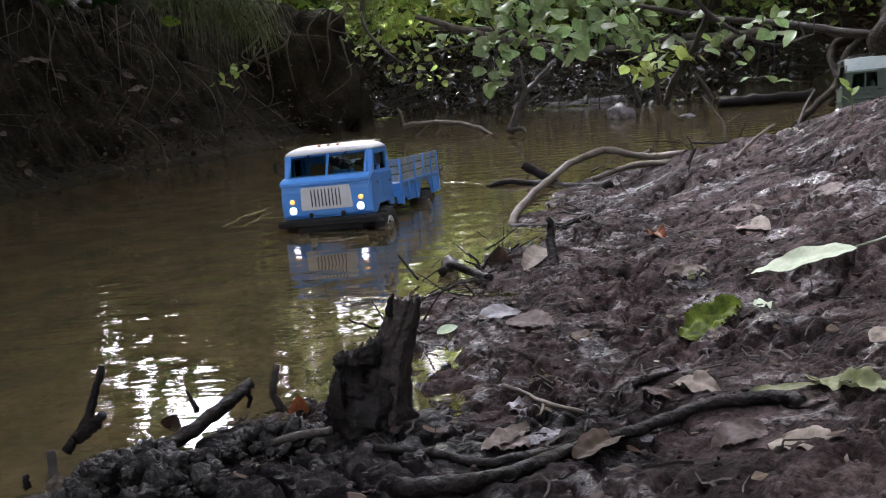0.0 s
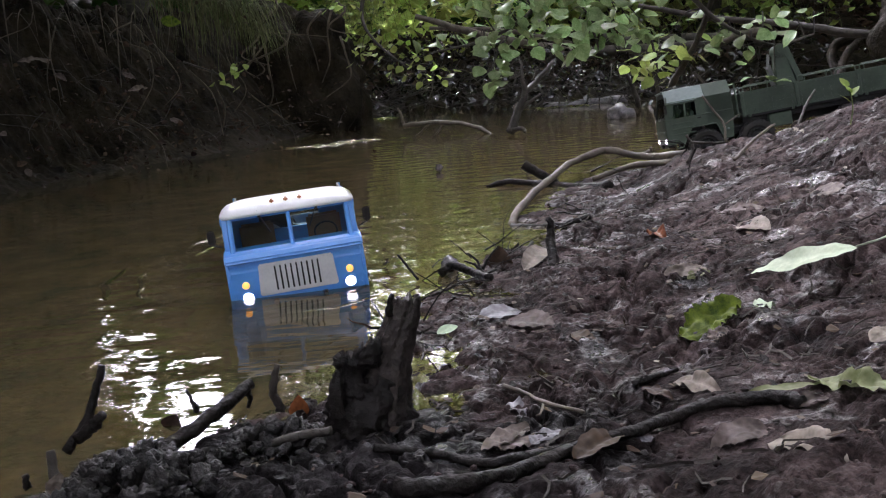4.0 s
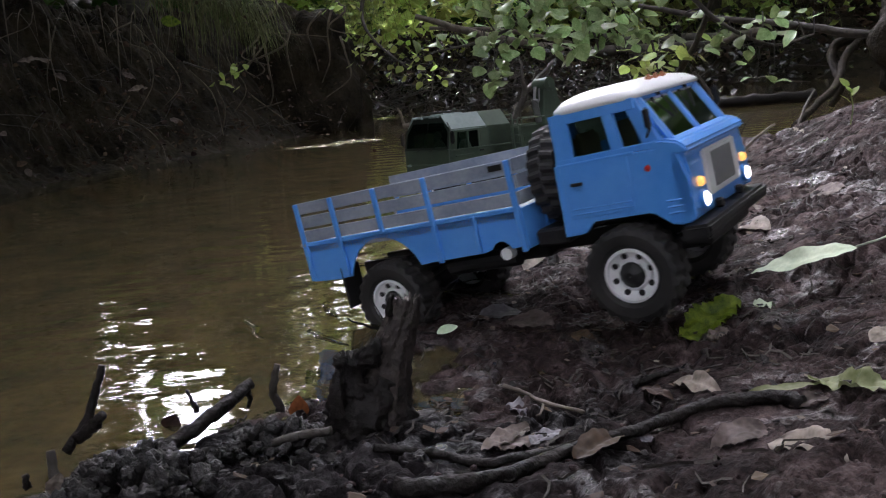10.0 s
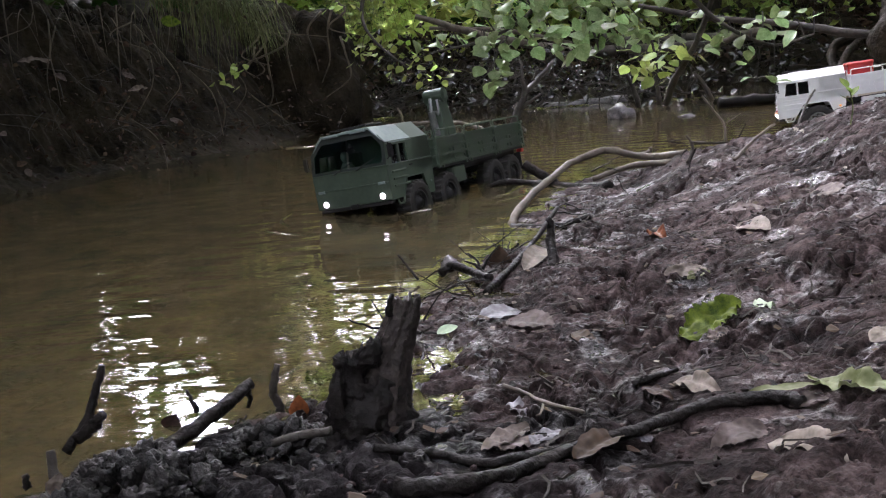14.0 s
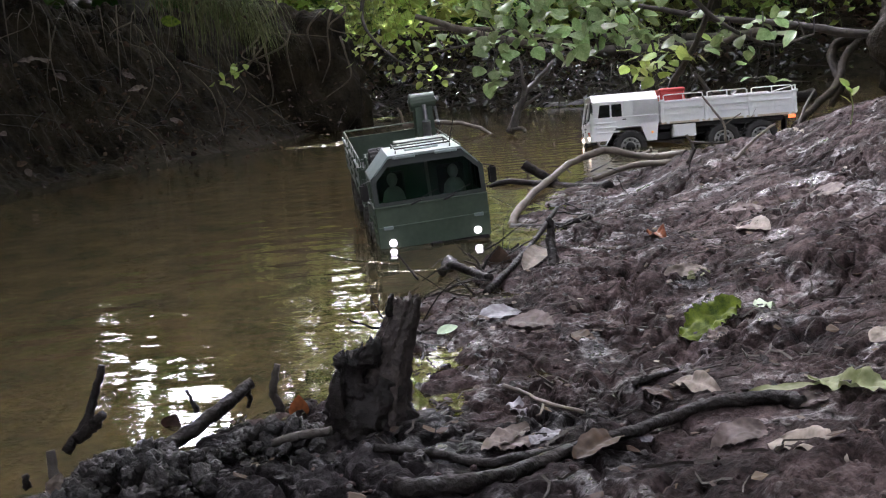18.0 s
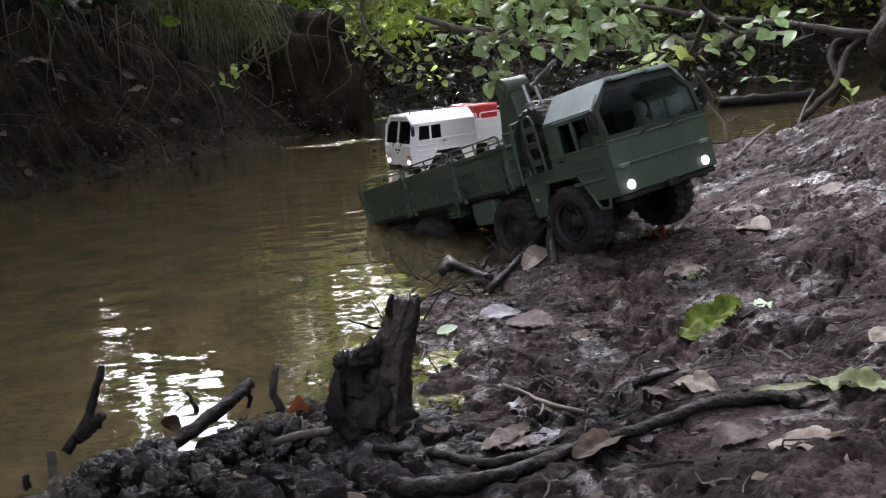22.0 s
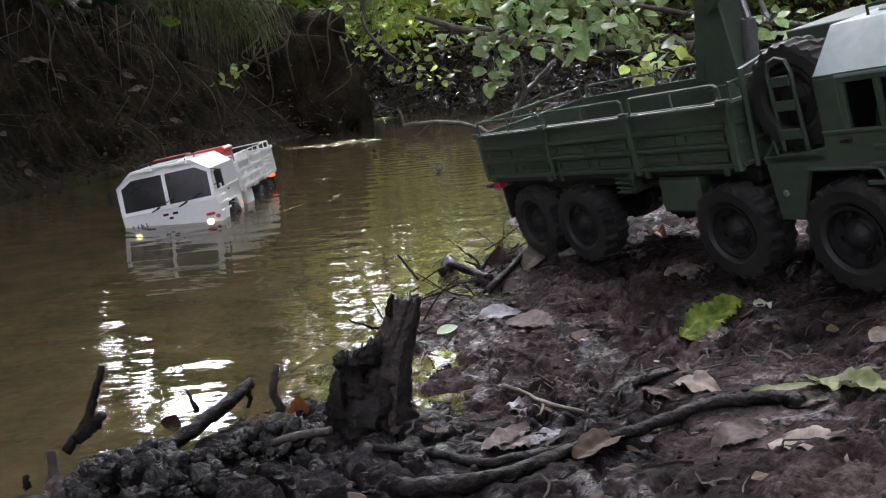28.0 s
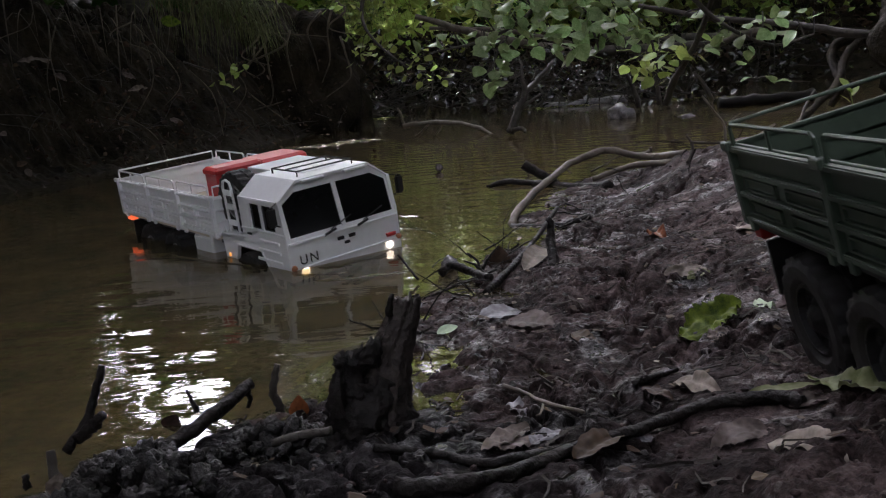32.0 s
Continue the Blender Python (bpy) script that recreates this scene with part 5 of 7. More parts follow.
def stump():
    """A rotten stump: a broad hollow base, a low crown and one long leaning splinter."""
    t = thing("tree_stump", "black rotten broken tree stump standing in the mud", "stump")
    part("stump_base", shape(gnarled([(-0.003, 0.005, -0.029), (0.002, 0.010, 0.021), (0.001, 0.015, 0.059), (0.002, 0.020, 0.086)], [0.052, 0.037, 0.031, 0.026], 40, 0.34, 3, 0.012)), ROT, t, smooth=True)
    part("crown", shape(gnarled([(-0.014, 0.010, 0.064), (-0.013, 0.012, 0.089), (-0.011, 0.015, 0.112)], [0.014, 0.013, 0.011], 26, 0.5, 8, 0.010)), ROT, t, "low broken rim", smooth=True)
    part("splinter", shape(gnarled([(0.004, 0.020, 0.046), (0.014, 0.022, 0.080), (0.024, 0.025, 0.108), (0.034, 0.030, 0.132), (0.041, 0.035, 0.150)], [0.030, 0.0205, 0.0165, 0.0135, 0.0100], 44, 0.3, 5, 0.007, 12, True)), SPLINTER, t, "long grey-brown leaning splinter", smooth=True)
    part("knob", shape(gnarled([(0.003, 0.010, 0.099), (0.007, 0.008, 0.112), (0.011, 0.012, 0.123)], [0.010, 0.008, 0.004], 18, 0.5, 12, 0.006)), ROT, t, smooth=True)
    part("bark_flap", shape(gnarled([(-0.025, 0.000, 0.062), (-0.025, 0.000, 0.084), (-0.021, 0.005, 0.100)], [0.010, 0.007, 0.003], 16, 0.5, 15, 0.006)), ROT, t, smooth=True)
    part("thin_splinter", shape(tube(catmull([(0.024, 0.025, 0.138), (0.026, 0.025, 0.150), (0.029, 0.026, 0.157)], 4), [0.004 - 0.0003 * k for k in range(9)], 6, 0.3, 2)), ROT, t, smooth=True)
    for pts in ([(0.018, 0.000, 0.045), (0.037, 0.010, 0.049), (0.052, 0.030, 0.047)], [(-0.020, -0.010, 0.047), (-0.031, -0.020, 0.038), (-0.038, -0.030, 0.018)], [(0.022, -0.010, 0.029), (0.040, -0.020, 0.017), (0.053, -0.030, 0.005)]):
        part("root", shape(gnarled(pts, [0.014, 0.010, 0.006], 14, 0.4, 21)), ROT, t, smooth=True)
    t.matrix_basis = pose(-0.075, 0.700, -0.024, 0, 0, 0)
    return t


stump()
build_bank_trees()
stick("broken_stick", "dark wet forked stick leaning out of the mud", [(-0.343, 0.720, 0.015), (-0.328, 0.730, 0.036), (-0.320, 0.740, 0.055), (-0.313, 0.750, 0.082)], (0.0048, 0.0034), ROT, forks=[([(-0.330, 0.720, 0.027), (-0.314, 0.715, 0.039), (-0.302, 0.710, 0.050)], (0.006, 0.004))], category="stick", group="sticks in the mud", seed=1)
stick("thick_stick", "thick dark bark-covered stick lying aslant in mud", [(-0.240, 0.660, 0.031), (-0.221, 0.690, 0.039), (-0.199, 0.720, 0.048), (-0.182, 0.750, 0.055)], (0.0068, 0.0055), ROT, forks=[([(-0.184, 0.740, 0.052), (-0.183, 0.745, 0.042), (-0.187, 0.750, 0.032)], (0.003, 0.0018))], category="stick", group="sticks in the mud", seed=2)
stick("stick_stub", "short grey upright stick stub in the mud", [(-0.161, 0.760, 0.021), (-0.165, 0.760, 0.043), (-0.160, 0.765, 0.066)], (0.0044, 0.003), BARK, forks=(), category="stick", group="sticks in the mud", seed=3)
stick("thin_twig", "thin black twig sticking up", [(-0.231, 0.740, 0.035), (-0.234, 0.740, 0.045), (-0.239, 0.745, 0.055)], (0.003, 0.0012), ROT, forks=(), category="stick", group="sticks in the mud", seed=4)
stick("stick_stub", "short pale stick stub at the water", [(-0.307, 0.620, 0.034), (-0.311, 0.625, 0.056)], (0.0042, 0.0034), BARK, forks=(), category="stick", group="sticks in the mud", seed=5)
stick("stick_stub", "short black stick stub at the water", [(-0.329, 0.620, 0.029), (-0.330, 0.620, 0.040)], (0.0032, 0.0025), ROT, forks=(), category="stick", group="sticks in the mud", seed=6)
stick("thick_root", "long dark root lying across the mud", [(-0.063, 0.604, 0.048), (-0.012, 0.612, 0.034), (0.015, 0.599, 0.031), (0.081, 0.600, 0.037), (0.123, 0.598, 0.046), (0.179, 0.637, 0.043), (0.214, 0.633, 0.051), (0.247, 0.628, 0.053), (0.257, 0.608, 0.055)], (0.0036, 0.0060), ROT, forks=[([(0.082, 0.598, 0.037), (0.033, 0.558, 0.040), (-0.010, 0.533, 0.048), (-0.044, 0.536, 0.048)], (0.0055, 0.0075)), ([(0.179, 0.637, 0.043), (0.202, 0.641, 0.049), (0.219, 0.643, 0.053)], (0.0025, 0.0015))], category="root", group="", seed=7)
stick("pale_stick", "pale grey stick half sunk in mud", [(-0.149, 0.658, 0.034), (-0.125, 0.665, 0.037), (-0.100, 0.658, 0.041)], (0.0035, 0.004), BARK, forks=(), category="stick", group="sticks in the mud", seed=8)
stick("pale_twig", "pale forked twig lying on the mud", [(0.049, 0.812, 0.011), (0.066, 0.795, 0.009), (0.078, 0.727, 0.024), (0.105, 0.674, 0.034)], (0.0024, 0.0018), TWIG, forks=[([(0.078, 0.727, 0.023), (0.072, 0.698, 0.026), (0.068, 0.698, 0.024)], (0.0012, 0.0008))], category="stick", group="sticks in the mud", seed=9)
stick("dark_stick", "dark stick end in the mud", [(0.160, 0.738, 0.030), (0.173, 0.741, 0.033), (0.207, 0.762, 0.031)], (0.0040, 0.0022), ROT, forks=[([(0.173, 0.739, 0.035), (0.176, 0.768, 0.030), (0.189, 0.828, 0.015)], (0.0018, 0.0010))], category="stick", group="sticks in the mud", seed=10)
stick("bent_branch", "bare bent grey branch arching over the shore", [(0.143, 1.780, -0.005), (0.165, 1.850, 0.011), (0.217, 1.970, 0.035), (0.310, 2.100, 0.074), (0.374, 2.150, 0.092), (0.428, 2.170, 0.100), (0.486, 2.150, 0.086), (0.536, 2.100, 0.082), (0.584, 2.030, 0.092)], (0.0082, 0.0090), TWIG, forks=[([(0.500, 2.150, 0.083), (0.531, 2.160, 0.090), (0.534, 2.160, 0.098)], (0.006, 0.004))], category="branch", group="", seed=11)
stick("bent_branch", "second grey branch lying on the shore", [(0.377, 2.100, 0.038), (0.432, 2.100, 0.055), (0.483, 2.080, 0.068), (0.548, 2.020, 0.074)], (0.0065, 0.0075), TWIG, forks=(), category="branch", group="", seed=12)
stick("dark_stick", "dark wet stick lying in shallow water", [(0.136, 2.420, -0.002), (0.197, 2.420, 0.009), (0.287, 2.380, 0.000), (0.373, 2.250, 0.000), (0.417, 2.100, 0.019)], (0.006, 0.014), ROT, forks=[([(0.321, 2.350, 0.003), (0.278, 2.360, 0.031), (0.235, 2.370, 0.061)], (0.013, 0.012))], category="stick", group="", seed=13)
stick("dark_stick", "dark waterlogged stick along the shore", [(0.144, 1.770, -0.004), (0.187, 1.740, -0.005), (0.248, 1.720, 0.002), (0.296, 1.700, 0.016)], (0.009, 0.007), ROT, forks=(), category="stick", group="", seed=14)
stick("stick_stub", "dark upright stick stub with split top", [(0.162, 1.270, 0.013), (0.167, 1.320, 0.052), (0.168, 1.330, 0.083)], (0.0085, 0.0055), ROT, forks=(), category="stick", group="sticks in the mud", seed=15)
stick("twig_tangle", "tangled black twigs at the edge of the stream", [(-0.007, 1.352, 0.004), (0.012, 1.360, 0.015), (0.042, 1.320, 0.011), (0.065, 1.224, 0.022)], (0.008, 0.006), ROT, forks=[([(0.056, 1.350, 0.005), (0.053, 1.360, 0.019), (0.039, 1.370, 0.031)], (0.003, 0.0012)), ([(0.058, 1.350, 0.006), (0.073, 1.360, 0.024), (0.091, 1.370, 0.042)], (0.003, 0.001)), ([(0.062, 1.330, 0.003), (0.049, 1.340, 0.017), (0.032, 1.340, 0.025)], (0.003, 0.0012)), ([(-0.031, 1.201, 0.005), (0.027, 1.270, 0.008), (0.080, 1.300, 0.016)], (0.0024, 0.002))], category="stick", group="", seed=16)
stick("thin_twig", "thin dark twig standing in the water", [(-0.042, 1.320, 0.006), (-0.057, 1.340, 0.022), (-0.072, 1.350, 0.041)], (0.0022, 0.0016), ROT, forks=(), category="stick", group="sticks in the mud", seed=17)
stick("arched_twig", "thin pale twig arching over the bank", [(0.643, 1.930, 0.121), (0.646, 1.950, 0.159), (0.629, 1.970, 0.191), (0.608, 1.980, 0.224)], (0.003, 0.002), TWIG, forks=[([(0.646, 1.950, 0.157), (0.670, 1.950, 0.172), (0.685, 1.950, 0.181)], (0.0016, 0.001))], category="twig", group="", seed=18)
stick("angled_twig", "short angled grey twigs on the ridge", [(0.559, 1.930, 0.080), (0.573, 1.940, 0.113), (0.562, 1.950, 0.141)], (0.005, 0.003), BARK, forks=[([(0.568, 1.940, 0.126), (0.603, 1.940, 0.121), (0.650, 1.930, 0.120)], (0.003, 0.0025))], category="twig", group="", seed=19)
stick("pale_twig", "pale twig lying up the ridge", [(0.603, 1.756, 0.101), (0.660, 1.820, 0.128), (0.742, 1.907, 0.154)], (0.004, 0.003), TWIG, forks=(), category="stick", group="sticks in the mud", seed=20)
stick("thin_twig", "thin bare twigs standing behind the ridge", [(0.782, 1.900, 0.121), (0.828, 1.950, 0.183), (0.871, 2.000, 0.218)], (0.0035, 0.002), BARK, forks=(), category="twig", group="", seed=21)
stick("forked_branch", "forked dead branch standing in the stream", [(0.370, 4.300, 0.011), (0.413, 4.320, 0.092), (0.465, 4.350, 0.197), (0.544, 4.400, 0.265), (0.620, 4.450, 0.337)], (0.022, 0.01), BARK, forks=[([(0.465, 4.350, 0.197), (0.455, 4.350, 0.267), (0.457, 4.400, 0.354)], (0.012, 0.006)), ([(0.430, 4.330, 0.118), (0.479, 4.300, 0.156), (0.539, 4.280, 0.193)], (0.010, 0.005)), ([(0.380, 4.300, 0.027), (0.430, 4.250, 0.031), (0.440, 4.220, 0.016)], (0.012, 0.008))], category="branch", group="", seed=22)
stick("arched_branch", "thin bare branch arching over the water", [(-0.164, 4.900, 0.052), (-0.021, 4.800, 0.065), (0.131, 4.700, 0.058), (0.244, 4.600, 0.025), (0.328, 4.500, -0.027)], (0.014, 0.01), TWIG, forks=[([(-0.021, 4.800, 0.065), (-0.071, 4.800, 0.016), (-0.103, 4.800, -0.003)], (0.007, 0.004)), ([(0.056, 4.750, 0.061), (0.022, 4.750, 0.015), (-0.012, 4.750, -0.019)], (0.007, 0.004)), ([(-0.161, 4.900, 0.045), (-0.175, 4.920, 0.111), (-0.194, 4.950, 0.158)], (0.010, 0.004))], category="branch", group="", seed=23)
loose_twig = stick("loose_twig", "dark thin stick leaning at the shore", [(0.056, 1.200, 0.007), (0.102, 1.300, 0.017), (0.157, 1.420, 0.039), (0.211, 1.550, 0.064)], (0.0055, 0.004), ROT, forks=(), category="stick", group="", seed=24)

# ---- fallen logs and leaning stems on the far side ----
stick("fallen_log", "pale fallen trunk lying across the far bank", [(-0.088, 8.200, 0.855), (0.499, 8.300, 0.655), (1.345, 8.400, 0.439)], (0.026, 0.045), TWIG, forks=(), category="log", group="", seed=30)
stick("fallen_log", "thin pale fallen trunk on the far bank", [(0.035, 8.800, 0.777), (0.817, 8.900, 0.696), (1.445, 9.000, 0.526)], (0.018, 0.028), TWIG, forks=(), category="log", group="", seed=31)
stick("fallen_log", "grey log lying over the far stream", [(1.433, 8.000, 0.422), (2.043, 8.000, 0.395), (2.553, 8.000, 0.397)], (0.05, 0.05), BARK, forks=(), category="log", group="", seed=32)
stick("fallen_log", "pale split log on the far bank", [(2.542, 8.300, 0.367), (2.842, 8.400, 0.451), (3.173, 8.500, 0.498)], (0.042, 0.036), TWIG, forks=(), category="log", group="", seed=33)
stick("fallen_log", "dark log lying on the far bank", [(1.655, 8.600, 0.549), (2.418, 8.600, 0.481), (3.165, 8.700, 0.472)], (0.05, 0.05), BARK, forks=(), category="log", group="", seed=34)
stick("fallen_log", "low dark log at the far waterline", [(0.876, 7.000, 0.015), (1.237, 7.000, 0.010), (1.552, 7.000, 0.016)], (0.03, 0.04), STONE, forks=(), category="log", group="", seed=35)
stick("fallen_log", "long dark log lying in the water", [(1.688, 5.200, 0.025), (1.956, 5.200, 0.031), (2.301, 5.300, 0.029)], (0.03, 0.035), ROT, forks=(), category="log", group="", seed=36)
stick("overhanging_branch", "dark bare branch reaching over the stream", [(1.023, 4.300, 0.569), (1.263, 4.200, 0.497), (1.492, 4.100, 0.448), (1.659, 4.000, 0.413), (1.816, 3.900, 0.364), (1.975, 3.800, 0.338)], (0.012, 0.020), BARK, forks=(), category="branch", group="", seed=37)
stick("leaning_stem", "thin dark stem leaning over the stream", [(1.285, 4.000, 0.575), (1.271, 4.100, 0.447), (1.268, 4.300, 0.326), (1.246, 4.500, 0.206), (1.220, 4.600, 0.077)], (0.012, 0.019), BARK, forks=(), category="stem", group="", seed=38)
stick("leaning_stem", "thin dark stem standing in debris", [(1.312, 5.600, 0.021), (1.274, 5.600, 0.165), (1.213, 5.600, 0.283)], (0.018, 0.012), BARK, forks=(), category="stem", group="", seed=39)
stick("leaning_stem", "thin dark stem standing in debris", [(1.346, 5.200, 0.045), (1.329, 5.200, 0.165), (1.294, 5.200, 0.314)], (0.016, 0.01), BARK, forks=(), category="stem", group="", seed=40)
stick("leaning_stem", "thin dark twig beside the stream", [(1.464, 4.600, 0.078), (1.421, 4.600, 0.163), (1.372, 4.600, 0.231)], (0.014, 0.008), BARK, forks=(), category="stem", group="", seed=41)
stick("bank_root", "thick dark root of an uprooted tree", [(1.400, 3.400, 0.013), (1.564, 3.600, 0.070), (1.794, 3.900, 0.141), (1.936, 4.100, 0.270), (2.103, 4.200, 0.351), (2.302, 4.200, 0.388)], (0.012, 0.024), SOIL, forks=(), category="root", group="", seed=42)
stick("bank_root", "thick dark root of an uprooted tree", [(1.815, 4.000, 0.037), (1.865, 4.000, 0.135), (1.903, 4.200, 0.262), (1.983, 4.200, 0.334), (2.198, 4.100, 0.301)], (0.014, 0.028), SOIL, forks=(), category="root", group="", seed=43)


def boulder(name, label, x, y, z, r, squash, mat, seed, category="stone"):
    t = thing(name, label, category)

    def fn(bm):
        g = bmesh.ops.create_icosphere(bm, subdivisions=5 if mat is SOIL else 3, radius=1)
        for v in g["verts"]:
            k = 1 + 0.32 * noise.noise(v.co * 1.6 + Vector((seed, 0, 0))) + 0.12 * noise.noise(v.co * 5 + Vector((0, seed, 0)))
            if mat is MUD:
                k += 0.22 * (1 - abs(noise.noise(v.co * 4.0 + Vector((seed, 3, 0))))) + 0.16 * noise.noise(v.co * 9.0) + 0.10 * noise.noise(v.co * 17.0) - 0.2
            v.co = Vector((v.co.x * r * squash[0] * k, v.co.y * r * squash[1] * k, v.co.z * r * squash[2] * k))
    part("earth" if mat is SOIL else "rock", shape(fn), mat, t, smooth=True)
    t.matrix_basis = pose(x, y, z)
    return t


boulder("stream_stone", "wet grey stone at the edge of the far water", 1.067, 5.000, 0.018, 0.075, (1.1, 1, 0.8), STONE, 1)
boulder("stream_stone", "small dark stone in the stream", 0.008, 2.900, 0.014, 0.012, (1, 1, 1.1), STONE, 2)
boulder("stream_stone", "small wet stone in the far stream", 1.357, 4.700, -0.006, 0.04, (1.3, 1, 0.5), STONE, 3)
boulder("stream_stone", "pale wet knob of wood at the shore", 0.008, 1.400, 0.009, 0.013, (1, 1, 1), STONE, 4)
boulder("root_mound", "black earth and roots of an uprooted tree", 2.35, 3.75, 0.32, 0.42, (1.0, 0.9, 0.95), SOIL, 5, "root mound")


def mud_lump(label, x, y, z, rx, ry, rz, count, seed):
    """A heap of wet crumbly mud: many rough clods pressed together."""
    t = thing("mud_lump", label, "mud lump", "lumps of mud")
    rnd = random.Random(seed)
    for k in range(count):
        a, q = rnd.uniform(0, 6.28), rnd.random() ** 0.6
        r = rnd.uniform(0.0025, 0.0085) * (1.25 - 0.5 * q)
        c = Vector((rx * q * math.cos(a), ry * q * math.sin(a), rz * (1 - q * q) * rnd.uniform(0.5, 1.0)))
        sq = (rnd.uniform(0.8, 1.5), rnd.uniform(0.8, 1.3), rnd.uniform(0.6, 1.0))
        rot = Euler((rnd.uniform(-1, 1), rnd.uniform(-1, 1), rnd.uniform(0, 6.28))).to_matrix()

        def fn(bm):
            g = bmesh.ops.create_icosphere(bm, subdivisions=3, radius=1)
            for v in g["verts"]:
                n = v.co.copy()
                off = Vector((seed, k * 1.7, 0))
                f = 1 + 0.6 * noise.noise(n * 1.4 + off) + 0.45 * noise.noise(n * 3.0 + off) + 0.35 * abs(noise.noise(n * 6 + off)) + 0.10 * noise.noise(n * 17 + off)
                v.co = c + rot @ Vector((n.x * r * sq[0] * f, n.y * r * sq[1] * f, n.z * r * sq[2] * f))
        part("clod", shape(fn), SHADED_MUD, t, smooth=True)
    t.matrix_basis = pose(x, y, z)
    return t


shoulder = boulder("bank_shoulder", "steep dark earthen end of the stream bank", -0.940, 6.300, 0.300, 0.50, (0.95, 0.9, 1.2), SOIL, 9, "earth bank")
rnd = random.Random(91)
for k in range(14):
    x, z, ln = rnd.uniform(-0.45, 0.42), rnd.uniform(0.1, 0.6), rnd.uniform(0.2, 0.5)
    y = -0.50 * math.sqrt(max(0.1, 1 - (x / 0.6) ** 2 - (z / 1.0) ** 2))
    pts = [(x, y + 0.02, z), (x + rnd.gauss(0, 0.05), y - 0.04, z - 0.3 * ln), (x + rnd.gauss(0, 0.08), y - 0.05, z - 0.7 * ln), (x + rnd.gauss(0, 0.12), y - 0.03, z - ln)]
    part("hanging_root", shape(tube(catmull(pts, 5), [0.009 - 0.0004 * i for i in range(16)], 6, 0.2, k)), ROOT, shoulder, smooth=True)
mud_lump("big heap of crumbly wet mud on the shore", -0.236, 0.600, 0.034, 0.060, 0.040, 0.026, 130, 6)
mud_lump("heap of wet mud beside the stump", -0.150, 0.700, 0.011, 0.055, 0.030, 0.020, 90, 7)
mud_lump("small heap of wet mud at the waterline", -0.147, 0.980, -0.025, 0.024, 0.014, 0.008, 16, 8)


# ---- leaves lying on the mud ----
def leaf_bm(length, width, fold=0.15, curl=0.1, teeth=0.0, wave=0.0, stem=0.0, seed=0, round_=0.5, fine=True):
    """One leaf blade along +y from its stem: folded along a sunken midrib, veined, buckled, with an uneven edge."""
    bm = bmesh.new()
    n = 26 if fine else 12
    cols = [k / 5 for k in range(-5, 6)] if fine else (-1, -0.55, 0, 0.55, 1)
    rows = []
    off = Vector((seed * 3.7, seed * 1.3, 0))
    for k in range(n + 1):
        f = k / n
        wv = width * 0.5 * math.sin(math.pi * min(1, f ** (0.6 + 0.5 * (1 - round_)))) ** (0.75)
        if k in (0, n):
            wv = width * 0.02
        z = -curl * length * (f - 0.45) ** 2 * 2
        row = []
        for s in cols:
            rag = 1 + teeth * (0.5 - (k % 2)) + (3.0 * min(wave, 0.05) + 0.05) * noise.noise(Vector((f * 7, seed + 9 * (s > 0), 2)))
            half = wv * (rag if abs(s) > 0.7 else 1 + (rag - 1) * abs(s))
            q = Vector((s * wv, length * f, 0)) / length
            vein = 0.010 * width * math.sin((f - 0.22 * abs(s)) * 44) * (1 - abs(s)) * (abs(s) > 0.05) - (0.015 * width if abs(s) < 0.05 else 0)
            zz = z + fold * abs(s) * wv + vein + wave * length * (2.4 * noise.noise(q * 3.2 + off) + 1.5 * noise.noise(q * 9 + off)) * (0.4 + 0.6 * abs(s))
            row.append(bm.verts.new((s * half, length * f + 0.6 * wave * length * noise.noise(q * 6 - off), zz)))
        rows.append(row)
    for a, c in zip(rows, rows[1:]):
        for i in range(len(cols) - 1):
            bm.faces.new((a[i], a[i + 1], c[i + 1], c[i]))
    if stem > 0:
        tube([(0, 0, 0), (0, -stem * 0.5, stem * 0.05), (0, -stem, stem * 0.15)], [length * 0.012, length * 0.009, length * 0.012], 5)(bm)
    return bm


def lying_leaf(name, label, x, y, z, turn, length, width, mat, tilt=0.0, roll=0.0, **kw):
    t = thing(name, label, "leaf", "leaves on the mud")
    part("blade", leaf_bm(length, width, **kw), mat, t, smooth=True)
    t.matrix_basis = pose(x, y, z, tilt, roll, turn)
    return t


pale_leaf = lying_leaf("pale_leaf", "pale upturned leaf with a stem lying on mud", 0.451, 0.927, 0.096, 56.1, 0.1250, 0.0360, LEAF_PALE, -19.0, -21.8, fold=0.12, curl=0.04, stem=0.05, wave=0.02, seed=2)
lying_leaf("green_leaf", "bright moss-green crumpled leaf on the mud", 0.241, 0.876, 0.022, -76.2, 0.0770, 0.0489, MOSS, 21.9, 9.1, fold=0.3, curl=-0.15, wave=0.09, seed=3, teeth=0.25)
lying_leaf("fallen_leaf", "large tan leaf lying near the thick root", 0.216, 0.569, 0.058, 92.5, 0.0431, 0.0275, LEAF_TAN, -14.4, -7.4, seed=13, wave=0.05, fold=0.2, curl=0.3)
lying_leaf("fallen_leaf", "large pale tan leaf near the thick root", 0.211, 0.553, 0.058, -168.2, 0.0876, 0.0318, LEAF_TAN, 15.0, 10.3, seed=14, wave=0.05, curl=0.25)
lying_leaf("green_leaf", "long yellow-green leaf stalk lying over the root", 0.217, 0.640, 0.052, -95.4, 0.0721, 0.0085, LEAF_YELLOW, 9.8, 11.6, seed=15, curl=0.1, wave=0.02)
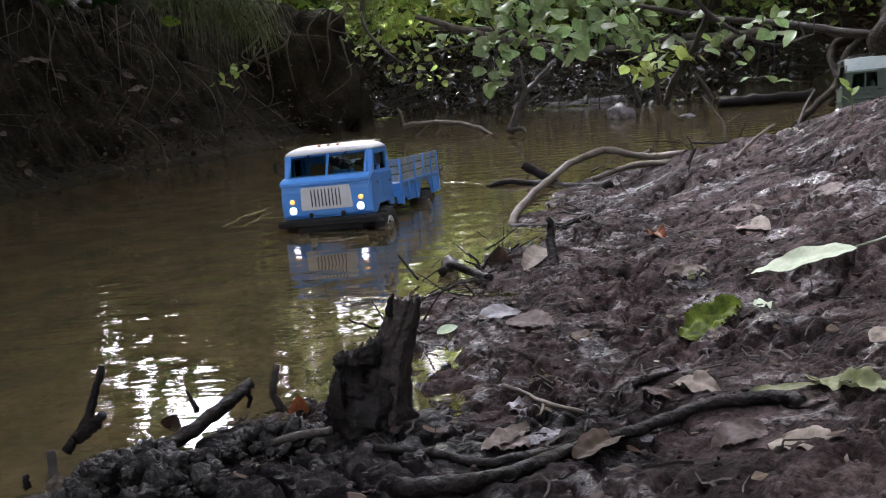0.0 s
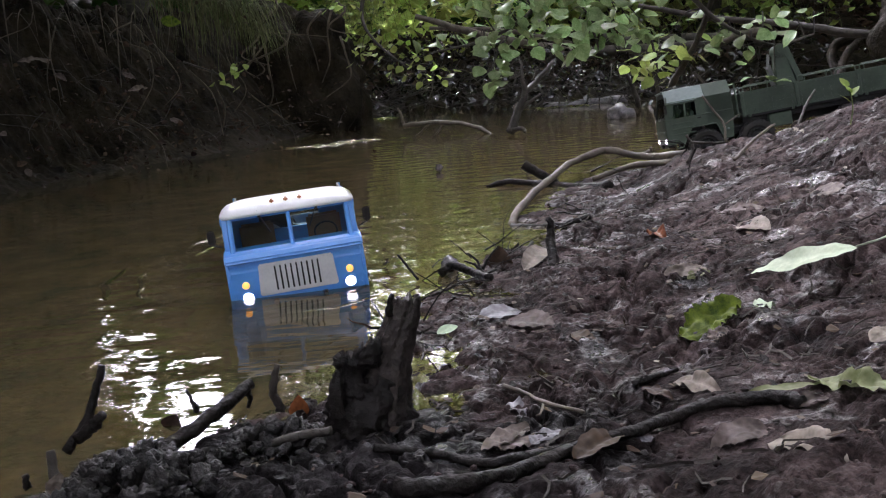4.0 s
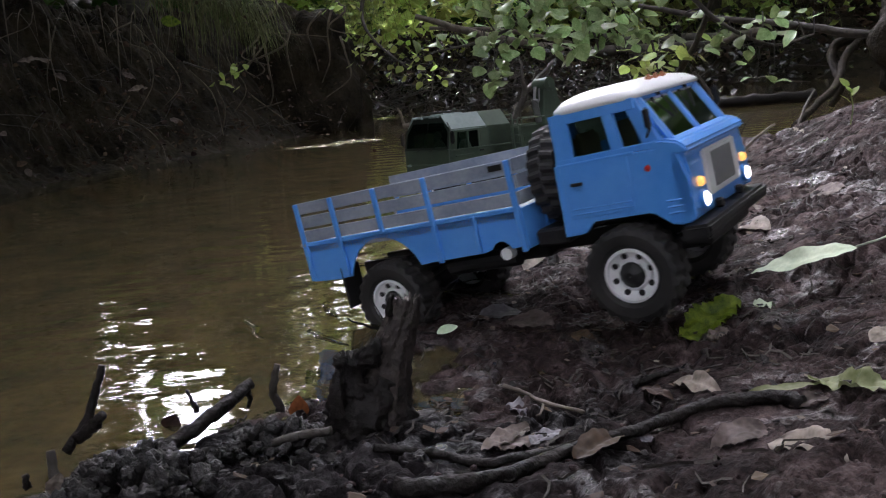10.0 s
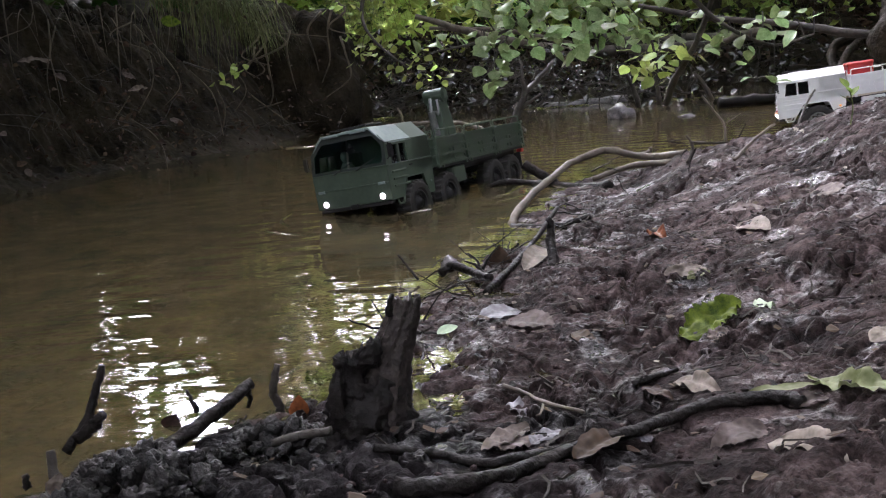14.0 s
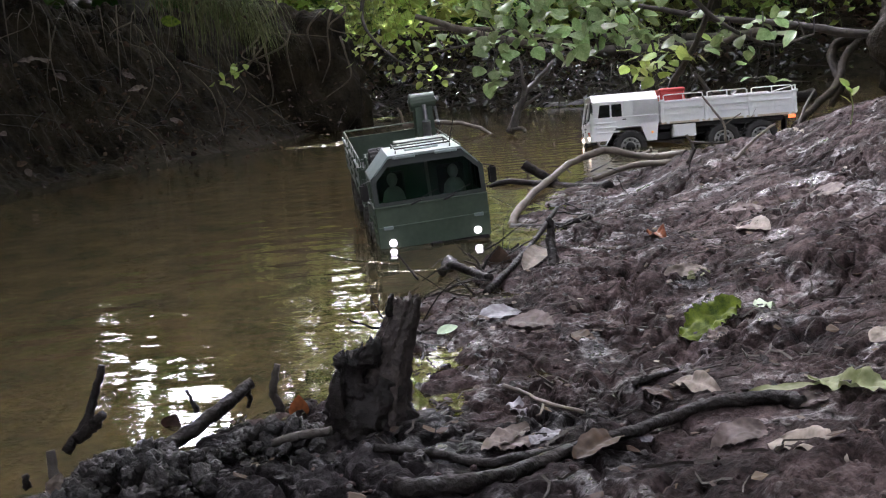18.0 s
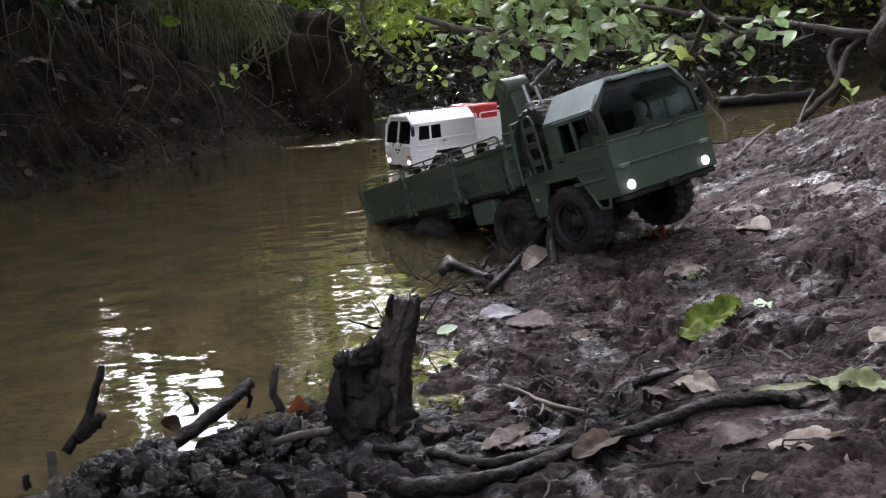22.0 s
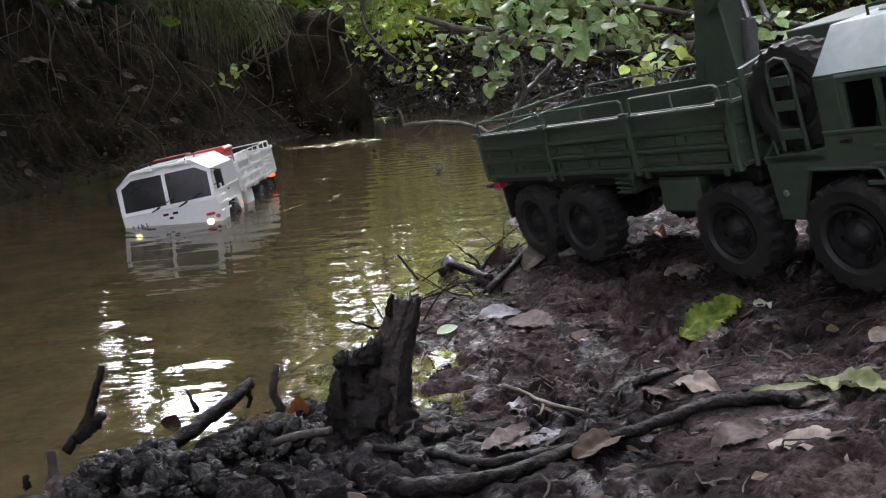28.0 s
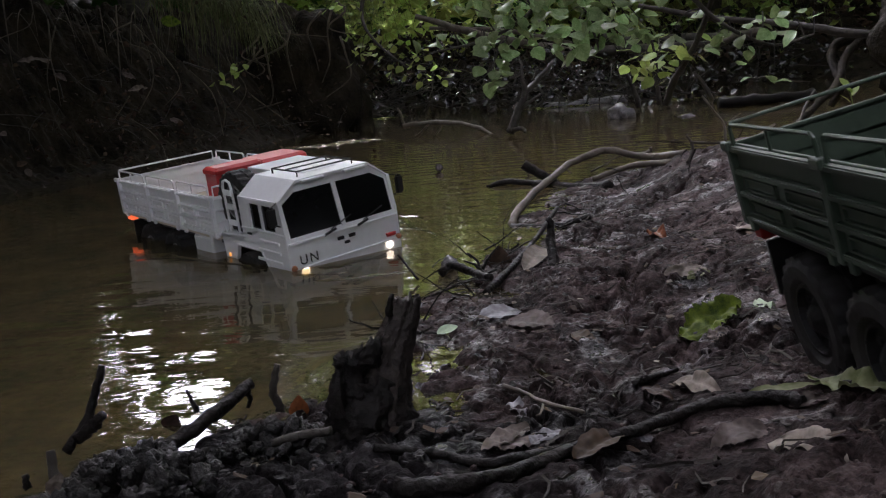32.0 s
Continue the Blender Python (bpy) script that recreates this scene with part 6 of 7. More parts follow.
lying_leaf("green_leaf", "pale green torn leaf lying over the mud", 0.278, 0.645, 0.060, -146.0, 0.0864, 0.0229, LEAF_YELLOW, 10.0, 20.8, seed=16, wave=0.07, teeth=0.2, fold=0.3)
lying_leaf("fallen_leaf", "pale wet leaf pressed into the mud", 0.058, 0.659, 0.032, 125.9, 0.0497, 0.0214, LEAF_TAN, -2.0, -8.0, seed=18, wave=0.05)
lying_leaf("fallen_leaf", "greenish wet leaf pressed into the mud", 0.032, 0.626, 0.028, -53.3, 0.0367, 0.0251, LEAF_TAN, 6.0, 0.8, seed=19, wave=0.05)
lying_leaf("fallen_leaf", "pale lilac wet leaf lying in mud", 0.056, 0.626, 0.032, -54.8, 0.0308, 0.0231, LEAF_LILAC, 5.3, -7.3, seed=20, wave=0.05)
lying_leaf("fallen_leaf", "small pale lilac leaf lying in mud", 0.052, 0.786, 0.006, -173.2, 0.0850, 0.0158, LEAF_LILAC, 11.7, 8.2, seed=40, wave=0.05)
lying_leaf("fallen_leaf", "dark brown leaf folded over the root", 0.080, 0.568, 0.045, -53.0, 0.0542, 0.0237, LEAF_BROWN, 2.6, 7.9, seed=29, fold=0.5, wave=0.03)
lying_leaf("fallen_leaf", "wet pale leaf by the waterline", 0.039, 1.068, 0.010, -75.3, 0.0569, 0.0410, LEAF_LILAC, 1.8, 9.6, seed=21, wave=0.03)
lying_leaf("fallen_leaf", "flat wet brown leaf on the mud", 0.074, 1.050, 0.010, -130.8, 0.0691, 0.0510, LEAF_TAN, 1.4, 8.1, seed=23, wave=0.04)
lying_leaf("fallen_leaf", "olive wet leaf on the mud", 0.137, 0.960, 0.017, -155.0, 0.0614, 0.0206, LEAF_BROWN, -4.7, 7.3, seed=24, wave=0.03)
lying_leaf("fallen_leaf", "pale torn leaf in a rut", 0.282, 1.093, 0.042, -83.1, 0.0691, 0.0250, LEAF_TAN, 2.8, 23.6, seed=25, wave=0.06, teeth=0.2)
lying_leaf("fallen_leaf", "green-spotted pale leaf in a rut", 0.309, 1.082, 0.036, -72.2, 0.0334, 0.0180, LEAF_YELLOW, 13.9, 22.0, seed=26, wave=0.05)
lying_leaf("fallen_leaf", "torn tan scrap beside the moss-green leaf", 0.261, 0.853, 0.031, -96.8, 0.0239, 0.0179, LEAF_TAN, 21.9, 22.7, seed=27, wave=0.08, teeth=0.3)
lying_leaf("fallen_leaf", "pinkish tan leaf in the mud", 0.193, 0.729, 0.037, -160.5, 0.0745, 0.0191, LEAF_TAN, 11.8, 20.1, seed=31, wave=0.05)
lying_leaf("fallen_leaf", "dark brown leaf on the mud", 0.165, 0.726, 0.033, -156.3, 0.0431, 0.0132, LEAF_BROWN, 4.8, 18.9, seed=30, wave=0.05)
lying_leaf("fallen_leaf", "pale leaf edge lying on the slope", 0.366, 0.724, 0.059, -69.6, 0.0306, 0.0229, LEAF_TAN, 13.5, 7.9, seed=17, wave=0.03)
lying_leaf("fallen_leaf", "thin pale leaf stem lying in the mud", 0.319, 0.892, 0.046, -39.0, 0.0894, 0.0172, LEAF_PALE, -9.2, 1.0, seed=37, wave=0.06)
lying_leaf("fallen_leaf", "pale tan leaf behind the root", 0.249, 0.613, 0.053, -101.6, 0.0286, 0.0164, LEAF_TAN, 13.4, 11.4, seed=38, wave=0.05)
lying_leaf("fallen_leaf", "pale wet leaf between the roots", 0.128, 0.594, 0.041, -63.6, 0.0199, 0.0087, LEAF_LILAC, -2.9, 14.0, seed=39, wave=0.05)
lying_leaf("orange_leaf", "small orange-brown curled leaf on mud", 0.359, 1.461, 0.025, -179.4, 0.0850, 0.0267, LEAF_ORANGE, 7.5, 17.9, fold=0.7, curl=0.4, wave=0.06, seed=4)
lying_leaf("fallen_leaf", "dry tan leaf lying on the mud", 0.475, 1.441, 0.059, -141.1, 0.0789, 0.0212, LEAF_TAN, 8.4, 29.4, seed=5, wave=0.02)
lying_leaf("fallen_leaf", "flat grey-brown wet leaf pressed in mud", 0.465, 1.338, 0.053, -167.9, 0.0850, 0.0424, LEAF_TAN, 5.0, 21.1, seed=6, wave=0.02)
lying_leaf("fallen_leaf", "grey wet leaf pressed in the ridge", 0.589, 1.375, 0.083, -155.4, 0.0789, 0.0486, LEAF_TAN, 13.5, 24.4, seed=36, wave=0.02)
lying_leaf("fallen_leaf", "long pale dry leaf on the ridge", 0.575, 1.796, 0.063, -176.3, 0.0850, 0.0220, LEAF_TAN, 5.1, 26.8, seed=7, stem=0.03, wave=0.02)
lying_leaf("fallen_leaf", "pale tan leaf on top of the ridge", 0.770, 1.802, 0.146, -29.3, 0.0850, 0.0638, LEAF_TAN, -4.6, -6.9, seed=8, wave=0.03)
lying_leaf("fallen_leaf", "pale tan leaf on top of the ridge", 0.698, 1.878, 0.109, -56.0, 0.0830, 0.0375, LEAF_TAN, 9.1, 8.4, seed=9, wave=0.03)
lying_leaf("fallen_leaf", "curled pale tan leaf on the ridge", 0.743, 1.865, 0.126, 175.6, 0.0850, 0.0211, LEAF_TAN, -5.6, 33.5, seed=10, wave=0.06)
lying_leaf("fallen_leaf", "pale leaf on the upper slope", 0.585, 1.262, 0.088, -84.5, 0.0440, 0.0175, LEAF_TAN, 4.8, 17.8, seed=46, wave=0.03)
lying_leaf("fallen_leaf", "pale grey leaf standing at the shore", 0.120, 1.263, 0.027, -17.5, 0.1876, 0.0338, LEAF_TAN, -0.3, 23.5, seed=11, wave=0.01)
lying_leaf("fallen_leaf", "brown leaf standing upright at the shore", 0.089, 1.370, -0.012, -4.8, 0.0500, 0.0439, LEAF_BROWN, 89.8, 2.3, seed=12, round_=1.0)
lying_leaf("fallen_leaf", "small yellow leaf on wet mud", -0.014, 0.970, 0.022, -49.3, 0.0321, 0.0131, LEAF_PALE, 4.1, 29.7, seed=22)
lying_leaf("fallen_leaf", "orange-brown leaf standing behind a stick", -0.152, 0.800, -0.001, 7.4, 0.0221, 0.0193, LEAF_ORANGE, 90.7, 5.2, seed=27, round_=0.9)
lying_leaf("fallen_leaf", "dark orange leaf under a stick", -0.279, 0.800, -0.004, -3.4, 0.0175, 0.0211, LEAF_BROWN, 88.3, 30.9, seed=28, round_=0.9)
lying_leaf("fallen_leaf", "pale curled leaf at the shore", -0.301, 0.600, 0.030, 8.9, 0.0197, 0.0161, LEAF_TAN, 93.6, 23.7, seed=32, wave=0.04)
lying_leaf("fallen_leaf", "yellowed leaf on the steep bank", -1.082, 3.700, 0.622, -154.8, 0.0834, 0.0452, MOSS, -65.2, 78.6, seed=33)
lying_leaf("fallen_leaf", "pale dead leaf caught on the steep bank", -1.554, 3.400, 0.490, -90.8, 0.1280, 0.0291, LEAF_TAN, -1.2, 43.4, seed=60, wave=0.05)
lying_leaf("fallen_leaf", "pale dead leaf caught on the steep bank", -1.445, 3.450, 0.435, -115.6, 0.0544, 0.0291, LEAF_TAN, -40.3, 34.5, seed=61, wave=0.05)
lying_leaf("fallen_leaf", "pale dead leaf caught on the steep bank", -1.236, 3.600, 0.424, -115.2, 0.0600, 0.0296, LEAF_TAN, -38.4, 36.4, seed=62, wave=0.05)
lying_leaf("fallen_leaf", "pale dead leaf caught on the steep bank", -1.567, 3.200, 0.232, -109.2, 0.0255, 0.0277, LEAF_TAN, -31.6, 34.5, seed=63, wave=0.05)
lying_leaf("fallen_leaf", "pale dead leaf caught on the steep bank", -1.224, 3.600, 0.352, -87.4, 0.0851, 0.0296, LEAF_TAN, 3.8, 44.1, seed=64, wave=0.05)
lying_leaf("fallen_leaf", "pale dead leaf caught on the steep bank", -1.099, 3.700, 0.224, -109.0, 0.0605, 0.0301, LEAF_TAN, -29.0, 38.5, seed=65, wave=0.05)
lying_leaf("fallen_leaf", "pale dead leaf caught on the steep bank", -1.475, 3.150, 0.097, -128.0, 0.0316, 0.0271, LEAF_TAN, -63.3, 23.1, seed=66, wave=0.05)


# ---- a seedling on the ridge ----
def seedling(x, y, z):
    t = thing("seedling", "small bright green seedling on the mud ridge", "plant")
    part("stalk", shape(tube(catmull([(0, 0, -0.01), (0.004, 0, 0.02), (0.0, 0, 0.045), (-0.006, 0, 0.062)], 4), 0.0013, 5)), GRASS, t)
    for k, (px, pz, turn, le) in enumerate(((-0.006, 0.060, 10, 0.030), (0.002, 0.045, -60, 0.026), (0.0, 0.032, 75, 0.024), (0.001, 0.05, 120, 0.02))):
        b = leaf_bm(le, le * 0.55, seed=k)
        bmesh.ops.transform(b, matrix=pose(px, 0, pz, 40, 0, turn), verts=b.verts)
        part("leaf", b, LEAF_BRIGHT, t, smooth=True)
    t.matrix_basis = pose(x, y, z)


seedling(0.790, 1.657, 0.173)


# ---- crumbs of mud and scraps of leaf strewn over the near bank ----
def crumbs():
    rnd = random.Random(31)
    vs, fs = [], []
    base = bmesh.new()
    bmesh.ops.create_icosphere(base, subdivisions=1, radius=1)
    bv = [v.co.copy() for v in base.verts]
    bf = [[v.index for v in f.verts] for f in base.faces]
    base.free()
    count = 0
    while count < 2600:
        x, y = rnd.uniform(-0.45, 1.05), rnd.uniform(0.42, 2.1)
        d = from_shore(x, y)
        if d < -0.01:
            continue
        count += 1
        r = rnd.uniform(0.0010, 0.0030) * (1 + 0.8 * (rnd.random() < 0.10))
        z = ground_z(x, y)
        i = len(vs)
        sx, sy, sz = rnd.uniform(0.7, 1.6), rnd.uniform(0.7, 1.3), rnd.uniform(0.5, 1.0)
        a = rnd.uniform(0, 6.28)
        for v in bv:
            k = rnd.uniform(0.7, 1.25) * r
            px, py = v.x * sx * k, v.y * sy * k
            vs.append((x + px * math.cos(a) - py * math.sin(a), y + px * math.sin(a) + py * math.cos(a), z + v.z * sz * k))
        fs += [[i + q for q in f] for f in bf]
    me = bpy.data.meshes.new("mud_crumbs")
    me.from_pydata(vs, [], fs)
    me.materials.append(MUD)
    me.polygons.foreach_set("use_smooth", np.ones(len(fs), dtype=bool))
    tagged(new("mud_crumbs", me), "small wet crumbs of mud strewn over the bank", "mud", kind="stuff")


crumbs()


def litter(name, label, mat, count, seed, size, area):
    """Small torn scraps lying flat on the ground."""
    rnd = random.Random(seed)
    vs, fs = [], []
    made = 0
    while made < count:
        x, y = rnd.uniform(area[0], area[1]), rnd.uniform(area[2], area[3])
        if from_shore(x, y) < 0.01:
            continue
        made += 1
        s = rnd.uniform(*size)
        r = Euler((rnd.gauss(0, 0.25), rnd.gauss(0, 0.25), rnd.uniform(0, 6.28))).to_matrix()
        c = Vector((x, y, ground_z(x, y) + 0.003))
        i = len(vs)
        for p in ((0, 0, 0.1), (0.35, 0.2, 0), (0.4, 0.7, 0.06), (0.05, 1, 0), (-0.35, 0.75, 0.05), (-0.38, 0.25, 0)):
            vs.append(tuple(c + r @ (Vector(p) * s * rnd.uniform(0.75, 1.2))))
        fs += [(i, i + 1, i + 2), (i, i + 2, i + 3), (i, i + 3, i + 4), (i, i + 4, i + 5)]
    me = bpy.data.meshes.new(name)
    me.from_pydata(vs, [], fs)
    me.materials.append(mat)
    tagged(new(name, me), label, "leaf litter", kind="stuff")


def twig_bits(count, seed):
    """Thin bits of twig and root fibre lying over the mud."""
    rnd = random.Random(seed)
    vs, fs = [], []
    made = 0
    while made < count:
        x, y = rnd.uniform(-0.3, 1.0), rnd.uniform(0.45, 1.9)
        if from_shore(x, y) < 0.0:
            continue
        made += 1
        a, ln, r = rnd.uniform(0, 6.28), rnd.uniform(0.012, 0.055), rnd.uniform(0.0005, 0.0014)
        i = len(vs)
        for k in range(5):
            f = k / 4
            px, py = x + math.cos(a) * ln * f, y + math.sin(a) * ln * f
            a += rnd.gauss(0, 0.25)
            z = ground_z(px, py) + r + rnd.uniform(0, 0.003)
            for q in range(3):
                b = 2.1 * q
                vs.append((px - math.sin(a) * r * math.cos(b), py + math.cos(a) * r * math.cos(b), z + r * math.sin(b)))
        fs += [(i + 3 * k + q, i + 3 * k + (q + 1) % 3, i + 3 * k + 3 + (q + 1) % 3, i + 3 * k + 3 + q) for k in range(4) for q in range(3)]
    me = bpy.data.meshes.new("twig_bits")
    me.from_pydata(vs, [], fs)
    me.materials.append(BARK)
    tagged(new("twig_bits", me), "thin bits of twig and root fibre on the mud", "twigs", kind="stuff")


twig_bits(620, 47)
litter("leaf_scraps", "pale scraps of leaf strewn on the mud", LEAF_TAN, 70, 41, (0.004, 0.011), (-0.2, 1.0, 0.45, 2.0))
litter("dark_leaf_scraps", "dark wet scraps of leaf trodden into mud", LEAF_BROWN, 700, 42, (0.004, 0.014), (-0.3, 1.1, 0.45, 2.1))
litter("wet_bits", "black wet bits along the shore", ROT, 700, 43, (0.004, 0.012), (-0.35, 0.5, 0.55, 1.9))


# ---- leafy branches hanging over the stream ----
def leafy_branch(label, stem, radius, spots, leaf_mat, group="leafy branches", size=0.052):
    """Branch > stem, each leaf. Spots are (x, y, z, count, spread); leaves hang round them on thin stalks."""
    t = thing("leafy_branch", label, "branch", group)
    part("stem", shape(tube(catmull(stem, 5), [radius * (1 - 0.7 * k / (5 * (len(stem) - 1))) for k in range(5 * (len(stem) - 1) + 1)], 7, 0.1, 3)), BARK, t, smooth=True)
    rnd = random.Random(len(spots) * 13 + int(stem[0][0] * 100))
    kinds = []
    for k in range(5):
        me = obj("leaf", leaf_bm(size, size * rnd.uniform(0.85, 1.05), fold=rnd.uniform(-0.05, 0.2), curl=rnd.uniform(0.0, 0.25), teeth=0.07, wave=0.025, stem=size * 0.3, seed=k, round_=0.75, fine=False), leaf_mat, True)
        kinds.append(me)
    for x, y, z, count, spread in spots:
        near = min((Vector(p) for p in catmull(stem, 4)), key=lambda p: (p - Vector((x, y, z))).length)
        part("side_twig", shape(tube(catmull([near, (near + Vector((x, y, z))) / 2 + Vector((0, 0, 0.03)), (x, y, z)], 4), [0.0035 - 0.0003 * k for k in range(9)], 5)), BARK, t)
        for _ in range(count):
            ob = new("leaf", rnd.choice(kinds))
            ob.parent = t
            s = rnd.uniform(0.65, 1.2)
            m = pose(x + rnd.gauss(0, spread), y + rnd.gauss(0, spread), z + rnd.gauss(0, spread * 0.55), rnd.gauss(-28, 26), rnd.gauss(0, 24), rnd.gauss(180, 80))
            ob.matrix_basis = m @ Matrix.Diagonal((s, s, s, 1))
    return t


leafy_branch("hazel branch with broad green leaves over the stream", [(0.440, 3.000, 0.693), (0.390, 2.950, 0.566), (0.324, 2.900, 0.478), (0.188, 2.850, 0.415), (0.005, 2.800, 0.384)], 0.01, [(0.076, 2.820, 0.424, 6, 0.050), (0.170, 2.850, 0.417, 7, 0.060), (0.270, 2.900, 0.491, 13, 0.060), (0.325, 2.900, 0.504, 13, 0.060), (0.383, 2.950, 0.441, 13, 0.060), (0.426, 2.950, 0.401, 7, 0.050), (0.220, 2.950, 0.525, 11, 0.060), (0.130, 3.000, 0.527, 8, 0.070)], LEAF_GREEN, size=0.052)
leafy_branch("hazel branch thick with green leaves", [(0.605, 2.900, 0.667), (0.572, 2.850, 0.526), (0.523, 2.800, 0.439), (0.528, 2.750, 0.351)], 0.01, [(0.454, 2.800, 0.479, 15, 0.060), (0.523, 2.800, 0.431, 15, 0.060), (0.606, 2.850, 0.471, 15, 0.060), (0.658, 2.850, 0.423, 13, 0.060), (0.545, 2.750, 0.386, 7, 0.045), (0.503, 2.800, 0.389, 6, 0.050), (0.690, 2.900, 0.495, 13, 0.060), (0.463, 2.900, 0.529, 11, 0.060), (0.749, 3.000, 0.397, 11, 0.050)], LEAF_GREEN, size=0.052)
leafy_branch("leafy branch with large green leaves over the water", [(0.731, 2.700, 0.614), (0.828, 2.750, 0.481), (0.948, 2.800, 0.390), (1.109, 2.850, 0.328), (1.258, 2.900, 0.354)], 0.01, [(0.947, 2.800, 0.373, 5, 0.050), (1.018, 2.800, 0.350, 5, 0.050), (0.893, 2.800, 0.325, 4, 0.050), (1.109, 2.850, 0.372, 3, 0.050), (1.184, 2.900, 0.396, 3, 0.050), (1.092, 2.900, 0.438, 3, 0.060), (0.857, 2.850, 0.435, 3, 0.060), (1.090, 2.800, 0.249, 3, 0.035), (0.764, 2.850, 0.373, 4, 0.050), (1.279, 2.950, 0.428, 3, 0.050)], LEAF_GREEN, size=0.052)
leafy_branch("small yellow-green leafy twigs over the far water", [(-0.221, 4.200, 0.832), (-0.292, 4.200, 0.635), (-0.245, 4.100, 0.499), (-0.099, 4.000, 0.360)], 0.012, [(-0.354, 4.200, 0.537, 7, 0.050), (-0.310, 4.200, 0.443, 9, 0.050), (-0.406, 4.300, 0.651, 9, 0.070), (-0.268, 4.200, 0.607, 7, 0.080), (-0.177, 4.100, 0.392, 7, 0.050), (-0.076, 4.000, 0.333, 9, 0.050), (0.077, 4.000, 0.321, 9, 0.045), (0.005, 4.000, 0.389, 7, 0.060), (-0.120, 4.100, 0.451, 5, 0.050)], LEAF_BRIGHT, size=0.040)
leafy_branch("far twig with grey-green leaves near the debris", [(0.385, 4.200, 0.481), (0.326, 4.200, 0.395), (0.291, 4.150, 0.319)], 0.008, [(0.296, 4.150, 0.318, 6, 0.035), (0.249, 4.200, 0.440, 6, 0.050), (0.393, 4.200, 0.403, 6, 0.050), (0.315, 4.150, 0.278, 4, 0.030)], LEAF_GREEN, size=0.075)
leafy_branch("far twig with dark green leaves over the stream", [(1.048, 4.200, 0.431), (1.072, 4.200, 0.325), (1.083, 4.200, 0.245)], 0.008, [(1.085, 4.200, 0.311, 11, 0.060), (1.057, 4.200, 0.261, 8, 0.050), (1.180, 4.300, 0.346, 8, 0.060), (0.960, 4.300, 0.309, 6, 0.060)], LEAF_BRIGHT, size=0.07)
leafy_branch("thin twig with a few light leaves on the steep bank", [(-0.982, 3.600, 0.445), (-0.860, 3.500, 0.402), (-0.785, 3.450, 0.381), (-0.680, 3.400, 0.440)], 0.004, [(-0.744, 3.420, 0.392, 6, 0.018), (-0.726, 3.420, 0.419, 4, 0.015), (-0.856, 3.500, 0.351, 2, 0.010), (-0.758, 3.420, 0.329, 2, 0.010)], LEAF_BRIGHT, size=0.034)


# ---- the steep bank: hanging grass, hair roots, dead twigs ----
def hanging(name, label, spots, mat, seed, category):
    """Thin blades that spring up and droop: (x, y, z, spread, count, length)."""
    rnd = random.Random(seed)
    vs, fs = [], []
    for x, y, z, spread, count, ln in spots:
        for _ in range(count):
            b = Vector((x + rnd.gauss(0, spread), y + rnd.gauss(0, spread), z + rnd.gauss(0, spread * 0.4)))
            a = rnd.gauss(-0.9, 0.9)
            out = Vector((math.cos(a), math.sin(a), 0))
            l = ln * rnd.uniform(0.6, 1.2)
            w = rnd.uniform(0.0018, 0.0036) * (1 + 0.5 * l)
            side = Vector((-out.y, out.x, 0)) * w
            p, v = b.copy(), (out * rnd.uniform(0.25, 0.7) + Vector((0, 0, rnd.uniform(-0.1, 0.45))))
            i = len(vs)
            for k in range(6):
                wk = 1 - 0.17 * k
                vs += [tuple(p - side * wk), tuple(p + side * wk)]
                p = p + v * l / 6
                v = v * 0.9 + Vector((0, 0, -0.38))
            fs += [(i + 2 * k, i + 2 * k + 1, i + 2 * k + 3, i + 2 * k + 2) for k in range(5)]
    me = bpy.data.meshes.new(name)
    me.from_pydata(vs, [], fs)
    me.materials.append(mat)
    return tagged(new(name, me), label, category, kind="stuff")


hanging("bank_grass", "long olive grass hanging down the steep bank", [(-1.059, 3.900, 0.765, 0.07, 70, 0.36), (-0.991, 4.000, 0.745, 0.07, 120, 0.38), (-0.892, 4.100, 0.722, 0.07, 170, 0.40), (-0.827, 4.200, 0.688, 0.06, 130, 0.36), (-0.809, 4.400, 0.607, 0.05, 40, 0.30), (-1.158, 3.800, 0.786, 0.06, 25, 0.30), (-0.657, 7.000, 0.904, 0.20, 90, 0.50)], GRASS, 51, "grass")
hanging("far_grass", "pale green grass on the far bank", [(2.626, 10.500, 0.801, 0.50, 200, 0.60), (3.356, 10.500, 0.746, 0.50, 200, 0.60), (3.956, 10.000, 0.791, 0.40, 90, 0.60), (-0.752, 10.000, 1.144, 0.30, 110, 0.60)], GRASS, 52, "grass")
stick("hanging_root", "thin pale root hanging from the steep bank", [(-0.932, 4.489, 0.723), (-0.950, 4.421, 0.627), (-1.003, 4.354, 0.535), (-0.913, 4.332, 0.448)], (0.0028, 0.0012), ROOT, forks=(), category="root", group="roots of the steep bank", seed=100)
stick("hanging_root", "thin pale root hanging from the steep bank", [(-1.448, 3.481, 0.640), (-1.433, 3.429, 0.533), (-1.440, 3.376, 0.430), (-1.433, 3.359, 0.341)], (0.0034, 0.0012), ROOT, forks=(), category="root", group="roots of the steep bank", seed=101)
stick("hanging_root", "thin pale root hanging from the steep bank", [(-1.438, 3.519, 0.615), (-1.453, 3.466, 0.508), (-1.424, 3.413, 0.400), (-1.415, 3.396, 0.309)], (0.0031, 0.0012), ROOT, forks=(), category="root", group="roots of the steep bank", seed=102)
stick("hanging_root", "thin pale root hanging from the steep bank", [(-1.170, 4.025, 0.726), (-1.123, 3.965, 0.642), (-1.116, 3.905, 0.562), (-1.131, 3.885, 0.497)], (0.0028, 0.0012), ROOT, forks=(), category="root", group="roots of the steep bank", seed=103)
